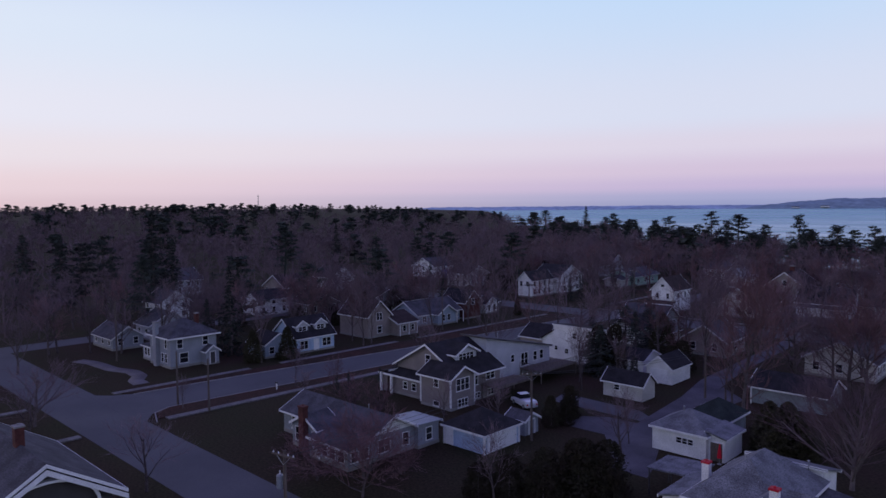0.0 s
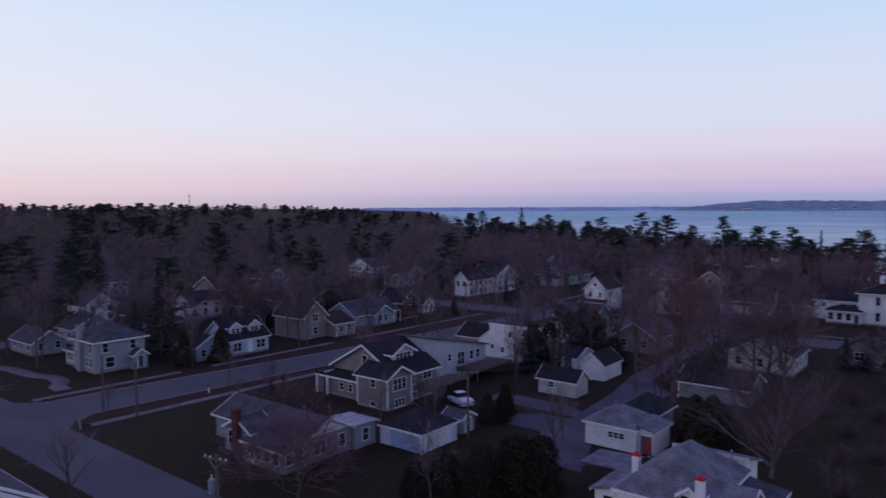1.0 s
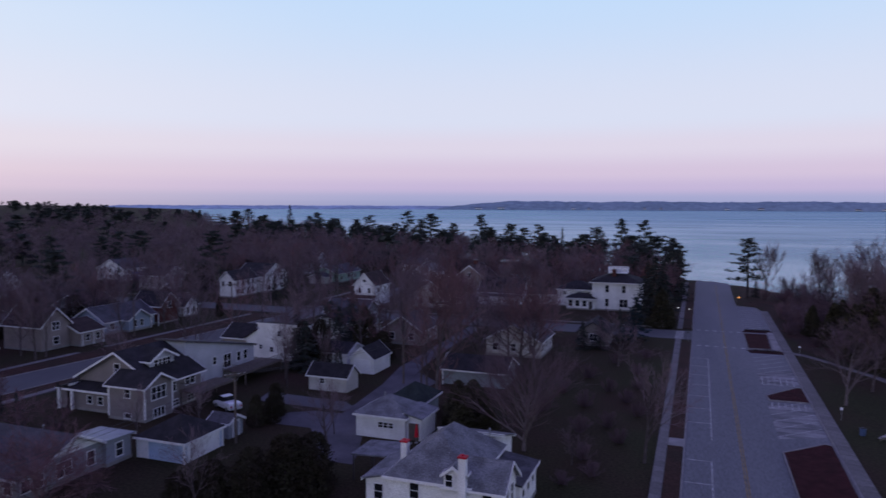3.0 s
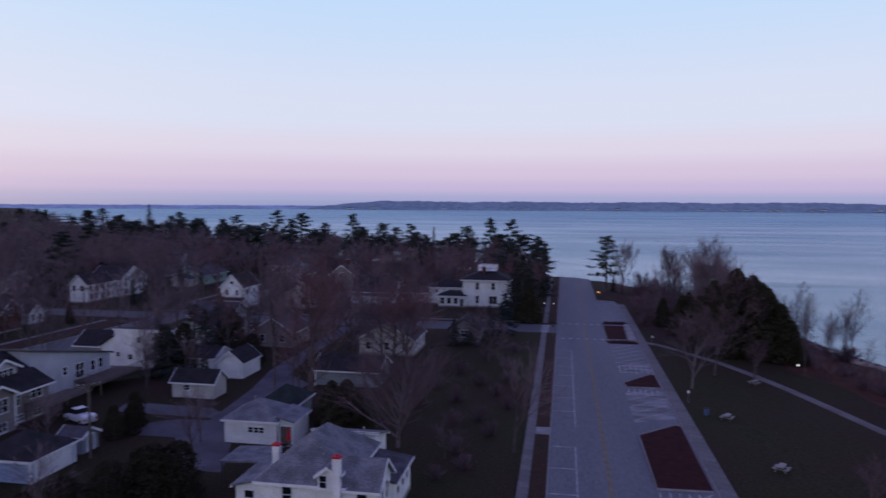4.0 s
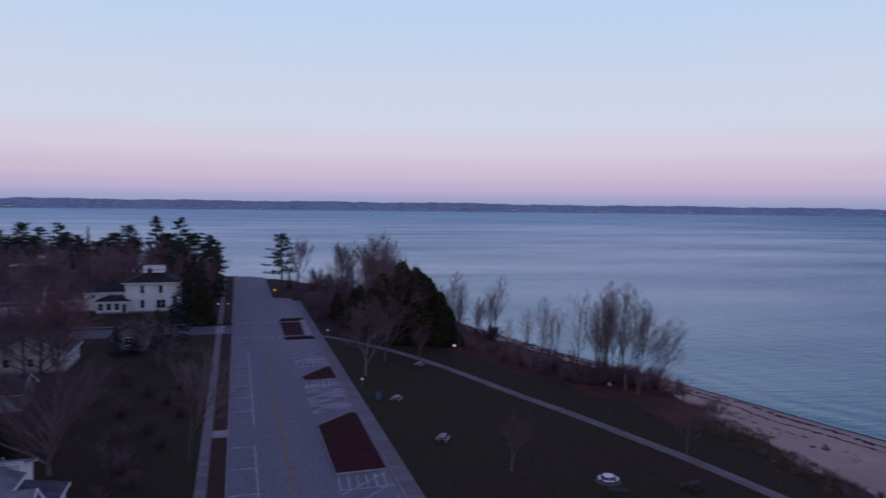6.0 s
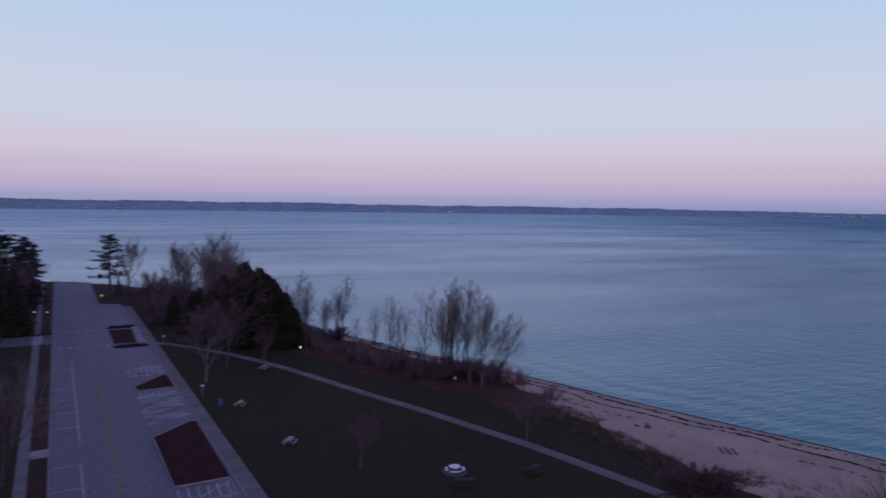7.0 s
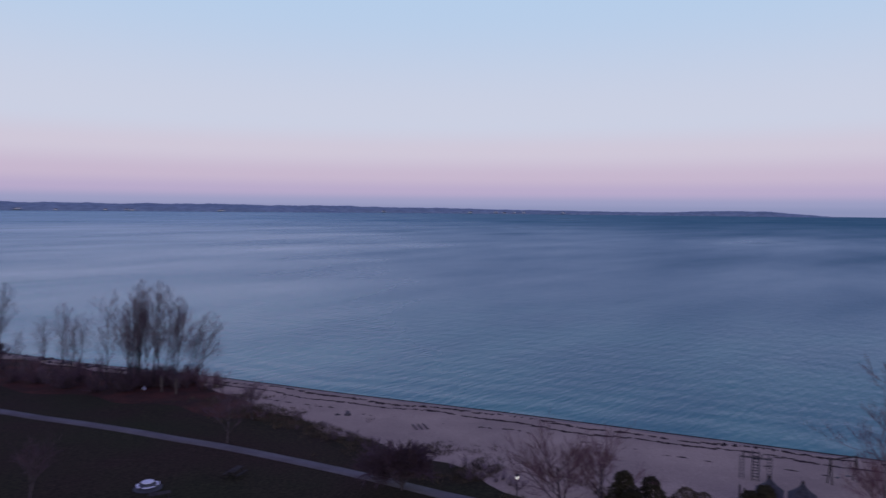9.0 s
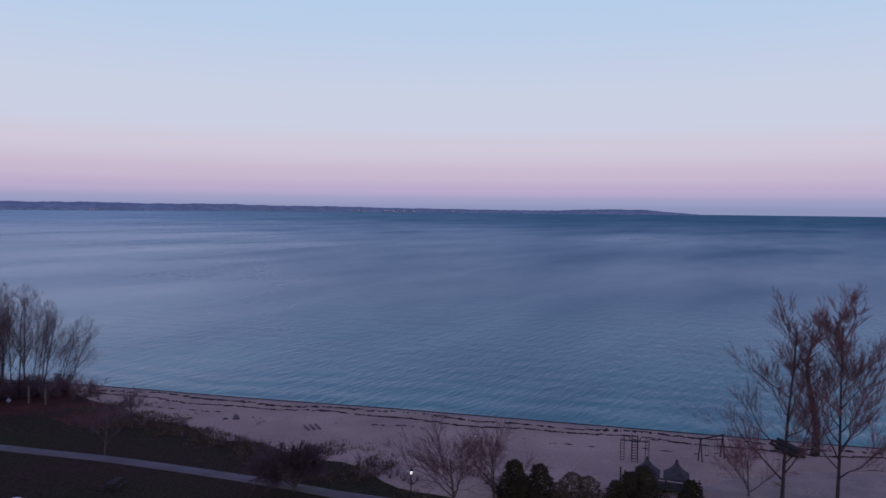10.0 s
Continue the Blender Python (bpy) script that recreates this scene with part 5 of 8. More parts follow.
# more roofs among the trees
OTHERS = (
    (-163.5, -155.5, 94, 103, 4.3, 6.4, "y", "white", "roof_dark", "white house with a dark roof among bare trees"),
    (-156, -147.5, 104, 113, 3.0, 5.0, "x", "tan", "roof_brown", "low house with a brown roof"),
    (-150, -140, 52.5, 58.5, 2.5, 4.5, "x", "grey", "roof_mid", "grey outbuilding with a pale roof"),
    (-152, -145, 62, 71, 3.2, 5.8, "x", "palegrey", "roof_mid", "small grey house behind the corner lot"),
    (-176, -167, 74, 82, 4.6, 7.4, "x", "white", "roof_mid", "pale two-storey house behind trees"),
    (-182, -171, 112, 121, 4.8, 8.0, "y", "tan", "roof_brown", "tan gabled house deep among trees"),
    (-196, -186, 140, 149, 4.6, 7.8, "x", "white", "roof_dark", "white gabled house deep among trees"),
    (-225, -212, 96, 108, 5.0, 8.2, "y", "palegrey", "roof_mid", "pale house deep among trees"),
    (-168, -158, 176, 186, 4.6, 7.2, "x", "cream", "roof_brown", "cream house deep among trees"),
    (-200, -188, 190, 201, 4.6, 7.6, "y", "white", "roof_mid", "white house deep among trees"),
    (-150, -140, 236, 248, 4.8, 8.2, "x", "palegrey", "roof_brown", "grey house with a reddish roof among trees"),
    (-96, -86, 228, 240, 3.6, 6.0, "y", "white", "roof_tin", "low white house with a pale roof"),
    (-112, -104, 258, 268, 3.4, 5.6, "x", "white", "roof_mid", "white cottage near the shore woods"),
    (-60, -50, 226, 236, 4.4, 7.4, "x", "bluegrey", "roof_dark", "blue grey house near the shore woods"),
    (-30, -22, 214, 224, 4.0, 6.6, "y", "grey", "roof_dark", "grey house behind the villa"),
    (-80, -70, 140, 147, 3.0, 5.4, "x", "olive", "roof_mid", "grey green house by the cross street"),
    (-58, -50, 124, 133, 3.0, 5.6, "y", "tan", "roof_mid", "low house with a grey roof behind bare trees"),
    (-36, -26, 121, 131, 3.0, 5.8, "y", "cream", "roof_mid", "low cream house behind bare trees"),
    (-142, -132, 122, 131, 3.4, 6.0, "y", "grey", "roof_brown", "grey house with a brown roof"),
)
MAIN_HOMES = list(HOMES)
for x0, x1, y0, y1, e, r, ax, wl, rf, lab in OTHERS:
    h = House(lab, (x0 + x1) / 2, (y0 + y1) / 2, z=float(land((x0 + x1) / 2, (y0 + y1) / 2)))
    h.volume(x0, x1, y0, y1, e, r, axis=ax, wall=wl, roof=rf, over=0.4)
    n = int((y1 - y0) / 3)
    for i in range(n):
        h.win("E", x1, y0 + (i + 0.5) * (y1 - y0) / n, 1.0, 0.9, 1.3)
        if e > 4:
            h.win("E", x1, y0 + (i + 0.5) * (y1 - y0) / n, 3.1, 0.9, 1.2)
    n = int((x1 - x0) / 3.2)
    for i in range(n):
        h.win("S", y0, x0 + (i + 0.5) * (x1 - x0) / n, 1.0, 0.9, 1.3)
        if e > 4:
            h.win("S", y0, x0 + (i + 0.5) * (x1 - x0) / n, 3.1, 0.9, 1.2)

# ---- trees ----
class Wood:
    """Collects tubes and slivers of a tree: thick wood and fine twigs or needles apart."""

    def __init__(self):
        self.v, self.t, self.fv, self.ft = [], [], [], []

    def limb(self, p, q, r0, r1, sides, fine):
        v, t = (self.fv, self.ft) if fine else (self.v, self.t)
        d = (q - p).normalized()
        a = d.orthogonal().normalized()
        b = d.cross(a)
        n = len(v)
        for c, r in ((p, r0), (q, r1)):
            for i in range(sides):
                w = 2 * math.pi * i / sides
                v.append(tuple(c + (a * math.cos(w) + b * math.sin(w)) * r))
        for i in range(sides):
            j = (i + 1) % sides
            t += [(n + i, n + j, n + sides + j), (n + i, n + sides + j, n + sides + i)]

    def sliver(self, p, d, length, width, rng):
        s = d.orthogonal().normalized()
        s.rotate(Matrix.Rotation(rng.uniform(0, 6.28), 3, d))
        n = len(self.fv)
        self.fv += [tuple(p - s * width / 2), tuple(p + s * width / 2), tuple(p + d * length)]
        self.ft.append((n, n + 1, n + 2))

    def leaf(self, p, size, rng, flat=0.6):
        n = len(self.fv)
        for _ in range(3):
            self.fv.append((p.x + rng.uniform(-size, size), p.y + rng.uniform(-size, size), p.z + rng.uniform(-size, size) * flat))
        self.ft.append((n, n + 1, n + 2))


def rand_dir(rng, d, angle):
    s = d.orthogonal().normalized()
    s.rotate(Matrix.Rotation(rng.uniform(0, 6.28), 3, d))
    return (d * math.cos(angle) + s * math.sin(angle)).normalized()


def bare_tree(seed, h=14.0, kids=(8, 6, 5, 10), angle=(0.72, 0.62, 0.7), up=0.07, clear=0.24, girth=0.020, reach=0.62, twig=0.046, leader=0.72, lod=0, sweep=0.35, bend=0.12):
    """A leafless tree: trunk, limbs, branches and a haze of twigs."""
    rng, w = random.Random(seed), Wood()

    def branch(p, d, length, r, level):
        segs = (4, 4, 2)[level] if not lod else (3, 2, 1)[level]
        sides = (7, 5, 4)[level] if not lod else 3
        pts = [(p, d, r)]
        for i in range(segs):
            d = rand_dir(rng, d, rng.uniform(0.3 * bend, 0.30 if level else bend))
            d = (d + Vector((0, 0, up))).normalized()
            r2 = r * (0.76 if level < 2 else 0.6)
            q = p + d * (length / segs)
            w.limb(p, q, r, r2, sides, level > 1)
            p, r = q, r2
            pts.append((p, d, r))
        n = kids[level]
        for k in range(n):
            if level == 0:
                u = clear + (1 - clear) * (k + rng.random() * 0.7) / n
            else:
                u = 0.22 + 0.78 * (k + rng.random()) / n
            u = min(u, 0.999) * segs
            i = int(u)
            a, b = pts[i], pts[i + 1]
            s = a[0].lerp(b[0], u - i)
            dd = rand_dir(rng, a[1], angle[level] * rng.uniform(0.6, 1.25))
            if level == 0:
                branch(s, dd, h * reach * rng.uniform(0.75, 1.15) * (1.0 - 0.55 * u / segs), a[2] * rng.uniform(0.45, 0.62), 1)
            elif level == 1:
                branch(s, dd, length * 0.5 * rng.uniform(0.7, 1.2), a[2] * rng.uniform(0.4, 0.55), 2)
            else:
                ln = length * rng.uniform(0.45, 0.8)
                dd = (dd + Vector((0, 0, sweep))).normalized()
                w.sliver(s, dd, ln, twig * 1.5, rng)
                for _ in range(kids[3]):
                    f = rng.uniform(0.15, 1.0)
                    e = (rand_dir(rng, dd, rng.uniform(0.25, 0.8)) + Vector((0, 0, sweep))).normalized()
                    w.sliver(s + dd * ln * f, e, ln * rng.uniform(0.3, 0.65), twig, rng)
        if level == 2:
            for _ in range(4):
                w.sliver(p, rand_dir(rng, d, 0.45), length * 0.5, twig, rng)

    branch(Vector((0, 0, -0.3)), Vector((0, 0, 1)), h * leader, h * girth, 0)
    z = np.array(w.fv)[:, 2].max()
    k = h / z
    w.v = [(x * k, y * k, c * k) for x, y, c in w.v]
    w.fv = [(x * k, y * k, c * k) for x, y, c in w.fv]
    return w


def shrub(seed, h=4.0, stems=9, spread=0.7, dense=8):
    """A many-stemmed leafless bush."""
    rng, w = random.Random(seed), Wood()
    for _ in range(stems):
        d = rand_dir(rng, Vector((0, 0, 1)), rng.uniform(0.1, spread))
        p = Vector((rng.uniform(-0.25, 0.25) * h * 0.3, rng.uniform(-0.25, 0.25) * h * 0.3, -0.1))
        r = h * 0.012
        for i in range(4):
            q = p + d * h * 0.25 * rng.uniform(0.8, 1.1)
            w.limb(p, q, r, r * 0.7, 4, i > 1)
            for _ in range(dense):
                s = p.lerp(q, rng.random())
                e = rand_dir(rng, d, rng.uniform(0.4, 1.0))
                ln = h * rng.uniform(0.12, 0.26)
                w.sliver(s, e, ln, 0.035, rng)
                w.sliver(s + e * ln * 0.5, rand_dir(rng, e, 0.6), ln * 0.6, 0.03, rng)
            p, r = q, r * 0.7
            d = (rand_dir(rng, d, 0.25) + Vector((0, 0, 0.12))).normalized()
    return w


def spruce(seed, h=12.0, width=0.27, droop=0.35, dense=10, size=0.56):
    rng, w = random.Random(seed), Wood()
    w.limb(Vector((0, 0, -0.3)), Vector((0, 0, h * 0.97)), h * 0.02, 0.03, 7, False)
    z = h * 0.06
    while z < h:
        f = 1 - z / h
        ln = h * width * (f ** 0.85) + 0.15
        for _ in range(7):
            a = rng.uniform(0, 6.28)
            l2 = ln * rng.uniform(0.6, 1.12)
            d = Vector((math.cos(a), math.sin(a), 0))
            tip = Vector((0, 0, z)) + d * l2 + Vector((0, 0, -droop * l2 + rng.uniform(-0.1, 0.2)))
            w.limb(Vector((0, 0, z)), tip, 0.035, 0.012, 3, False)
            for k in range(dense):
                u = (k + rng.random()) / dense
                w.leaf(Vector((0, 0, z)).lerp(tip, 0.15 + 0.85 * u), size * (0.5 + 0.7 * f) * rng.uniform(0.6, 1.1), rng, 0.5)
        z += h * 0.045 * (0.5 + 0.5 * f) + 0.08
    for _ in range(14):
        w.leaf(Vector((0, 0, h - rng.random() * 0.9)), 0.16, rng, 1.5)
    return w


def pine(seed, h=20.0, clear=0.3, limbs=30, reach=0.25, size=0.5):
    """An old white pine: level limbs in uneven tiers with gaps."""
    rng, w = random.Random(seed), Wood()
    lean = Vector((rng.uniform(-0.03, 0.03), rng.uniform(-0.03, 0.03), 1))
    w.limb(Vector((0, 0, -0.3)), lean * h * 0.55, h * 0.018, h * 0.012, 7, False)
    w.limb(lean * h * 0.55, lean * h * 0.98, h * 0.012, 0.04, 6, False)
    for i in range(limbs):
        u = clear + (1 - clear) * ((i + rng.random()) / limbs)
        z = h * (round(u * 14) / 14 * 0.4 + u * 0.6)
        a = rng.uniform(0, 6.28)
        ln = h * reach * (1.15 - 0.85 * ((u - clear) / (1 - clear)) ** 1.6) * rng.uniform(0.45, 1.15)
        s = lean * z
        tip = s + Vector((math.cos(a) * ln, math.sin(a) * ln, ln * rng.uniform(-0.05, 0.25)))
        w.limb(s, tip, 0.07, 0.02, 4, False)
        for k in range(5):
            c = s.lerp(tip, 0.35 + 0.68 * (k + rng.random() * 0.5) / 5) + Vector((rng.uniform(-0.5, 0.5), rng.uniform(-0.5, 0.5), rng.uniform(-0.05, 0.35)))
            for _ in range(11):
                w.leaf(c + Vector((rng.gauss(0, 0.45), rng.gauss(0, 0.45), rng.gauss(0, 0.16))), size * rng.uniform(0.6, 1.2), rng, 0.7)
    for _ in range(60):
        w.leaf(lean * h * rng.uniform(0.93, 1.01) + Vector((rng.gauss(0, 0.45), rng.gauss(0, 0.45), 0)), size * 0.8, rng, 0.7)
    return w


def cedar(seed, h=8.0, width=0.22, n=2600, size=0.34, power=0.55):
    """A dense cedar or juniper: clumps over a cone with a ragged skin."""
    rng, w = random.Random(seed), Wood()
    w.limb(Vector((0, 0, -0.2)), Vector((0, 0, h * 0.9)), h * 0.02, 0.03, 6, False)
    lobes = [(rng.uniform(0, 6.28), rng.uniform(0.1, 0.9), rng.uniform(0.6, 1.25)) for _ in range(40)]
    for _ in range(n):
        u = rng.random() ** 1.25
        a = rng.uniform(0, 6.28)
        r = h * width * ((1 - u) ** power) * min(1, 0.55 + u * 5)
        for la, lu, lr in lobes:
            if abs((a - la + 3.14) % 6.28 - 3.14) < 0.45 and abs(u - lu) < 0.09:
                r *= lr
        r *= rng.uniform(0.55, 1.03) ** 0.5
        w.leaf(Vector((math.cos(a) * r, math.sin(a) * r, h * u)), size * rng.uniform(0.5, 1.2), rng, 1.0)
    return w


SPECIES = {}


def species(name, wood, bark, fine):
    SPECIES[name] = (tri_mesh("trunk", wood.v, wood.t, M[bark]), tri_mesh("crown", wood.fv, wood.ft, M[fine]))


for i in range(5):
    species(f"maple{i}", bare_tree(10 + i, 14, (9, 6, 4, 5), twig=0.04), "bark", "twig")
for i in range(3):
    species(f"red{i}", bare_tree(30 + i, 14, (10, 6, 5, 5), up=0.05, twig=0.04), "bark", "redtwig")
species("red_dense", bare_tree(36, 8, (11, 8, 6, 9), (0.85, 0.7, 0.7), 0.04, 0.16, 0.016, 0.70, 0.022, 0.62), "bark", "redtwig")
for i in range(3):
    species(f"poplar{i}", bare_tree(40 + i, 14, (12, 5, 4, 8), (0.5, 0.5, 0.55), 0.10, 0.25, 0.013, 0.36, 0.03, 0.9), "bark", "twig")
for i in range(3):
    species(f"fan{i}", bare_tree(44 + i, 14, (16, 6, 4, 5), (0.50, 0.45, 0.5), 0.12, 0.24, 0.0062, 0.36, 0.012, 0.86, sweep=0.9, bend=0.05), "dark_bark", "twig")
species("spread", bare_tree(55, 14, (26, 10, 5, 3), (0.85, 0.5, 0.6), 0.06, 0.15, 0.024, 0.92, 0.026, 0.66), "pale_bark", "darktwig")
for i in range(2):
    species(f"bluff{i}", bare_tree(47 + i, 14, (9, 6, 5, 6), (0.6, 0.55, 0.6), 0.08, 0.22, 0.019, 0.6, 0.045, 0.75), "bark", "darktwig")
for i in range(3):
    species(f"dome{i}", bare_tree(400 + i, 14, (14, 8, 5, 5), (0.60, 0.5, 0.55), 0.12, 0.22, 0.014, 0.54, 0.040, 0.74, sweep=0.9), "bark", "twig")
species("reddome0", bare_tree(421, 14, (12, 8, 5, 6), (0.62, 0.55, 0.6), 0.09, 0.32, 0.013, 0.50, 0.034, 0.74, sweep=0.7), "bark", "redtwig")
species("cottonwood0", bare_tree(411, 14, (16, 8, 6, 16), (0.80, 0.6, 0.6), 0.12, 0.10, 0.0095, 0.34, 0.012, 0.94, sweep=0.7, bend=0.04), "dark_bark", "redtwig")
species("cottonwood1", bare_tree(412, 14, (22, 9, 6, 18), (0.55, 0.5, 0.55), 0.12, 0.14, 0.0062, 0.30, 0.012, 0.88, sweep=0.8, bend=0.05), "dark_bark", "redtwig")
species("pale_broad", bare_tree(59, 14, (12, 7, 5, 3), (0.95, 0.6, 0.65), 0.05, 0.20, 0.022, 0.72, 0.03, 0.70), "pale_bark", "twig")
species("broad0", bare_tree(50, 14, (11, 7, 5, 4), (0.95, 0.6, 0.65), 0.05, 0.14, 0.026, 0.8), "bark", "twig")
species("broad1", bare_tree(51, 14, (10, 7, 5, 4), (0.85, 0.6, 0.65), 0.06, 0.2, 0.024, 0.72), "bark", "twig")
for i in range(3):
    species(f"shrub{i}", shrub(60 + i), "bark", "twig")
species("shrub_red", shrub(64, 4.0, 10), "bark", "redtwig")
species("shrub_dense", shrub(66, 4.0, 26, 1.15, 16), "bark", "darktwig")
for i in range(3):
    species(f"spruce{i}", spruce(70 + i), "bark", "needle")
species("spruce_blue", spruce(74, 10, 0.3, 0.15, 10), "bark", "blue_spruce")
for i in range(5):
    species(f"pine{i}", pine(80 + i, 20, (0.3, 0.38, 0.25, 0.42, 0.2)[i], (44, 36, 48, 34, 46)[i]), "bark", "needle")
for i in range(3):
    species(f"cedar{i}", cedar(90 + i, 8.0, 0.27, 5600, 0.24, 0.6), "bark", "cedar")
species("column", cedar(95, 5, 0.13, 900, 0.2, 0.4), "bark", "needle")
species("juniper", cedar(96, 5, 0.5, 6500, 0.17, 0.36), "bark", "juniper")
species("olive_shrub", cedar(98, 5, 0.42, 3400, 0.24, 0.42), "bark", "cedar")
species("round_tree", bare_tree(57, 6, (18, 10, 8, 18), (1.0, 0.75, 0.75), 0.02, 0.14, 0.024, 0.62, 0.034, 0.6, sweep=0.15), "bark", "darktwig")
species("beach_tree", bare_tree(58, 8, (13, 8, 6, 14), (0.85, 0.65, 0.65), 0.05, 0.14, 0.018, 0.66, 0.014, 0.6), "bark", "redtwig")
species("tawny_shrub", cedar(99, 5, 0.5, 2600, 0.22, 0.4), "bark", "dune")
species("oak_leafy", cedar(97, 9, 0.36, 2400, 0.42, 0.5), "bark", "oakleaf")
HEIGHT = {"maple": 14, "red": 14, "poplar": 14, "broad": 14, "fan": 14, "bluff": 14, "spread": 14, "dome": 14, "reddome": 14, "cottonwood": 14, "crooked": 13.2, "shrub": 4, "spruce": 12, "pine": 20, "cedar": 8, "column": 5, "juniper": 5, "oak_le": 9, "spruce_blue": 10}


def plant(kind, x, y, height, label, category="tree", group="", turn=None, lean=(0, 0), wide=1.0, name="tree"):
    base = kind.rstrip("0123456789")
    ref = {"red_dense": 8, "pale_broad": 14, "shrub_red": 4, "shrub_dense": 4, "spruce_blue": 10, "oak_leafy": 9, "olive_shrub": 5, "round_tree": 6, "beach_tree": 8, "tawny_shrub": 5}.get(kind) or HEIGHT[base]
    s = height / ref
    turn = random.uniform(0, 360) if turn is None else turn
    m = pose(x, y, float(land(x, y)), lean[0], lean[1], 0) @ pose(0, 0, 0, 0, 0, turn) @ Matrix.Diagonal((s * wide, s * wide, s, 1))
    ob = thing(name, label, category, m, group)
    tr, cr = SPECIES[kind]
    part("trunk", tr, None, ob)
    part("crown", cr, None, ob)
    return ob


rnd = random.Random(5)
# by the shore road and in the park
plant("pine2", 13.3, 225, 17.2, "lone dark pine beside the end of the road", turn=40, wide=1.25)
plant("spruce0", 15.5, 226, 6, "small dark spruce under the lone pine")
plant("dome0", 18.2, 224, 18.5, "tall bare tree beside the lone pine", wide=0.8)
plant("dome1", 43, 216, 22.0, "large round-headed bare tree on the shore bluff", wide=0.95)
plant("dome2", 38, 208, 18, "bare tree with reddish twigs on the bluff")
plant("dome0", 30.5, 212, 18.5, "bare tree with reddish twigs on the bluff")
plant("maple3", 33, 222, 13, "bare tree on the shore bluff")
for i in range(64):
    x, y = rnd.uniform(17.5, 45), rnd.uniform(150, 232)
    plant(rnd.choice(("shrub1", "shrub_red", "shrub_dense", "shrub_dense")), x, y, rnd.uniform(3.0, 6.5) if y > 170 else rnd.uniform(1.8, 4.0), "leafless thicket shrub on the bluff", "shrub", "thicket on the bluff", name="shrub")
for x, y, hh, k in ((27.0, 123, 13.0, 0), (29.2, 126, 15.5, 1), (31.4, 124, 14.6, 2), (33.4, 122.5, 12.6, 0), (35.2, 121.0, 10.2, 1), (36.6, 120.0, 7.4, 2), (37.6, 118.8, 4.6, 0), (26.0, 128, 13.0, 2), (33.8, 127.5, 13.0, 1), (30.4, 130, 14.5, 2),
                    (36.0, 125.0, 9.5, 0), (24.4, 132, 9.5, 2), (22.6, 140, 8.5, 1), (25.5, 150, 8, 0), (29, 146, 9, 1), (20.5, 150, 6.5, 2)):
    plant(f"cedar{k}", x * 1.11, y * 1.11, hh * 1.03, "dark olive cedar in a dense clump by the park", group="cedar clump", wide=1.24)
plant("pale_broad", 19.2, 107.5, 12.0, "pale-limbed bare tree at the edge of the park", wide=0.85, turn=20)
plant("bluff0", 26.6, 64.5, 7.2, "small bare tree standing on the lawn", wide=1.2)
plant("bluff1", 48.3, 66.1, 6.2, "small bare tree beside the path")
plant("dome1", 56.3, 71.9, 5.4, "small pale bare tree at the edge of the sand", wide=1.5)
plant("maple4", 27, 140, 9.5, "bare tree behind the cedars")
for x, y, hh, k in ((29.5, 114, 9.5, "bluff0"), (24.5, 118.5, 12.0, "bluff1"), (31.5, 137, 17.0, "bluff1"), (35.5, 136, 15.5, "bluff0"), (22.5, 128, 10.5, "bluff0"), (40.0, 124, 9.5, "poplar1"), (22.5, 134, 9.0, "maple1")):
    plant(k, x, y, hh, "bare tree growing among the cedars", group="bare trees by the cedars", wide=0.95)
for x, y, hh, k in ((36.0, 172, 19.5, "dome1"), (33.0, 176, 17.0, "dome2"), (39.0, 180, 17.0, "dome0"), (29.0, 186, 15.5, "maple3"), (35.5, 192, 16.0, "dome2"), (41.0, 198, 15.0, "dome1"), (25.0, 196, 12.0, "maple2"), (31.0, 201, 14.0, "maple3")):
    plant(k, x, y, hh, "tall bare tree with reddish twigs on the bluff", group="tall trees of the bluff", wide=0.9)
POPLARS = ((54.9, 98.7, 15.4, -1), (56.4, 99.6, 14.6, 0), (58.2, 97.9, 15.4, 2), (59.5, 98.6, 15.0, -3), (60.9, 97.5, 13.4, 7), (57.2, 101.0, 13.8, 1), (62.0, 98.4, 12.4, 8),
           (64.6, 97.0, 11.0, 24), (63.6, 97.4, 11.4, 18), (51.3, 112.3, 11.4, 0), (53.0, 110.6, 9.6, 2), (52.7, 101.1, 14.8, -2), (49.6, 114.5, 9.4, -1), (50.4, 107.6, 10.6, 1), (46.9, 118.0, 8.0, 0),
           (53.7, 142.2, 12.6, 0), (52.2, 140.2, 11.0, -2), (50.0, 143.0, 9.2, 1), (44.0, 144.7, 13.2, 0), (43.6, 138.3, 9.8, 1), (45.2, 141.5, 11.8, -1), (47.4, 137.0, 8.4, 2), (41.8, 143.0, 11.0, 0))
for i, (x, y, hh, lean) in enumerate(POPLARS):
    plant(f"fan{i % 3}", x, y, hh * 1.10, "slender bare poplar on the shore bank bent by the wind", group="shore poplars", lean=(rnd.uniform(-2, 2), lean + 3), wide=1.25)
    if i < 9 or i > 14:
        plant(f"fan{(i + 1) % 3}", x + rnd.uniform(-1.2, 1.0), y + rnd.uniform(-0.6, 2.4), hh * rnd.uniform(0.75, 1.05), "slender bare poplar on the shore bank bent by the wind", group="shore poplars", lean=(rnd.uniform(-2, 2), lean + 4), wide=1.05)
for i in range(120):
    y = rnd.uniform(88, 172)
    x = float(np.interp(y, SHORE[5:13, 1], SHORE[5:13, 0])) - rnd.uniform(4.5, 17 if y > 104 else 10)
    plant(rnd.choice(("shrub0", "shrub1", "shrub2", "shrub_red", "shrub_red")), x, y, rnd.uniform(1.0, 3.2), "leafless brush on the shore bank", "shrub", "shore bank brush", name="shrub")
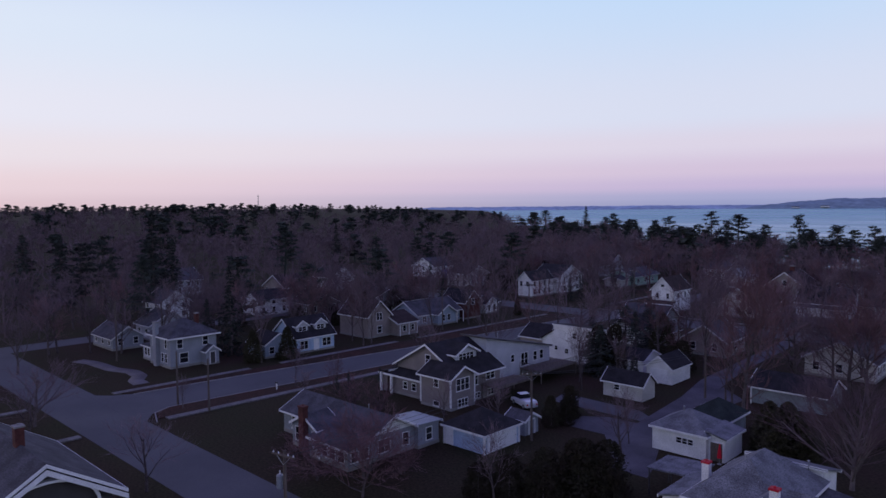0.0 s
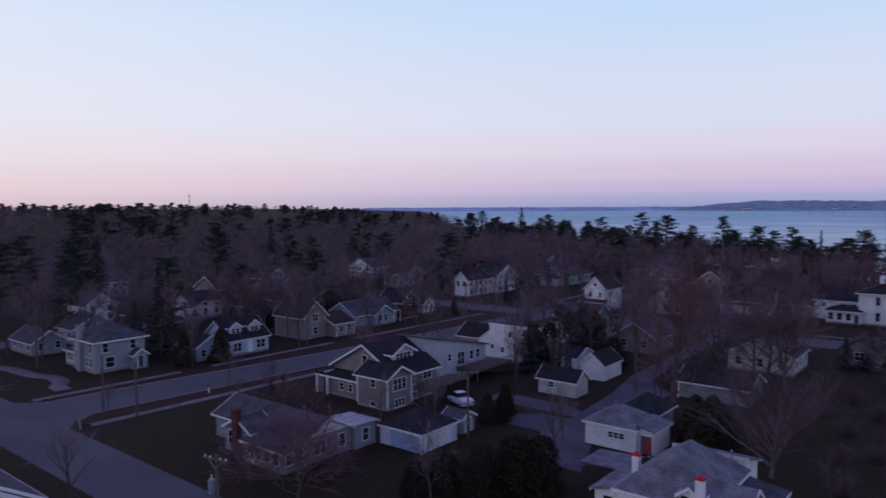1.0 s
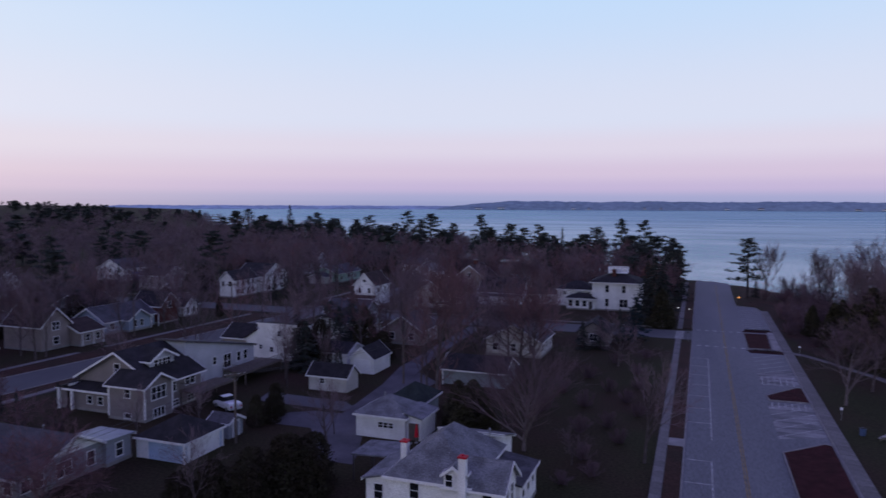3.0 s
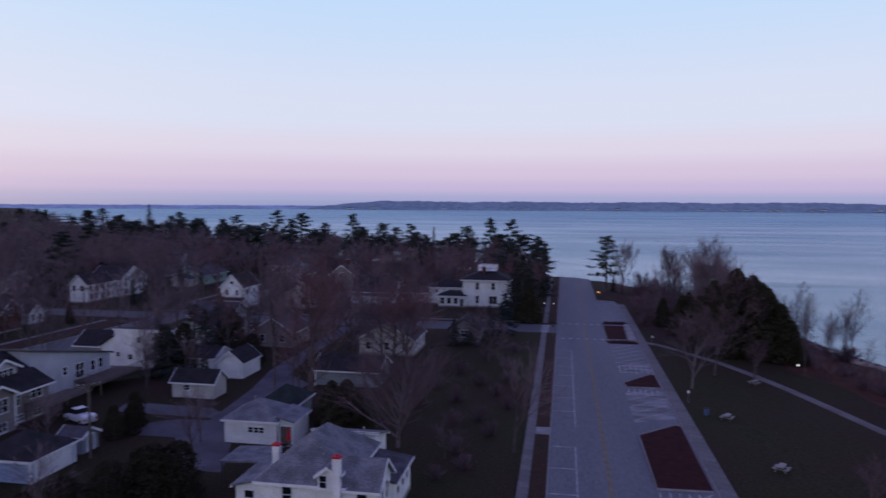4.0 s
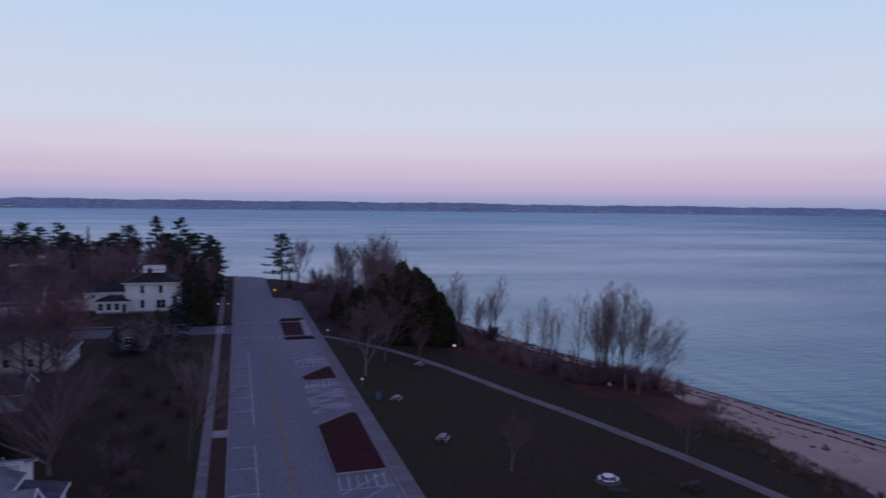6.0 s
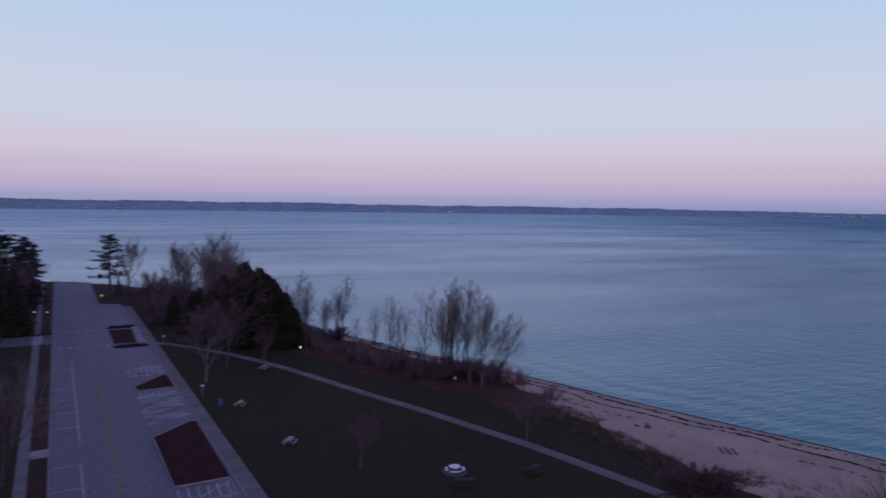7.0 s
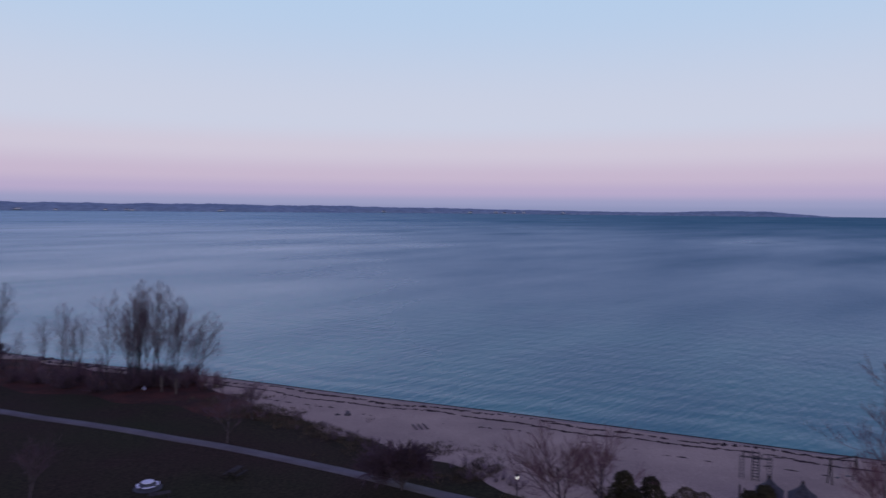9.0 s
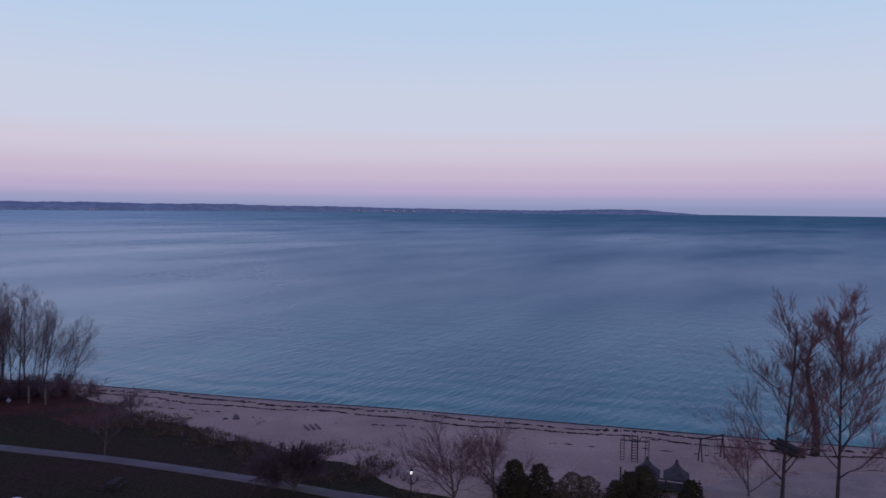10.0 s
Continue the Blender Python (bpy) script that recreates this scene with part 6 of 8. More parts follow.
for x, y, hh, _ in POPLARS:
    plant("shrub_dense", x - rnd.uniform(0.2, 1.6), y + rnd.uniform(-1.2, 1.2), rnd.uniform(1.8, 3.4), "dark leafless brush about the poplar stems", "shrub", "shore bank brush", name="shrub", wide=1.2)
plant("round_tree", 49.9, 41.4, 5.7, "small dense round-headed bare tree by the path", wide=1.1)
plant("beach_tree", 55.0, 27.2, 8.6, "small spreading bare tree at the beach", wide=1.15)
plant("beach_tree", 58.0, 24.6, 8.0, "small spreading bare tree at the beach", wide=1.0)
plant("cottonwood0", 71.4, 1.2, 20.5, "tall bare cottonwood with low forking limbs beside the beach", wide=1.15, turn=100)
plant("cottonwood1", 74.6, -3.4, 20.8, "tall bare cottonwood beside the beach", wide=1.5)


def crooked_tree():
    """An old trunk that bends over at its broken top, with a few twigs."""
    rng, w = random.Random(77), Wood()
    line = [Vector(p) for p in ((0, 0, -0.4), (0.1, 0, 3.2), (-0.5, 0.2, 6.0), (-1.4, 0.2, 8.6), (-1.9, 0.1, 11.0), (-1.3, 0, 12.6), (-0.4, -0.1, 13.2))]
    for i, (p, q) in enumerate(zip(line[:-1], line[1:])):
        w.limb(p, q, 0.52 * 0.78 ** i, 0.52 * 0.78 ** (i + 1), 8, False)
    for _ in range(26):
        i = rng.randrange(1, 6)
        p = line[i].lerp(line[i + 1], rng.random())
        d = rand_dir(rng, Vector((0, 0, 1)), rng.uniform(0.5, 1.3))
        q = p + d * rng.uniform(1.0, 3.6)
        w.limb(p, q, 0.09, 0.03, 4, False)
        for _ in range(14):
            w.sliver(p.lerp(q, rng.uniform(0.2, 1)), rand_dir(rng, d, rng.uniform(0.3, 0.9)), rng.uniform(0.6, 1.6), 0.03, rng)
    return w


species("crooked", crooked_tree(), "dark_bark", "redtwig")
plant("crooked", 89.3, -1.5, 13.2, "crooked old cottonwood with a broken bent top", turn=-35)
plant("beach_tree", 70.8, 4.0, 7.4, "low spreading bare tree at the beach", wide=0.95)
for x, y, hh, w in ((58.9, 23.0, 3.6, 0.85), (60.2, 21.0, 3.2, 0.9), (57.6, 21.6, 2.6, 1.0), (65.4, 12.6, 3.0, 0.9), (64.2, 13.6, 2.6, 1.0), (63.0, 14.6, 2.0, 1.1), (66.6, 8.6, 2.0, 1.1)):
    plant("olive_shrub", x, y, hh, "rounded olive evergreen shrub at the edge of the beach", "shrub", "beach evergreens", name="shrub", wide=w * 1.35)
for x, y, hh in ((61.3, 18.3, 2.6), (62.2, 17.0, 2.2), (60.4, 19.2, 1.8)):
    plant("tawny_shrub", x, y, hh, "pale tawny shrub holding dry leaves by the beach", "shrub", "tawny beach shrubs", name="shrub", wide=1.3)
# scrub between path and sand
for i in range(26):
    y = rnd.uniform(30, 84)
    xs = float(np.interp(y, SHORE[4:9, 1], SHORE[4:9, 0]))
    x = xs - float(np.interp(y, [30, 45, 60, 75, 84], [28, 24, 19, 16, 11])) - rnd.uniform(-0.5, 3.5)
    plant(rnd.choice(("shrub0", "shrub2")), x, y, rnd.uniform(0.6, 1.4), "low dry dune scrub beside the sand", "shrub", "dune scrub", name="shrub", wide=1.6)


def dune_grass():
    """Tufts of dry grass in ragged patches where the lawn meets the sand."""
    rng, w = random.Random(31), Wood()
    for _ in range(5200):
        y = rng.uniform(8, 92)
        xs = float(np.interp(y, SHORE[3:10, 1], SHORE[3:10, 0]))
        x = xs - float(np.interp(y, [0, 30, 45, 60, 75, 84, 92], [32, 28, 24, 19, 16, 11, 8])) + rng.gauss(0.4, 2.4)
        if noise.noise(Vector((x * 0.16, y * 0.16, 3.1))) < -0.06 + 0.10 * abs(x - xs + 22) / 10:
            continue
        p = Vector((x, y, float(land(x, y)) - 0.02))
        for _ in range(7):
            w.sliver(p + Vector((rng.gauss(0, 0.22), rng.gauss(0, 0.22), 0)), rand_dir(rng, Vector((0, 0, 1)), rng.uniform(0.1, 0.8)), rng.uniform(0.25, 0.6), 0.07, rng)
    tagged(new("dune_grass", tri_mesh("dune_grass", w.fv, w.ft, M["dune"])), "dry olive dune grass in ragged patches beside the sand", "dune grass", kind="stuff")


dune_grass()

# the large trees between the white house and the road
plant("spread", -17.7, 74.4, 15.6, "large spreading bare tree behind the white house", wide=1.05, turn=10)
for i, (x, y, hh) in enumerate(((-25.2, 76.4, 4.2), (-26.8, 79.0, 4.8), (-24.0, 79.5, 4.4), (-28.6, 84.0, 4.6), (-26.4, 83.4, 5.0), (-22.6, 77.2, 3.6))):
    plant(f"cedar{i % 3}", x, y, hh, "olive evergreen bush in the back garden", "shrub", "olive garden bushes", name="shrub", wide=1.9)
for x, y, hh in ((-12.0, 66.5, 2.4), (-9.6, 69.5, 2.8), (-11.2, 74.0, 3.2), (-8.0, 80.5, 3.0), (-10, 86, 3.4), (-13, 83, 3.6), (-7, 92, 3.0), (-9, 98, 3.2), (-14, 94, 3.8), (-8, 106, 3.0), (-12, 103, 3.4), (-16, 110, 3.8), (-9, 115, 3.2), (-13, 122, 3.6), (-8.5, 128, 3.0), (-18, 100, 3.6), (-19, 90, 3.8)):
    plant("shrub_dense", x, y, hh * 0.6, "leafless garden bush beside the pavement", "shrub", "leafless garden bushes", name="shrub")
plant("broad1", -27.5, 112.0, 14.5, "wide pale bare maple between the gardens", wide=1.3)
plant("broad0", -36.0, 116.0, 15.5, "wide pale bare maple between the gardens", wide=1.2)
plant("broad1", -12.5, 120.0, 10.5, "wide bare tree by the gardens", wide=1.2)
plant("reddome0", -32.6, 86.5, 21.5, "tall round-headed bare maple with reddish buds", wide=1.05, turn=200)
plant("reddome0", -24, 108, 15.5, "bare maple with reddish buds", wide=1.2)
plant("reddome0", -46, 130, 17, "bare maple with reddish buds", wide=1.2)
plant("maple0", -4.9, 75.2, 12.8, "slim bare street tree beside the pavement", wide=0.75)
plant("maple1", -12, 72, 4.5, "small bare garden tree", wide=1.1)
plant("spruce_blue", -11.9, 145.6, 8.6, "blue green spruce beside the cross street", wide=1.35)
plant("spruce1", -9.5, 166, 15.5, "dark spruce beside the shore road", wide=1.35)
plant("spruce0", -11.5, 172, 13.5, "dark spruce beside the shore road", wide=1.4)
plant("spruce2", -8.3, 175, 14, "dark spruce beside the shore road", wide=1.4)
plant("cedar1", -7.6, 162, 8.5, "dark evergreen beside the pavement", wide=1.4)
plant("spruce0", -14.8, 143, 6.5, "dark spruce beside the cottage", wide=1.2)
plant("spruce1", -17.2, 133.0, 6.2, "dark spruce beside the cottage", wide=1.5)
plant("spruce2", -20.4, 132.0, 5.4, "dark spruce beside the cottage", wide=1.5)
plant("oak_leafy", -13.5, 203, 10.5, "oak holding rusty dead leaves behind the villa")
plant("spruce1", -5.5, 210, 15.5, "tall dark spruce by the shore road")
plant("spruce2", -6.5, 226, 12.5, "dark spruce by the shore road")
for i in range(9):
    plant(rnd.choice(("maple0", "red0", "poplar0")), rnd.uniform(-11, -5.5), rnd.uniform(208, 262), rnd.uniform(6, 12), "bare tree beside the end of the road", group="trees at the road's end", wide=0.8)
# junipers and hedges by the gravel yard
for x, y, hh in ((-40.8, 51.0, 4.0), (-38.0, 53.0, 4.8), (-35.4, 54.5, 5.8), (-34.6, 58.2, 5.0), (-36.6, 57.0, 5.0), (-42.8, 48.8, 3.4), (-36.6, 50.6, 4.2), (-33.4, 55.2, 4.8)):
    plant("juniper", x, y, hh, "dense dark juniper beside the gravel yard", "shrub", "junipers by the yard", name="shrub", wide=1.05)
for x, y, hh in ((-50.4, 71.4, 3.8), (-50.6, 75.8, 4.2), (-49.4, 73.2, 3.4), (-52.0, 77.8, 3.0)):
    plant("juniper", x, y, hh, "dark arborvitae beside the gravel yard", "shrub", "arborvitae", name="shrub", wide=0.75)
plant("spruce1", -60.3, 99.2, 8.2, "dark spruce beside the tall white house", wide=1.5)
for x, y, hh in ((-62.6, 102.0, 7.2), (-61.0, 101.0, 6.4), (-60.0, 103.5, 7.6), (-58.2, 101.5, 5.0)):
    plant("juniper", x, y, hh, "tall dense dark evergreen beside the white house", "shrub", "evergreens beside the white house", name="shrub", wide=0.62)
plant("spruce2", -62.0, 98.4, 7.0, "dark spruce beside the tall white house", wide=1.5)
plant("column", -53.5, 97.6, 4.2, "columnar dark arborvitae beside the garage", "shrub", name="shrub", wide=1.6)
for x, y, hh in ((-82.0, 70.6, 2.6), (-84.6, 66.5, 1.7), (-83.6, 63.5, 2.6), (-82.9, 65.2, 2.8), (-73.5, 69.5, 3.2)):
    plant("column", x, y, hh, "narrow dark arborvitae beside the bungalow", "shrub", "narrow arborvitae", name="shrub")
for x, y, hh, k in ((-60.5, 111, 9, "spruce0"), (-63, 121, 10.5, "spruce1"), (-66, 117, 8.5, "pine3"), (-59, 118, 8, "cedar2"), (-111, 66.0, 6.0, "cedar0"), (-108.6, 71.5, 6.0, "cedar1")):
    plant(k, x, y, hh, "dark evergreen between the houses", wide=1.3)
plant("spruce0", -119.5, 66.3, 17.0, "tall dark spruce behind the corner house", wide=0.75)
plant("spruce2", -128, 66, 10, "dark spruce behind the corner house", wide=1.1)
plant("spruce1", -177.8, 77.5, 27.5, "very tall dark spruce among bare trees", wide=0.85)
plant("spruce2", -174.5, 81.0, 20, "tall dark spruce among bare trees", wide=0.95)
plant("spruce0", -219, 68.5, 20, "tall dark spruce among bare trees", wide=1.1)
plant("spruce2", -228, 61.5, 20.5, "tall dark spruce among bare trees", wide=1.2)
plant("spruce1", -267, 204, 19, "pointed dark spruce deep among the woods", wide=0.9)
# the row of old pines along the shore, over the lower trees
for k, x, y, hh, w in (("pine2", -600, 836, 21.5, 2.4), ("spruce1", -390, 612, 27.5, 1.0), ("pine0", -307, 526, 21, 1.5), ("pine3", -202, 412, 20.5, 1.3), ("pine1", -156, 366, 23, 1.2), ("pine2", -131, 338, 22, 1.5), ("pine4", -140, 344, 19, 1.4),
                       ("pine0", -118, 337, 17.6, 1.2), ("pine4", -99, 324, 22, 1.05), ("pine2", -82, 311, 18.2, 1.5), ("pine1", -74, 306, 16.5, 1.3), ("pine3", -67, 303, 18.2, 1.0), ("spruce2", -55, 295, 18, 0.55), ("pine2", -39, 285, 18, 1.35),
                       ("pine4", -28, 271, 21.4, 0.95), ("pine1", -20, 271, 21, 0.85), ("pine0", -10, 258, 15.5, 1.1), ("pine0", -172, 388, 17, 1.5), ("pine2", -232, 452, 18, 1.5), ("pine1", -262, 478, 17, 1.4), ("pine2", -345, 575, 18, 1.7)):
    plant(k, x, y, hh, "tall dark old pine standing over the shore woods" if k[0] == "p" else "tall pointed dark spruce over the shore woods", group="old pines along the shore", wide=w)
for i in range(26):
    u = rnd.random() ** 1.3
    x, y = -14 - 200 * u + rnd.uniform(-3, 3), 252 + 165 * u + rnd.uniform(-10, 8)
    plant(rnd.choice(("dome0", "dome1", "dome2", "reddome0", "pine0", "pine2", "pine2")), x, y, rnd.uniform(12.5, 15.5), "tree in the belt of woods along the shore", group="shore belt trees", wide=1.25)
plant("pine2", -152, 64, 17, "tall dark pine by the corner lot")
plant("pine0", -184, 62, 19, "tall dark pine among bare trees")
plant("pine3", -190, 70, 20, "tall dark pine among bare trees")
# near the low grey house
plant("red_dense", -54.5, 44.5, 8.2, "bare garden tree with reddish twigs before the grey house", wide=1.5)
plant("red_dense", -51.0, 41.5, 7.2, "bare garden tree with reddish twigs before the grey house", wide=1.5)
plant("red_dense", -57.5, 41.0, 5.6, "bare garden tree with reddish twigs before the grey house", wide=1.5)
plant("shrub_red", -52.5, 48, 3.4, "leafless reddish shrub in the garden", "shrub", name="shrub")
plant("maple3", -83.0, 57.5, 5.2, "small bare garden tree")
plant("shrub_red", -76.5, 60.5, 4.6, "leafless reddish shrub behind the grey house", "shrub", name="shrub", wide=1.5)
plant("shrub_red", -71.0, 60.5, 4.2, "leafless reddish shrub behind the grey house", "shrub", name="shrub", wide=1.5)
plant("maple4", -67.5, 28.0, 8.2, "small bare street tree", wide=1.2)
plant("maple0", -98.5, 27, 9.2, "bare street tree at the corner", wide=1.35)
plant("maple3", -92.0, 24.5, 8.0, "bare street tree at the corner", wide=1.3)
plant("maple2", -92, 43.5, 5.2, "slim bare street tree", wide=0.7)
plant("maple1", -60, 62, 7, "bare tree between house and garage", wide=0.8)
plant("broad1", -56.5, 68.5, 6.5, "bare tree in front of the bungalow", wide=0.9)
plant("maple3", -37.8, 66.5, 8.0, "leaning bare tree beside the gravel yard", wide=1.2)
plant("maple1", -41.0, 49.0, 8.0, "bare tree among the junipers", wide=0.9)
plant("maple4", -64.9, 100.0, 11, "bare tree before the tall white house", wide=0.55)
plant("maple0", -55.5, 95.5, 8.5, "bare tree by the back garden", wide=0.8)

for i, (x, y, hh) in enumerate(((-109.4, 66.5, 13.5), (-107.8, 88.6, 14.5), (-108.4, 91.2, 12), (-107.2, 107.5, 14), (-108.6, 125, 13), (-109, 132, 14), (-92.2, 62, 7), (-90.8, 88, 8.5), (-86, 101, 14.5), (-84, 113, 15), (-86, 124, 14),
                                 (-80, 96, 11.5), (-57, 88.5, 9), (-84, 84, 9.5), (-81, 61, 7.5), (-60, 92.5, 10), (-47.8, 110, 14), (-38.4, 95.5, 13), (-50.5, 117, 15), (-113, 90, 15), (-130, 92, 15), (-136, 72, 13), (-126, 103, 15), (-40, 72, 7))):
    plant(("maple2", "maple0", "maple4", "maple1", "red1")[i % 5], x, y, hh, "tall slim bare tree between houses and street", group="street and garden trees", wide=0.72)

for i, (x, y, hh) in enumerate(((-132, 34, 12), (-140, 26, 13), (-146, 43, 13), (-150, 30, 14), (-138, 18, 12), (-168, 44, 15), (-172, 56, 15), (-165, 62, 14), (-178, 70, 16), (-134, 66, 12), (-142, 76, 14), (-148, 84, 15))):
    plant(("maple2", "maple0", "red1", "maple1", "maple4")[i % 5], x, y, hh, "tall bare tree beside the west street", group="trees of the west street", wide=1.1)

# trees over the town: kept off streets, yards, houses and the camera's sight lines
KEEP_OFF = [(o[0] - 1.2, o[1] + 1.2, o[2] - 1.2, o[3] + 1.2) for o in OTHERS] + [
    (-131, -113, 50, 64), (-76, -46, 42, 72), (-83, -60, 66, 100), (-82, -52, 99, 112), (-75, -60, 120, 136), (-56, -44, 84, 108), (-40, -26, 64, 92), (-38, -18, 94, 108), (-36, -6, 46, 80),
    (-78, -54, 8, 26), (-122, -106, 64, 88), (-126, -106, 90, 110), (-128, -110, 108, 146), (-140, -120, 162, 198), (-130, -114, 206, 232), (-90, -78, 160, 180), (-75, -58, 168, 212),
    (-60, -34, 178, 200), (-38, -10, 178, 200), (-24, -14, 132, 148), (-2.6, 40, -60, 280), (-4.6, 0, 40, 262), (-200, 0, 27, 41), (-108, -84, 38, 215), (-200, 0, 147, 159), (-164, -150, -60, 150),
    (-49, -40, 54, 148), (-66, -34, 60, 88), (-54, -30, 60, 84), (-140, -104, 41, 52), (-114, -104, 41, 66)]


def free(x, y, margin=0.0):
    if 60 < y < 94 and -1.74 < x / y < -1.50:          # wedge cleared so the camera sees the white house on the west street
        return False
    if 86 < y < 200 and -0.21 < x / y < -0.02:       # wedge cleared from the camera's spot to the villa, over low gardens
        return False
    if 80 < y < 103 and -0.80 < x / y < -0.56:        # sight wedge cleared from the camera to the tall white house
        return False
    return not any(a - margin < x < b + margin and c - margin < y < d + margin for a, b, c, d in KEEP_OFF)


WOODS = {"twig": [[], [], 0], "redtwig": [[], [], 0], "needle": [[], [], 0]}


def to_woods(wood, key, x, y, s, t, wide=1.0):
    """Adds a tree to the joined woods."""
    R = np.array([[math.cos(t), -math.sin(t), 0], [math.sin(t), math.cos(t), 0], [0, 0, 1]])
    lot = WOODS[key]
    for vv, tt in ((wood.v, wood.t), (wood.fv, wood.ft)):
        if vv:
            v = (np.array(vv) @ R.T) * [s * wide, s * wide, s] + [x, y, float(land(x, y))]
            lot[0].append(v)
            lot[1].append(np.array(tt) + lot[2])
            lot[2] += len(v)


def hides_house(x, y):
    """Whether a tall tree here would hide a house from the camera."""
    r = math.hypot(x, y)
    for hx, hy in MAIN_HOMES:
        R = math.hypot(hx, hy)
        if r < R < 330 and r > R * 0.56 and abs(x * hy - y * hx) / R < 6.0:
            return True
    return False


def spots(n, box, seed, gap, test=None):
    rng, done, tries = random.Random(seed), [], 0
    while len(done) < n and tries < n * 40:
        tries += 1
        x, y = rng.uniform(box[0], box[1]), rng.uniform(box[2], box[3])
        if not free(x, y) or (hides_house(x, y) and rng.random() < 0.8) or any((x - a) ** 2 + (y - b) ** 2 < gap * gap for a, b in done) or float(shore_distance(x, y)) < 12 or (test and not test(x, y)):
            continue
        done.append((x, y))
    return done


def scatter(n, box, kinds, lo, hi, label, group, seed, gap=4.5, wide=(0.85, 1.2), test=None):
    rng = random.Random(seed + 100)
    for x, y in spots(n, box, seed, gap, test):
        plant(rng.choice(kinds), x, y, rng.uniform(lo, hi), label, group=group, turn=rng.uniform(0, 360), wide=rng.uniform(*wide))


def thicket(n, box, woods, key, ref, lo, hi, seed, gap=4.5, wide=(0.9, 1.25), test=None):
    """Trees of the edge of the woods, joined to them."""
    rng = random.Random(seed + 100)
    for x, y in spots(n, box, seed, gap, test):
        to_woods(rng.choice(woods), key, x, y, rng.uniform(lo, hi) / ref, rng.uniform(0, 6.28), rng.uniform(*wide))


TOWN = ("maple0", "maple1", "maple2", "maple3", "maple4", "red0", "broad1")
scatter(46, (-60, -5, 86, 215), ("red0", "red1", "red2", "maple0", "maple3", "broad1"), 10, 16, "bare maple with reddish buds between the houses", "bare trees in the town", 1)
scatter(46, (-150, -60, 96, 215), TOWN, 10, 16.5, "bare grey brown tree between the houses", "bare trees in the town", 2)
scatter(28, (-165, -104, 42, 130), TOWN, 10, 16, "bare grey brown tree between the houses", "bare trees in the town", 3)
scatter(46, (-150, -10, 80, 210), ("spruce0", "spruce1", "cedar2", "spruce2", "juniper", "juniper"), 3, 8, "dark evergreen between the houses", "evergreens in the town", 7, 6)
MID = [bare_tree(120 + i, 14, (6, 5, 3, 6), twig=0.085, lod=1) for i in range(5)]
MIDRED = [bare_tree(130 + i, 14, (6, 5, 3, 7), twig=0.085, lod=1) for i in range(3)]
MIDPINE = [pine(140 + i, 20, (0.14, 0.24, 0.10)[i], (38, 32, 42)[i], 0.27, 0.65) for i in range(3)]
MIDSPRUCE = [spruce(150 + i, 12, 0.26, 0.35, 5, 0.55) for i in range(2)]
shore_wall = lambda x, y: 12 < float(shore_distance(x, y)) < 45
near_shore = lambda x, y: 12 < float(shore_distance(x, y)) < 75
thicket(26, (-150, -58, 60, 215), MID, "twig", 14, 8, 14, 24, 4)
thicket(18, (-60, -5, 84, 215), MIDRED, "redtwig", 14, 7, 13, 25, 4)
thicket(125, (-262, -150, -10, 262), MID, "twig", 14, 10, 16, 4)
thicket(90, (-262, -20, 205, 330), MID, "twig", 14, 10, 15, 14, 4.5)
thicket(50, (-200, -20, 190, 300), MIDRED, "redtwig", 14, 10, 15, 15, 5)
thicket(15, (-262, -120, 20, 262), MIDPINE + MIDSPRUCE[:1], "needle", 20, 11, 19, 6, 9, (1.3, 1.8))
thicket(70, (-330, -8, 215, 560), MIDPINE, "needle", 20, 11, 17, 8, 6.5, (1.4, 2.0), near_shore)
thicket(14, (-150, -8, 225, 345), MIDPINE, "needle", 20, 10, 15, 18, 5, (1.3, 1.8), shore_wall)
thicket(130, (-330, -8, 200, 560), MID, "twig", 14, 10.5, 15.5, 9, 4.5, (0.9, 1.2), lambda x, y: 12 < float(shore_distance(x, y)) < 130)


# the woods beyond the town, trees that nobody could count
def far_woods():
    rng = random.Random(21)
    bare = [bare_tree(200 + i, 14, (5, 4, 2, 4), twig=0.25, lod=1) for i in range(4)]
    dark = [pine(210 + i, 15, 0.1, 11, 0.30, 1.3) for i in range(3)]
    for dist0, dist1, n in ((250, 420, 560), (420, 750, 700), (750, 1300, 520), (1300, 2300, 380)):
        for _ in range(n):
            a, r = radians(rng.uniform(-3, 84)), math.sqrt(rng.uniform(dist0 ** 2, dist1 ** 2))
            x, y = -math.sin(a) * r, math.cos(a) * r
            if float(shore_distance(x, y)) < 14 or (x > -262 and y < 262) or not free(x, y):
                continue
            ever = rng.random() < (0.05 if r < 420 else 0.12 if r < 750 else 0.34)
            s = rng.uniform(0.8, 1.1) if r < 750 else rng.uniform(0.92, 1.12)
            if ever:
                s *= 1.05
            to_woods(rng.choice(dark if ever else bare), "needle" if ever else "twig", x, y, s, rng.uniform(0, 6.28), (1.8 if ever else 1.35) if r > 750 else (1.6 if ever else 1.15))
    for key, label in (("twig", "bare grey brown woods stretching to the horizon"), ("redtwig", "bare woods with reddish buds near the shore"), ("needle", "dark evergreens standing in the woods")):
        v, t, _ = WOODS[key]
        me = tri_mesh("woods", np.concatenate(v), np.concatenate(t), M[key])
        tagged(new("far_woods", me), label, "woods", kind="stuff")


far_woods()

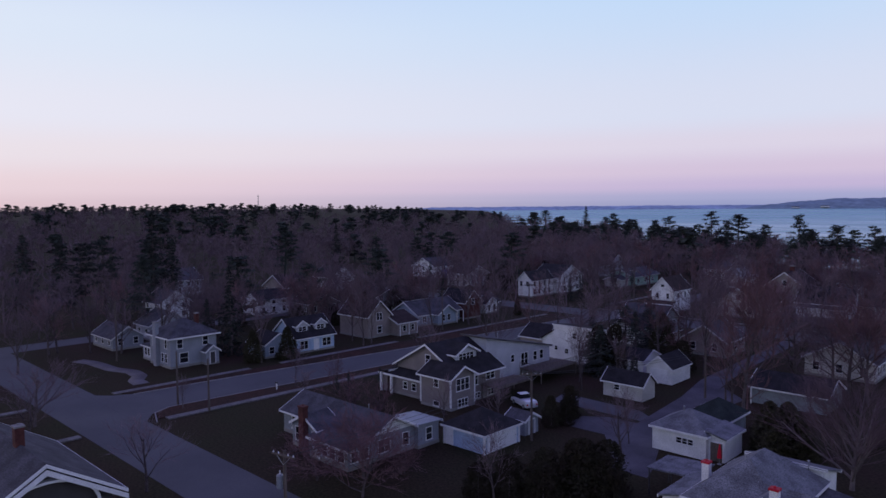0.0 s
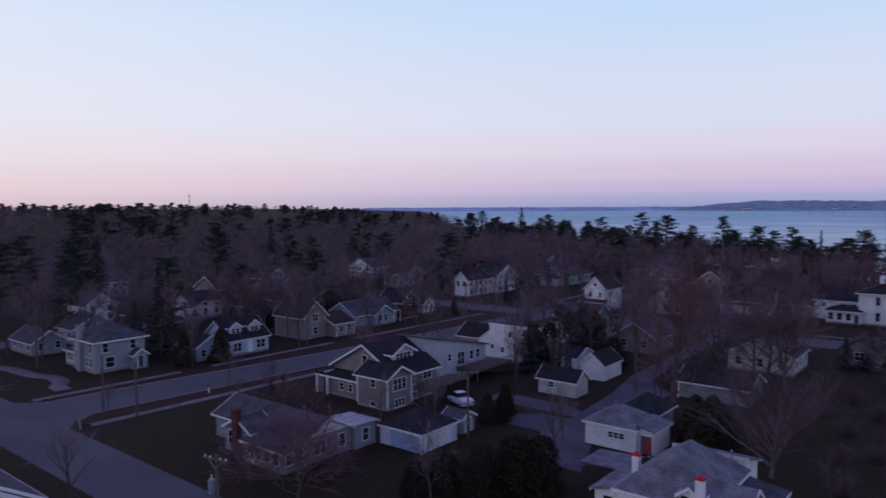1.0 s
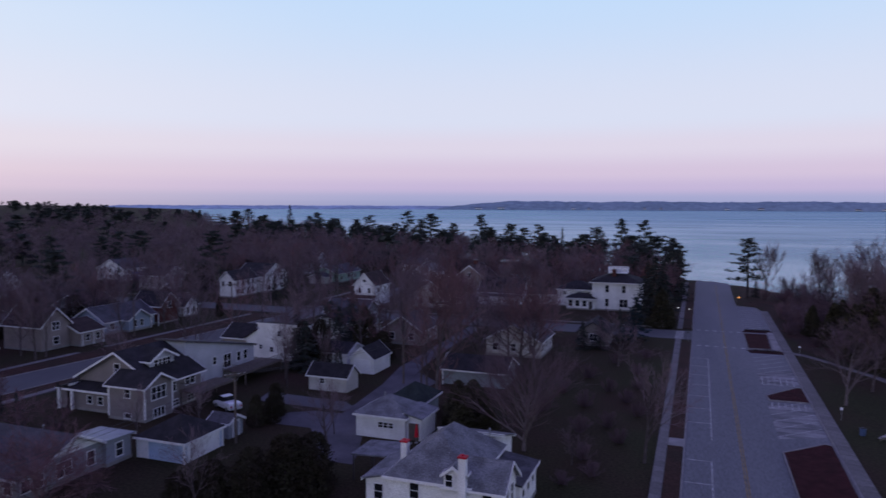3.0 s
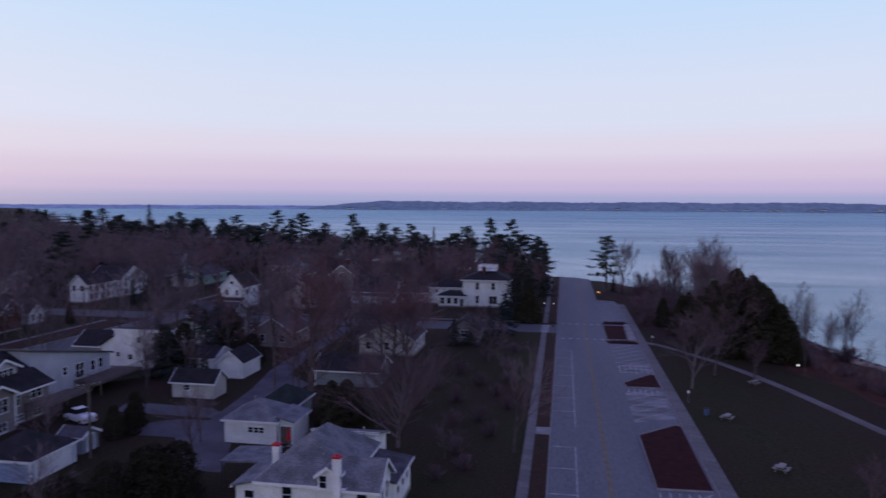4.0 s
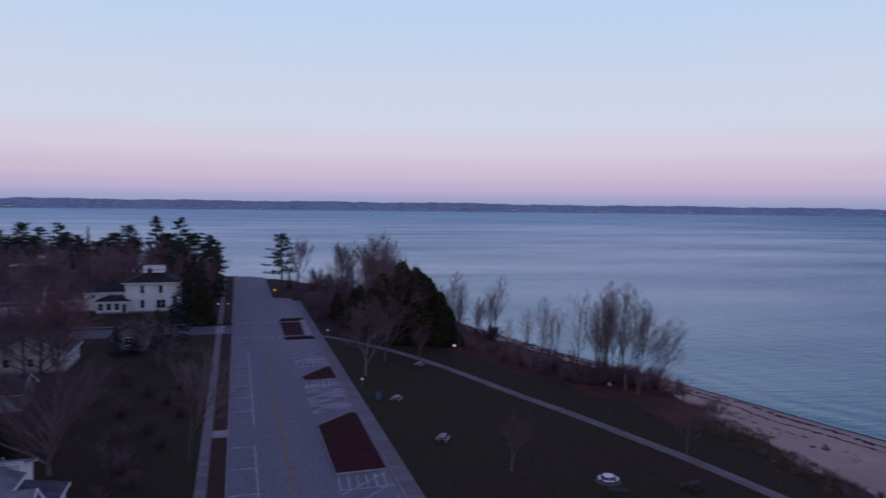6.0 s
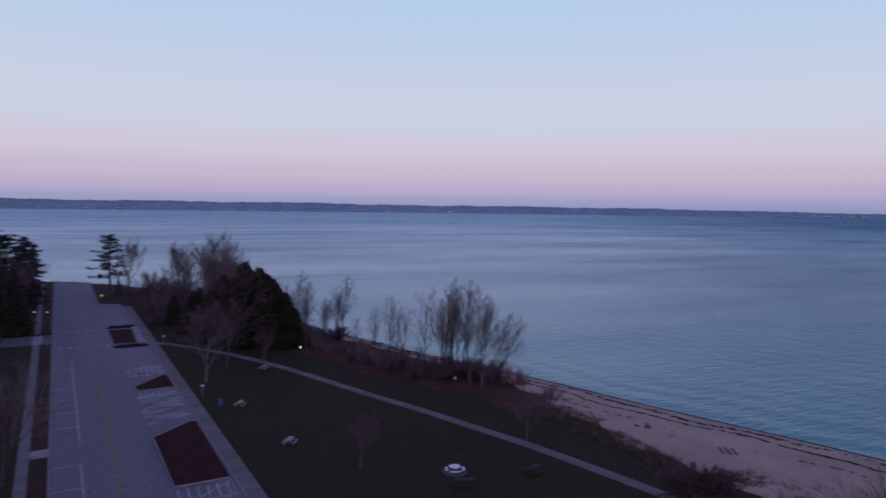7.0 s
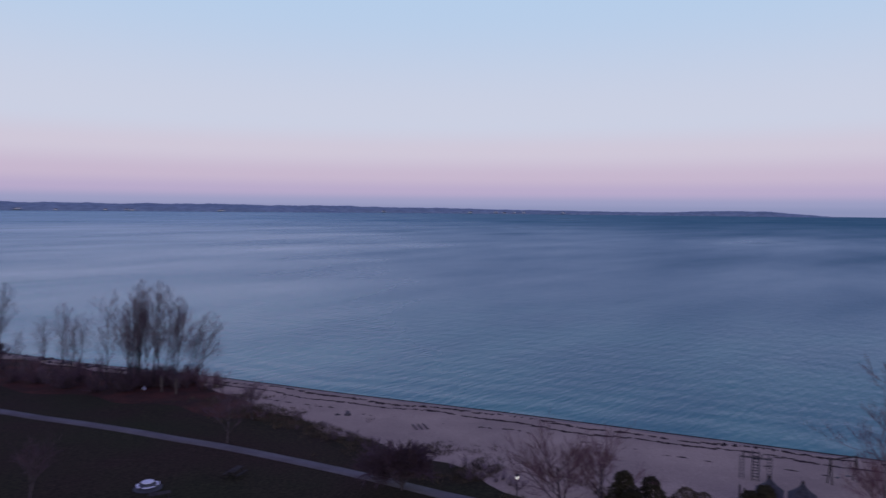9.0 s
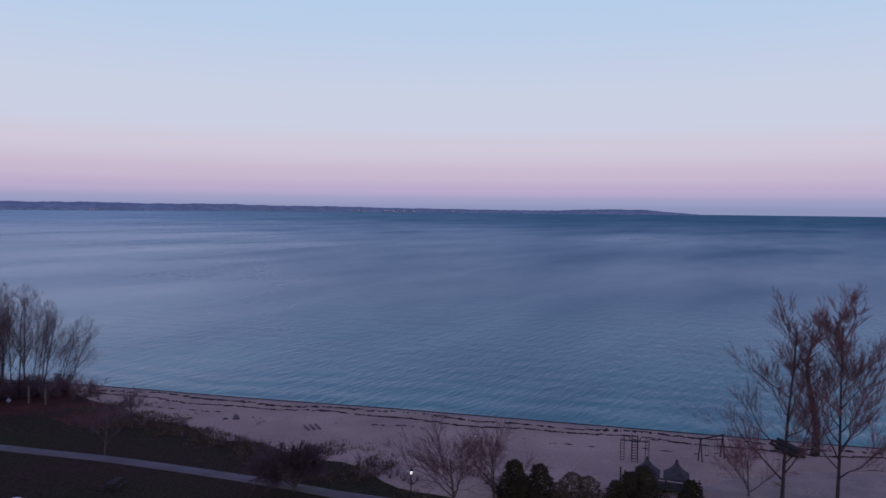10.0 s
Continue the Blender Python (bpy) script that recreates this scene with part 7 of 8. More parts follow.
# ---- poles, cables, vehicles and small things ----
def utility_pole(x, y, hh, turn, label, arms=1, transformer=False, lamp=False):
    p = thing("utility_pole", label, "utility pole", pose(x, y, float(land(x, y)), 0, 0, turn), "utility poles")
    part("pole", Geo().tube((0, 0, -0.5), (0, 0, hh), 0.17, 0.11, 10), M["pole"], p)
    for i in range(arms):
        z = hh - 0.35 - i * 0.9
        arm = part("crossarm", Geo().box(-1.2, 1.2, -0.17, -0.05, z - 0.07, z + 0.07, 0.01), M["wood"], p, "pale weathered crossarm")
        for dx in (-1.05, -0.5, 0.5, 1.05):
            part("insulator", Geo().tube((dx, -0.11, z + 0.07), (dx, -0.11, z + 0.2), 0.05, 0.035, 8), M["trim"], arm)
        part("brace", Geo().tube((-0.7, -0.12, z - 0.07), (0, -0.14, z - 0.7), 0.02, 0.02, 5), M["steel"], arm)
        part("brace", Geo().tube((0.7, -0.12, z - 0.07), (0, -0.14, z - 0.7), 0.02, 0.02, 5), M["steel"], arm)
    if transformer:
        g = Geo().tube((-0.42, -0.1, hh - 2.9), (-0.42, -0.1, hh - 1.95), 0.26, 0.26, 14)
        g.tube((-0.42, -0.1, hh - 1.95), (-0.42, -0.1, hh - 1.85), 0.26, 0.16, 14)
        t = part("transformer", g, M["roof_tin"], p, "grey blue transformer can")
        part("bushing", Geo().tube((-0.42, -0.1, hh - 1.85), (-0.42, -0.1, hh - 1.55), 0.05, 0.03, 8), M["trim"], t)
        part("bracket", Geo().box(-0.3, -0.08, -0.14, -0.04, hh - 2.6, hh - 2.2), M["steel"], t)
    return p


POLES = {"near": (-44.2, 28.6, 9.5), "garage": (-48.9, 65.3, 8.2), "alley": (-41.7, 96.5, 7.0), "yard": (-55, 116, 8.2), "corner": (-94.5, 44.0, 7.6), "verge": (-88.4, 45.5, 7.2), "west": (-130.2, 49.5, 11.0),
         "street": (-108.5, 112, 9), "street2": (-96.5, 176, 9.5), "west2": (-152, 104, 9.5), "north": (-101, 134, 9), "shore": (-48, 236, 10), "back": (-132, 98, 9.5)}
utility_pole(*POLES["near"], 10, "weathered utility pole with crossarm and grey transformer", transformer=True)
utility_pole(*POLES["garage"], 45, "weathered utility pole beside the blue garage", arms=1)
utility_pole(*POLES["alley"], 40, "plain dark utility pole beside the alley", arms=0)
utility_pole(*POLES["yard"], 20, "utility pole with crossarm in the back gardens", transformer=True)
utility_pole(*POLES["corner"], 0, "slim dark pole at the street corner", arms=0)
utility_pole(*POLES["verge"], 0, "slim dark pole on the grass verge", arms=0)
utility_pole(*POLES["west"], 30, "tall utility pole beside the corner lot", arms=0)
for k in ("street", "street2", "west2", "north", "shore", "back"):
    utility_pole(*POLES[k], 25, "utility pole with a pale crossarm among the houses")


def cable(a, b, sag, za, zb):
    g, n = Geo(), 4
    for i in range(9):
        u = i / 8
        c = Vector((a[0] + (b[0] - a[0]) * u, a[1] + (b[1] - a[1]) * u, za + (zb - za) * u - sag * 4 * u * (1 - u)))
        g.v += [tuple(c + Vector(o) * 0.018) for o in ((1, 0, 0), (0, 0, 1), (-1, 0, 0), (0, 0, -1))]
        if i:
            k = (i - 1) * n
            g.f += [(k + j, k + (j + 1) % n, k + n + (j + 1) % n, k + n + j) for j in range(n)]
    ob = new("cable", g.mesh("cable", M["black"]))
    tagged(ob, "thin black overhead cable slung between utility poles", "cable", "overhead cables")


for a, b in (("near", "garage"), ("garage", "yard"), ("garage", "alley"), ("street", "north"), ("north", "street2"), ("west", "back")):
    A, B = POLES[a], POLES[b]
    cable(A, B, 0.5, A[2] - 0.2, B[2] - 0.2)
    cable((A[0] + 0.7, A[1]), (B[0] + 0.7, B[1]), 0.6, A[2] - 0.2, B[2] - 0.2)


def car(x, y, turn, label, paint="carpaint", tall=0.0, pickup=False):
    """A parked car of 4.7 m, nose to +y."""
    c = thing("car", label, "car", pose(x, y, float(land(x, y)) + 0.03, 0, 0, turn), "parked cars")
    g = Geo()
    prof = [(-2.3, 0.45), (-2.32, 0.85), (-2.2, 1.02 + tall), (-1.5, 1.08 + tall), (1.0, 1.02 + tall * .5), (2.1, 0.86), (2.32, 0.66), (2.3, 0.36), (-2.25, 0.34)]
    n = len(prof)
    for s in (-1, 1):
        g.v += [(s * (0.88 if 0.4 < z < 0.95 else 0.82), yy, z) for yy, z in prof]
    g.f += [tuple(range(n)), tuple(range(2 * n - 1, n - 1, -1))]
    g.f += [(i, n + i, n + (i + 1) % n, (i + 1) % n) for i in range(n)]
    body = part("body", g, M[paint], c)
    k = Geo()
    cab = [(-2.0, 1.05 + tall), (-1.75, 1.5 + tall), (-0.1, 1.55 + tall), (1.05, 1.03 + tall * .5)] if not pickup else [(-0.45, 1.05 + tall), (-0.3, 1.62 + tall), (0.65, 1.62 + tall), (1.35, 1.03 + tall * .5)]
    m = len(cab)
    for s in (-1, 1):
        k.v += [(s * (0.80 if z < 1.2 + tall else 0.66), yy, z) for yy, z in cab]
    k.f += [tuple(range(m)), tuple(range(2 * m - 1, m - 1, -1))] + [(i, m + i, m + (i + 1) % m, (i + 1) % m) for i in range(m)]
    part("windows", k, M["glass"], c, "dark window glass")
    y0, y1, zz = (cab[1][0], cab[2][0], cab[1][1])
    part("roof", Geo().box(-0.68, 0.68, y0 - 0.05, y1 + 0.05, zz - 0.03, zz + 0.04, 0.02), M[paint], c)
    for sx in (-1, 1):
        for yy in (-1.4, 1.45):
            w = part("wheel", Geo().tube((sx * 0.66, yy, 0.33), (sx * 0.88, yy, 0.33), 0.33, 0.33, 16), M["tyre"], c)
            part("rim", Geo().tube((sx * 0.87, yy, 0.33), (sx * 0.895, yy, 0.33), 0.2, 0.2, 12), M["steel"], w)
        part("headlight", Geo().box(sx * 0.62 - 0.16, sx * 0.62 + 0.16, 2.24, 2.33, 0.62, 0.76), M["trim"], c)
        part("tail_light", Geo().box(sx * 0.7 - 0.12, sx * 0.7 + 0.12, -2.35, -2.28, 0.7, 0.9), M["redcap"], c)
    return c


car(-58.2, 76.0, 65, "white pickup truck parked below the deck", pickup=True, tall=0.15)
car(-99.5, 200.5, 60, "white car parked in a drive among trees")
car(-62.5, 84.0 + 30, 80, "pale car parked behind the houses")

# furled red parasol by the outbuilding
p = thing("parasol", "furled red parasol leaning by the carport", "parasol", pose(-29.7, 72.5, 0.03))
part("pole", Geo().tube((0, 0, 0), (0, 0, 2.3), 0.025, 0.025, 8), M["steel"], p)
part("canopy", Geo().tube((0, 0, 0.7), (0, 0, 1.4), 0.26, 0.18, 10).tube((0, 0, 1.4), (0, 0, 2.2), 0.18, 0.04, 10), M["red"], p, "red folded canvas")
part("foot", Geo().tube((0, 0, 0), (0, 0, 0.08), 0.25, 0.22, 12), M["concrete"], p)

# mailbox on the verge
p = thing("mailbox", "dark mailbox on a white wooden post", "mailbox", pose(-91.0, 57.8, 0.1))
part("post", Geo().box(-0.06, 0.06, -0.06, 0.06, -0.2, 1.15), M["trim"], p)
part("box", Geo().box(-0.35, 0.12, -0.12, 0.12, 0.95, 1.15, 0.03), M["black"], p)

# blue tarpaulin boat cover far behind
g = Geo()
for i in range(6):
    a, b = i / 6, (i + 1) / 6
    f = lambda u: 1.2 * math.sin(math.pi * (0.15 + 0.75 * u))
    for s in (-1, 1):
        g.poly([(-3 + 6 * a, s * f(a), 0.6), (-3 + 6 * b, s * f(b), 0.6), (-3 + 6 * b, 0, 1.9), (-3 + 6 * a, 0, 1.9)][::s])
        g.poly([(-3 + 6 * a, s * f(a) * 0.6, 0.0), (-3 + 6 * b, s * f(b) * 0.6, 0.0), (-3 + 6 * b, s * f(b), 0.6), (-3 + 6 * a, s * f(a), 0.6)][::s])
p = thing("boat", "boat under a bright blue tarpaulin in a yard", "boat", pose(-184.6, 195.8, float(land(-184.6, 195.8)) + 0.4, 0, 0, 30) @ Matrix.Diagonal((1.3, 1.3, 1.5, 1)))
part("cover", g, M["cloth_blue"], p, "bright blue tarpaulin")


def picnic_table(x, y, turn, wood="wood", label="weathered wooden picnic table standing on the lawn", size=1.0):
    t = thing("picnic_table", label, "picnic table", pose(x, y, float(land(x, y)), 0, 0, turn) @ Matrix.Diagonal((size, size, size, 1)), "park picnic tables")
    top = part("tabletop", Geo().box(-0.9, 0.9, -0.37, 0.37, 0.70, 0.71), M[wood], t)
    for i in range(5):
        y0 = -0.37 + i * 0.15
        part("plank", Geo().box(-0.92, 0.92, y0, y0 + 0.135, 0.711, 0.755, 0.008), M[wood], top)
    for s in (-1, 1):
        part("bench", Geo().box(-0.92, 0.92, s * 0.72 - 0.13, s * 0.72 + 0.13, 0.41, 0.45, 0.008), M[wood], t)
        for e in (-1, 1):
            part("leg", Geo().tube((e * 0.65, s * 0.22, 0.70), (e * 0.65, s * 0.62, 0.0), 0.045, 0.045, 4), M[wood], t)
        part("crossbar", Geo().box(s * 0.65 - 0.03, s * 0.65 + 0.03, -0.8, 0.8, 0.37, 0.41), M[wood], t)
    return t


picnic_table(42.2, 56.4, 20, "darkwood", "dark picnic table standing on the lawn")
picnic_table(34.0, 56.2, -25, "darkwood", "dark picnic table standing on the lawn")


for x, y, turn in ((20.9, 92.5, 62), (22.4, 74.9, 62), (29.6, 114.2, 50)):
    picnic_table(x, y, turn, "skylit_wood", "wooden picnic table standing on the lawn, painted pale for skylight", 0.85)

# round table with four curved benches
p = thing("round_table", "white round park table with four curved benches", "picnic table", pose(35.0, 59.9, float(land(35.0, 59.9)), 0, 0, 20) @ Matrix.Diagonal((0.85, 0.85, 0.85, 1)))
part("pad", Geo().tube((0, 0, -0.1), (0, 0, 0.05), 1.5, 1.5, 20), M["asphalt"], p, "dark worn pad")
part("column", Geo().tube((0, 0, 0.05), (0, 0, 0.7), 0.09, 0.09, 10), M["steel"], p)
part("tabletop", Geo().tube((0, 0, 0.70), (0, 0, 0.77), 0.66, 0.66, 24), M["trim"], p, "white round tabletop")
for i in range(4):
    a0 = i * math.pi / 2
    arc = [a0 + 0.18 + k * 0.24 for k in range(6)]
    g = Geo().prism([(math.cos(u) * 1.2, math.sin(u) * 1.2) for u in arc] + [(math.cos(u) * 0.94, math.sin(u) * 0.94) for u in arc[::-1]], 0.40, 0.46)
    bench = part("bench", g, M["trim"], p)
    m = a0 + 0.78
    part("leg", Geo().tube((math.cos(m) * 0.1, math.sin(m) * 0.1, 0.25), (math.cos(m) * 1.0, math.sin(m) * 1.0, 0.40), 0.035, 0.035, 6), M["steel"], bench)

# litter bin, sign posts and boulder posts
p = thing("litter_bin", "blue plastic litter bin beside the pavement", "litter bin", pose(18.6, 93.6, 0))
part("drum", Geo().tube((0, 0, 0), (0, 0, 0.85), 0.30, 0.34, 14), M["bin_blue"], p)
part("lid", Geo().tube((0, 0, 0.85), (0, 0, 0.98), 0.31, 0.18, 14), M["black"], p)


def sign(x, y, hh, label, plate="trim", w=0.3, ph=0.35, turn=-20):
    s = thing("sign_post", label, "sign", pose(x, y, float(land(x, y)), 0, 0, turn), "small sign posts")
    part("post", Geo().tube((0, 0, -0.3), (0, 0, hh), 0.03, 0.03, 6), M["steel"], s)
    part("plate", Geo().box(-w / 2, w / 2, -0.05, -0.03, hh - ph, hh), M[plate], s)


sign(17.3, 99.3, 1.7, "small white notice on a steel post")
sign(17.2, 139.5, 1.9, "small white notice on a steel post")
sign(-1.9, 146.0, 2.2, "dark street sign beside the crossing", "black")
for x, y in ((57.1, 93.9), (57.8, 91.3), (30.4, 117.2)):
    p = thing("bollard", "weathered wooden post at the edge of the grass", "post", pose(x, y, float(land(x, y))), "wooden posts")
    part("post", Geo().tube((0, 0, -0.4), (0, 0, 2.4 if x > 40 else 1.1), 0.14, 0.12, 8), M["wood"], p)
p = thing("canoe", "white upturned dinghy lying by the bare poplars", "boat", pose(56.6, 97.8, float(land(56.6, 97.8)), 0, 0, 60) @ Matrix.Diagonal((0.8, 0.8, 0.8, 1)))
g = Geo()
for i in range(6):
    a, b = -1.4 + i * 2.8 / 6, -1.4 + (i + 1) * 2.8 / 6
    fa, fb = 0.42 * (1 - (a / 1.45) ** 2), 0.42 * (1 - (b / 1.45) ** 2)
    for s in (-1, 1):
        g.poly([(a, s * fa, 0), (b, s * fb, 0), (b, s * fb * 0.6, 0.28), (a, s * fa * 0.6, 0.28)][::s])
        g.poly([(a, s * fa * 0.6, 0.28), (b, s * fb * 0.6, 0.28), (b, 0, 0.36), (a, 0, 0.36)][::s])
part("hull", g, M["trim"], p)


def park_lamp(x, y, hh, label, glowing="lamp_white"):
    p = thing("park_lamp", label, "park lamp", pose(x, y, float(land(x, y))), "park lamps")
    part("base", Geo().tube((0, 0, -0.1), (0, 0, 0.5), 0.13, 0.09, 10), M["black"], p)
    part("pole", Geo().tube((0, 0, 0.5), (0, 0, hh - 0.5), 0.05, 0.045, 8), M["black"], p)
    part("globe", Geo().tube((0, 0, hh - 0.5), (0, 0, hh - 0.3), 0.07, 0.13, 12).tube((0, 0, hh - 0.3), (0, 0, hh - 0.14), 0.13, 0.11, 12), M[glowing], p, "glowing white globe")
    part("cap", Geo().tube((0, 0, hh - 0.14), (0, 0, hh + 0.02), 0.22, 0.10, 12).tube((0, 0, hh + 0.02), (0, 0, hh + 0.2), 0.05, 0.01, 8), M["black"], p)


park_lamp(37.0, 118.0, 3.1, "lit black lamp post beside the park path")
park_lamp(53.9, 31.1, 2.9, "lit black lamp post at the edge of the beach")
for x, y in ((-5.0, 189), (-2.4, 188)):
    p = thing("path_light", "low lit path light by the pavement", "path light", pose(x, y, 0.0), "low path lights")
    part("post", Geo().tube((0, 0, 0), (0, 0, 0.8), 0.05, 0.05, 8), M["black"], p)
    part("lens", Geo().tube((0, 0, 0.8), (0, 0, 0.95), 0.12, 0.10, 10), M["lamp_white"], p)
p = thing("road_barrier", "barrier with a glowing orange warning lamp at the road's end", "barrier", pose(10.4, 214, 0.0))
part("board", Geo().box(-0.8, 0.8, -0.04, 0.04, 0.7, 1.0), M["wood"], p)
for s in (-0.6, 0.6):
    part("leg", Geo().box(s - 0.05, s + 0.05, -0.25, 0.25, 0, 0.7), M["wood"], p)
part("lamp", Geo().tube((0, 0, 1.0), (0, 0, 1.4), 0.24, 0.24, 12), M["lamp_orange"], p, "orange warning lamp")

# ---- the beach playground ----
def ladder(parent, x, y, z0, z1, turn, w=0.45):
    g = Geo()
    for s in (-w / 2, w / 2):
        g.tube((s, 0, z0), (s, 0, z1), 0.035, 0.035, 6)
    for i in range(int((z1 - z0) / 0.3)):
        g.tube((-w / 2, 0, z0 + 0.2 + i * 0.3), (w / 2, 0, z0 + 0.2 + i * 0.3), 0.025, 0.025, 5)
    part("ladder", g, M["black"], parent, at=pose(x, y, 0, 0, 0, turn))


p = thing("climbing_frame", "dark steel climbing frame with ladders on the sand", "climbing frame", pose(75.6, 15.8, float(land(75.6, 15.8)), 0, 0, -75))
for x in (-1.3, 1.3):
    ladder(p, x, 0, -0.3, 2.6, 30)
ladder(p, 0, -0.4, -0.3, 2.9, 0, 0.6)
ladder(p, 0, 0.7, -0.3, 2.9, 0, 0.6)
for y in (-0.4, 0.2):
    part("rail", Geo().tube((-1.4, y * 0.5, 2.35), (1.4, y * 0.5, 2.35), 0.04, 0.04, 6), M["black"], p)
for x in (-0.9, 0.9):
    g = Geo()
    for i in range(8):
        a, b = math.pi * i / 8, math.pi * (i + 1) / 8
        g.tube((x + 0.4 * math.cos(a), 0, 2.35 + 0.5 * math.sin(a)), (x + 0.4 * math.cos(b), 0, 2.35 + 0.5 * math.sin(b)), 0.035, 0.035, 5)
    part("hoop", g, M["black"], p)
p = thing("playhouse", "timber play castle with two pointed slatted roofs", "playhouse", pose(68.4, 11.6, float(land(68.4, 11.6)), 0, 0, -80))
for cx in (-1.35, 1.35):
    tower = part("tower_roof", Geo().tube((cx, 0, 2.95), (cx, 0, 3.15), 0.16, 0.05, 6), M["darkwood"], p)
    for i in range(7):
        f0, f1 = i / 7, (i + 1) / 7
        r0, r1 = 1.35 * (1 - f0) ** 1.5 + 0.12, 1.35 * (1 - f1) ** 1.5 + 0.12
        z0, z1 = 1.55 + 1.45 * f0, 1.55 + 1.45 * f1 - 0.03
        part("slat", Geo().tube((cx, 0, z0), (cx, 0, z1), r0 * 1.15, r1 * 1.15, 4), M["greywood"], tower)
    for sx in (-0.95, 0.95):
        for sy in (-0.95, 0.95):
            part("post", Geo().box(cx + sx - 0.08, cx + sx + 0.08, sy - 0.08, sy + 0.08, -0.3, 1.7), M["darkwood"], p)
for i in range(4):
    z = 0.5 + i * 0.3
    part("rail", Geo().box(-2.4, 3.6, -1.06, -0.98, z, z + 0.14), M["greywood"], p)
part("floor", Geo().box(-2.3, 2.3, -0.9, 0.9, 0.42, 0.5), M["greywood"], p)
for i in range(5):
    part("post", Geo().box(2.6 + i * 0.25, 2.7 + i * 0.25, -1.08, -0.96, -0.3, 1.2 + 0.6 * (i % 2)), M["darkwood"], p)
for i in range(4):
    part("post", Geo().box(-3.9 + i * 0.42, -3.76 + i * 0.42, -0.3, -0.16, -0.3, 1.9 - 0.25 * i), M["darkwood"], p)
part("slide", Geo().slab([(-2.4, -0.3, 1.3), (-2.4, 0.3, 1.3), (-4.6, 0.3, 0.15), (-4.6, -0.3, 0.15)], 0.08), M["black"], p)
p = thing("swing", "dark timber swing frame standing on the sand", "swing", pose(80.8, 8.6, float(land(80.8, 8.6)), 0, 0, -35))
for x in (-1.7, 1.7):
    part("post", Geo().tube((x, 0.35, -0.3), (x, 0, 2.6), 0.08, 0.07, 6), M["darkwood"], p)
    part("post", Geo().tube((x, -0.35, -0.3), (x, 0, 2.6), 0.08, 0.07, 6), M["darkwood"], p)
part("beam", Geo().tube((-1.9, 0, 2.6), (1.9, 0, 2.6), 0.08, 0.08, 6), M["darkwood"], p)
for x in (-0.7, 0.7):
    s = part("seat", Geo().box(x - 0.25, x + 0.25, -0.12, 0.12, 0.62, 0.67), M["black"], p)
    for dx in (-0.22, 0.22):
        part("chain", Geo().tube((x + dx, 0, 0.67), (x + dx, 0, 2.55), 0.02, 0.02, 4), M["steel"], s)
# dark cabin-like shelter of logs near the water
p = thing("log_pile", "dark heap of driftwood logs near the waterline", "driftwood", pose(88.3, 1.4, float(land(88.3, 1.4)), 0, 0, 40))
rl = random.Random(9)
for i in range(14):
    y, z = rl.uniform(-0.8, 0.8), 0.15 + 0.28 * (i // 4)
    part("log", Geo().tube((-1.9 + rl.uniform(-.4, .4), y, z), (1.9 + rl.uniform(-.4, .4), y + rl.uniform(-.3, .3), z + rl.uniform(-.1, .2)), 0.2, 0.15, 7), M["darkwood"], p)

# rocks, driftwood and weed on the beach
def rock(x, y, s, label, group=""):
    rng = random.Random(int(x * 100 + y))
    bm = bmesh.new()
    bmesh.ops.create_icosphere(bm, subdivisions=2, radius=1.0)
    for v in bm.verts:
        v.co *= 1 + 0.28 * noise.noise(v.co * 1.3 + Vector((x, y, 0)))
        v.co = Vector((v.co.x * s, v.co.y * s * 0.8, v.co.z * s * 0.55))
    me = bpy.data.meshes.new("rock")
    bm.to_mesh(me)
    bm.free()
    me.materials.append(M["rock"])
    ob = new("rock", me)
    ob.matrix_basis = pose(x, y, float(land(x, y)) + s * 0.15, 0, 0, rng.uniform(0, 360))
    tagged(ob, label, "rock", group)


for x, y, s in ((66.2, 64.6, 0.55), (66.9, 65.3, 0.4), (65.3, 65.6, 0.35)):
    rock(x, y, s, "dark stone lying on the sand", "stones on the beach")
for i in range(46):
    y = rl.uniform(98, 162)
    x = float(np.interp(y, SHORE[6:13, 1], SHORE[6:13, 0])) - rl.uniform(0.3, 3.0)
    rock(x, y, rl.uniform(0.3, 0.8), "grey boulder of the shore bank", "boulders of the shore bank")
for x, y, t in ((67.3, 54.0, 25), (67.9, 53.6, 25), (68.5, 53.2, 25)):
    p = new("log", Geo().tube((-1.1, 0, 0), (1.1, 0, 0.03), 0.10, 0.08, 8).mesh("log", M["wood"]))
    p.matrix_basis = pose(x, y, float(land(x, y)) + 0.12, 0, 0, t + 30)
    tagged(p, "bleached driftwood log lying on the sand", "driftwood", "driftwood logs")


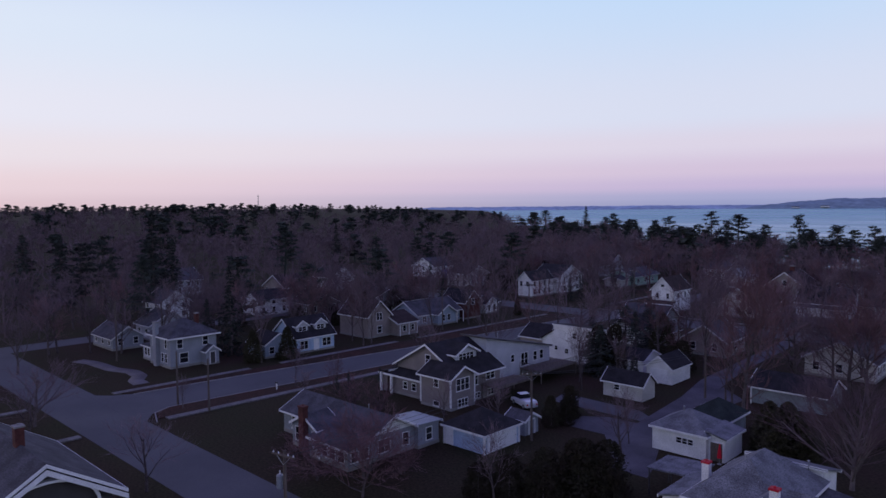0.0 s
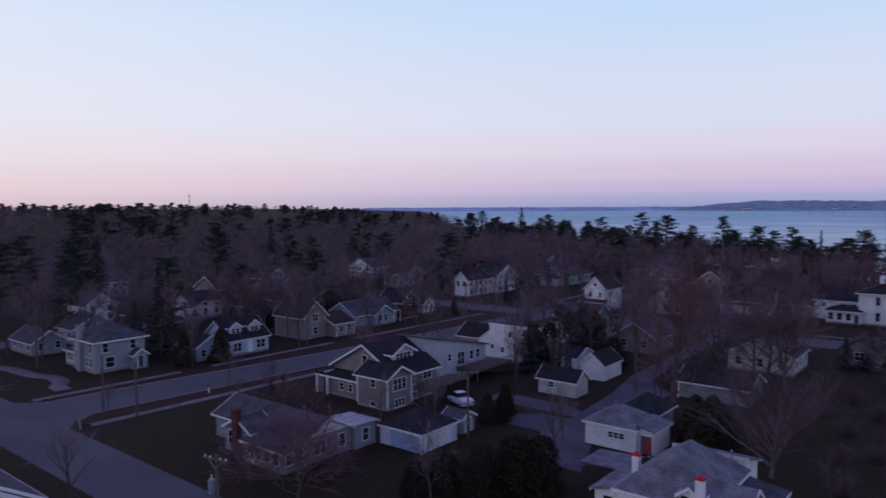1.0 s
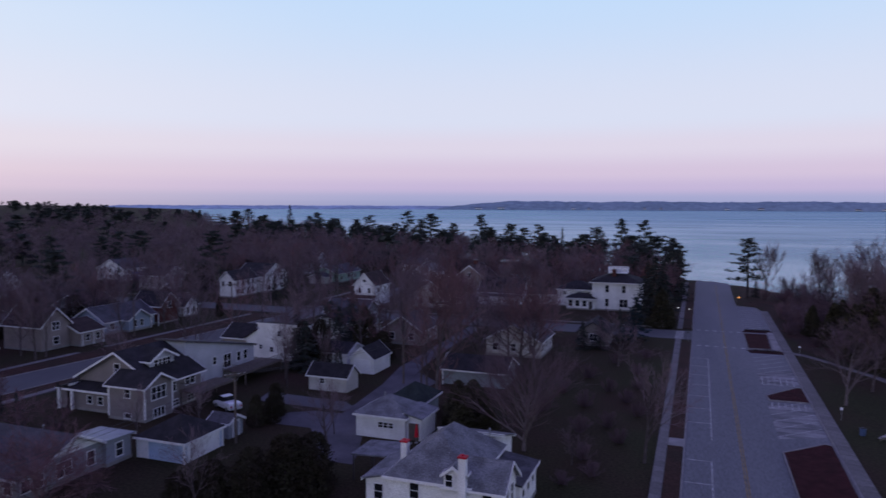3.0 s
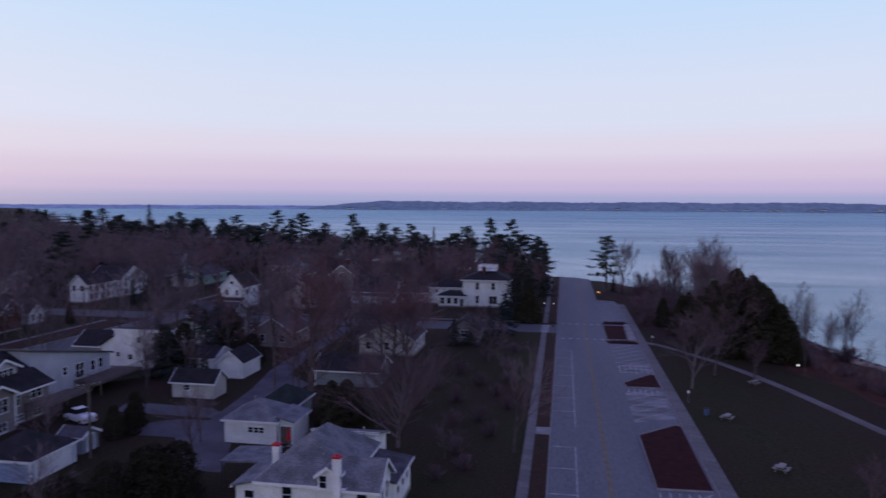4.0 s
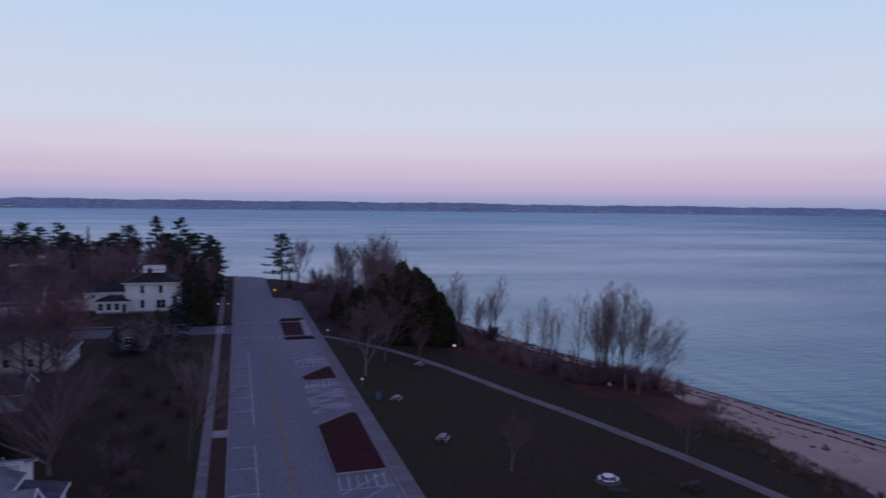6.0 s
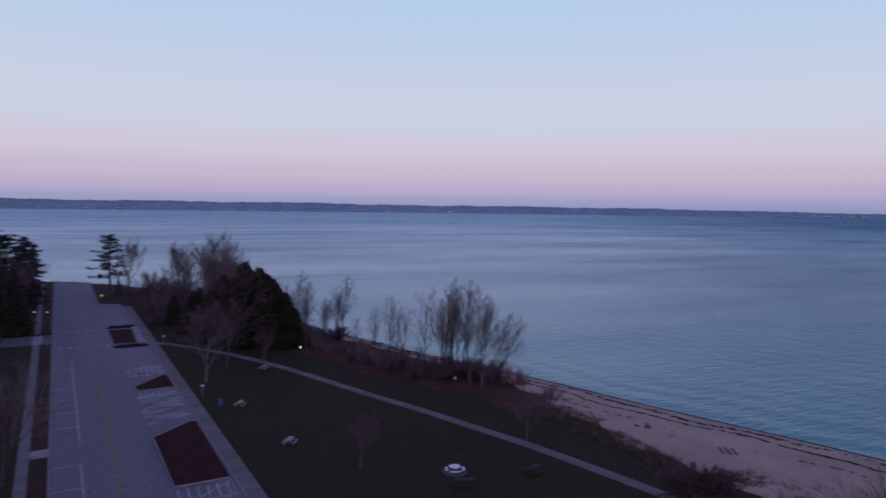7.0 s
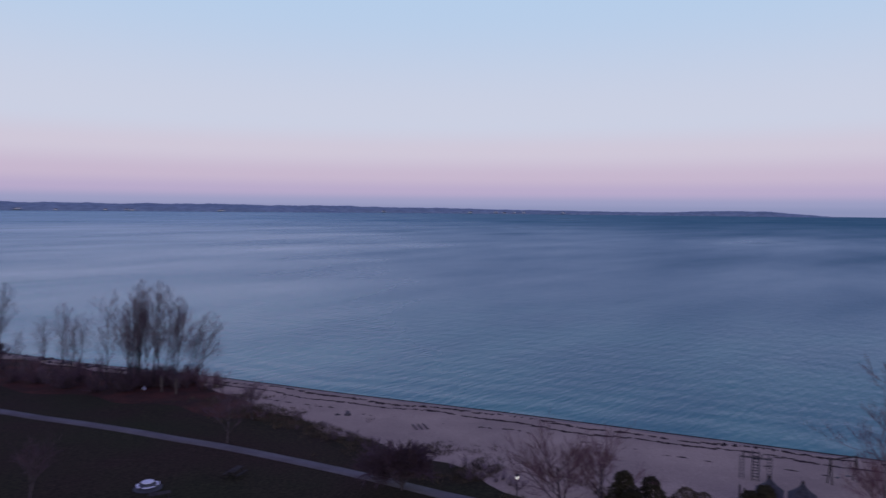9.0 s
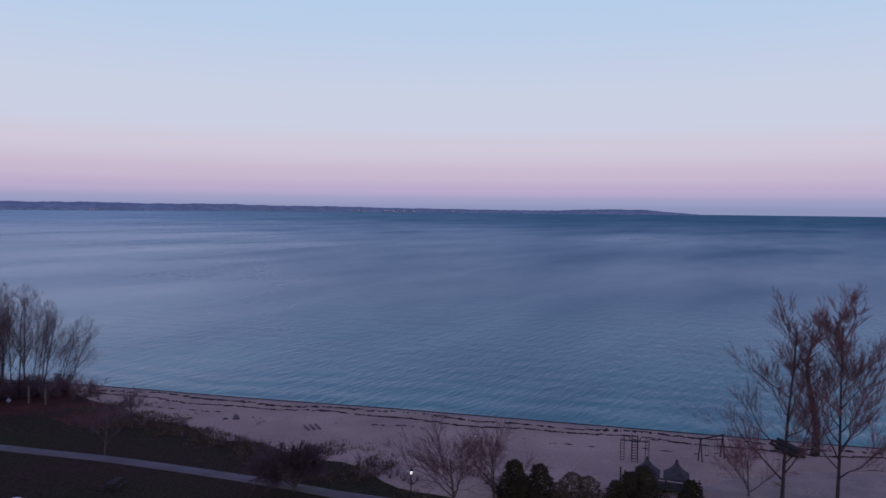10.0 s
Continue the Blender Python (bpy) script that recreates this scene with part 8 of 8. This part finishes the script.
def weed_line(offset, seed, count, label, wmax=0.5):
    """A broken line of washed-up weed along the beach, in ragged low heaps."""
    rng = random.Random(seed)
    v, t = [], []
    for _ in range(count):
        i = rng.randrange(12, len(beach_line) - 30)
        p, q = beach_line[i], beach_line[i + 1]
        u = rng.random()
        d = (q - p) / np.linalg.norm(q - p)
        nrm = np.array([-d[1], d[0]])
        wob = 0.6 * math.sin(i * 0.35 + seed) + 0.4 * math.sin(i * 0.93)
        c = p + (q - p) * u + nrm * (offset + wob + rng.gauss(0, 0.12))
        ln, wd = rng.uniform(0.15, 0.9) * rng.uniform(0.4, 1.2), rng.uniform(0.06, wmax)
        n = len(v)
        z = float(land(c[0], c[1])) + 0.055
        k = 7
        v.append((c[0], c[1], z + rng.uniform(0.04, 0.12)))
        for j in range(k):
            a = 2 * math.pi * j / k
            r = rng.uniform(0.6, 1.2)
            e = c + d * math.cos(a) * ln * r + nrm * math.sin(a) * wd * r
            v.append((e[0], e[1], float(land(e[0], e[1])) + 0.045))
        t += [(n, n + 1 + j, n + 1 + (j + 1) % k) for j in range(k)]
    me = tri_mesh("weed", v, t, M["wrack"])
    tagged(new("beach_weed", me), label, "seaweed", kind="stuff")


weed_line(4.6, 1, 1000, "dark broken line of washed-up weed on the sand", 0.28)
weed_line(2.0, 2, 420, "dark patches of wet weed near the waterline", 0.7)
weed_line(9.0, 3, 90, "scattered scraps of weed on the sand", 0.2)

# far radio mast
p = thing("radio_mast", "thin radio mast above the far woods", "mast", pose(-1560, 950, float(land(-1560, 950))))
part("shaft", Geo().tube((0, 0, -1), (0, 0, 44), 1.1, 0.7, 5), M["steel"], p)
for z in (26, 38):
    part("antenna", Geo().box(-2.2, 2.2, -0.6, 0.6, z, z + 2.2), M["steel"], p)

# pale buildings on the far shore
rf = random.Random(12)
for i in range(34):
    a = radians(rf.uniform(-18, 66))
    r = 4300 + (0 if a < radians(40) else 150) + 8
    hb = House("tiny pale house on the far shore", math.sin(a) * r, math.cos(a) * r, z=WATER + rf.uniform(3, 8), name="house")
    w = rf.uniform(7, 16)
    hb.volume(hb.o.x - w, hb.o.x + w, hb.o.y - 5, hb.o.y + 5, rf.uniform(4, 7), rf.uniform(8, 10), axis="x", wall="white", roof="roof_mid", over=0.4, trim=None)
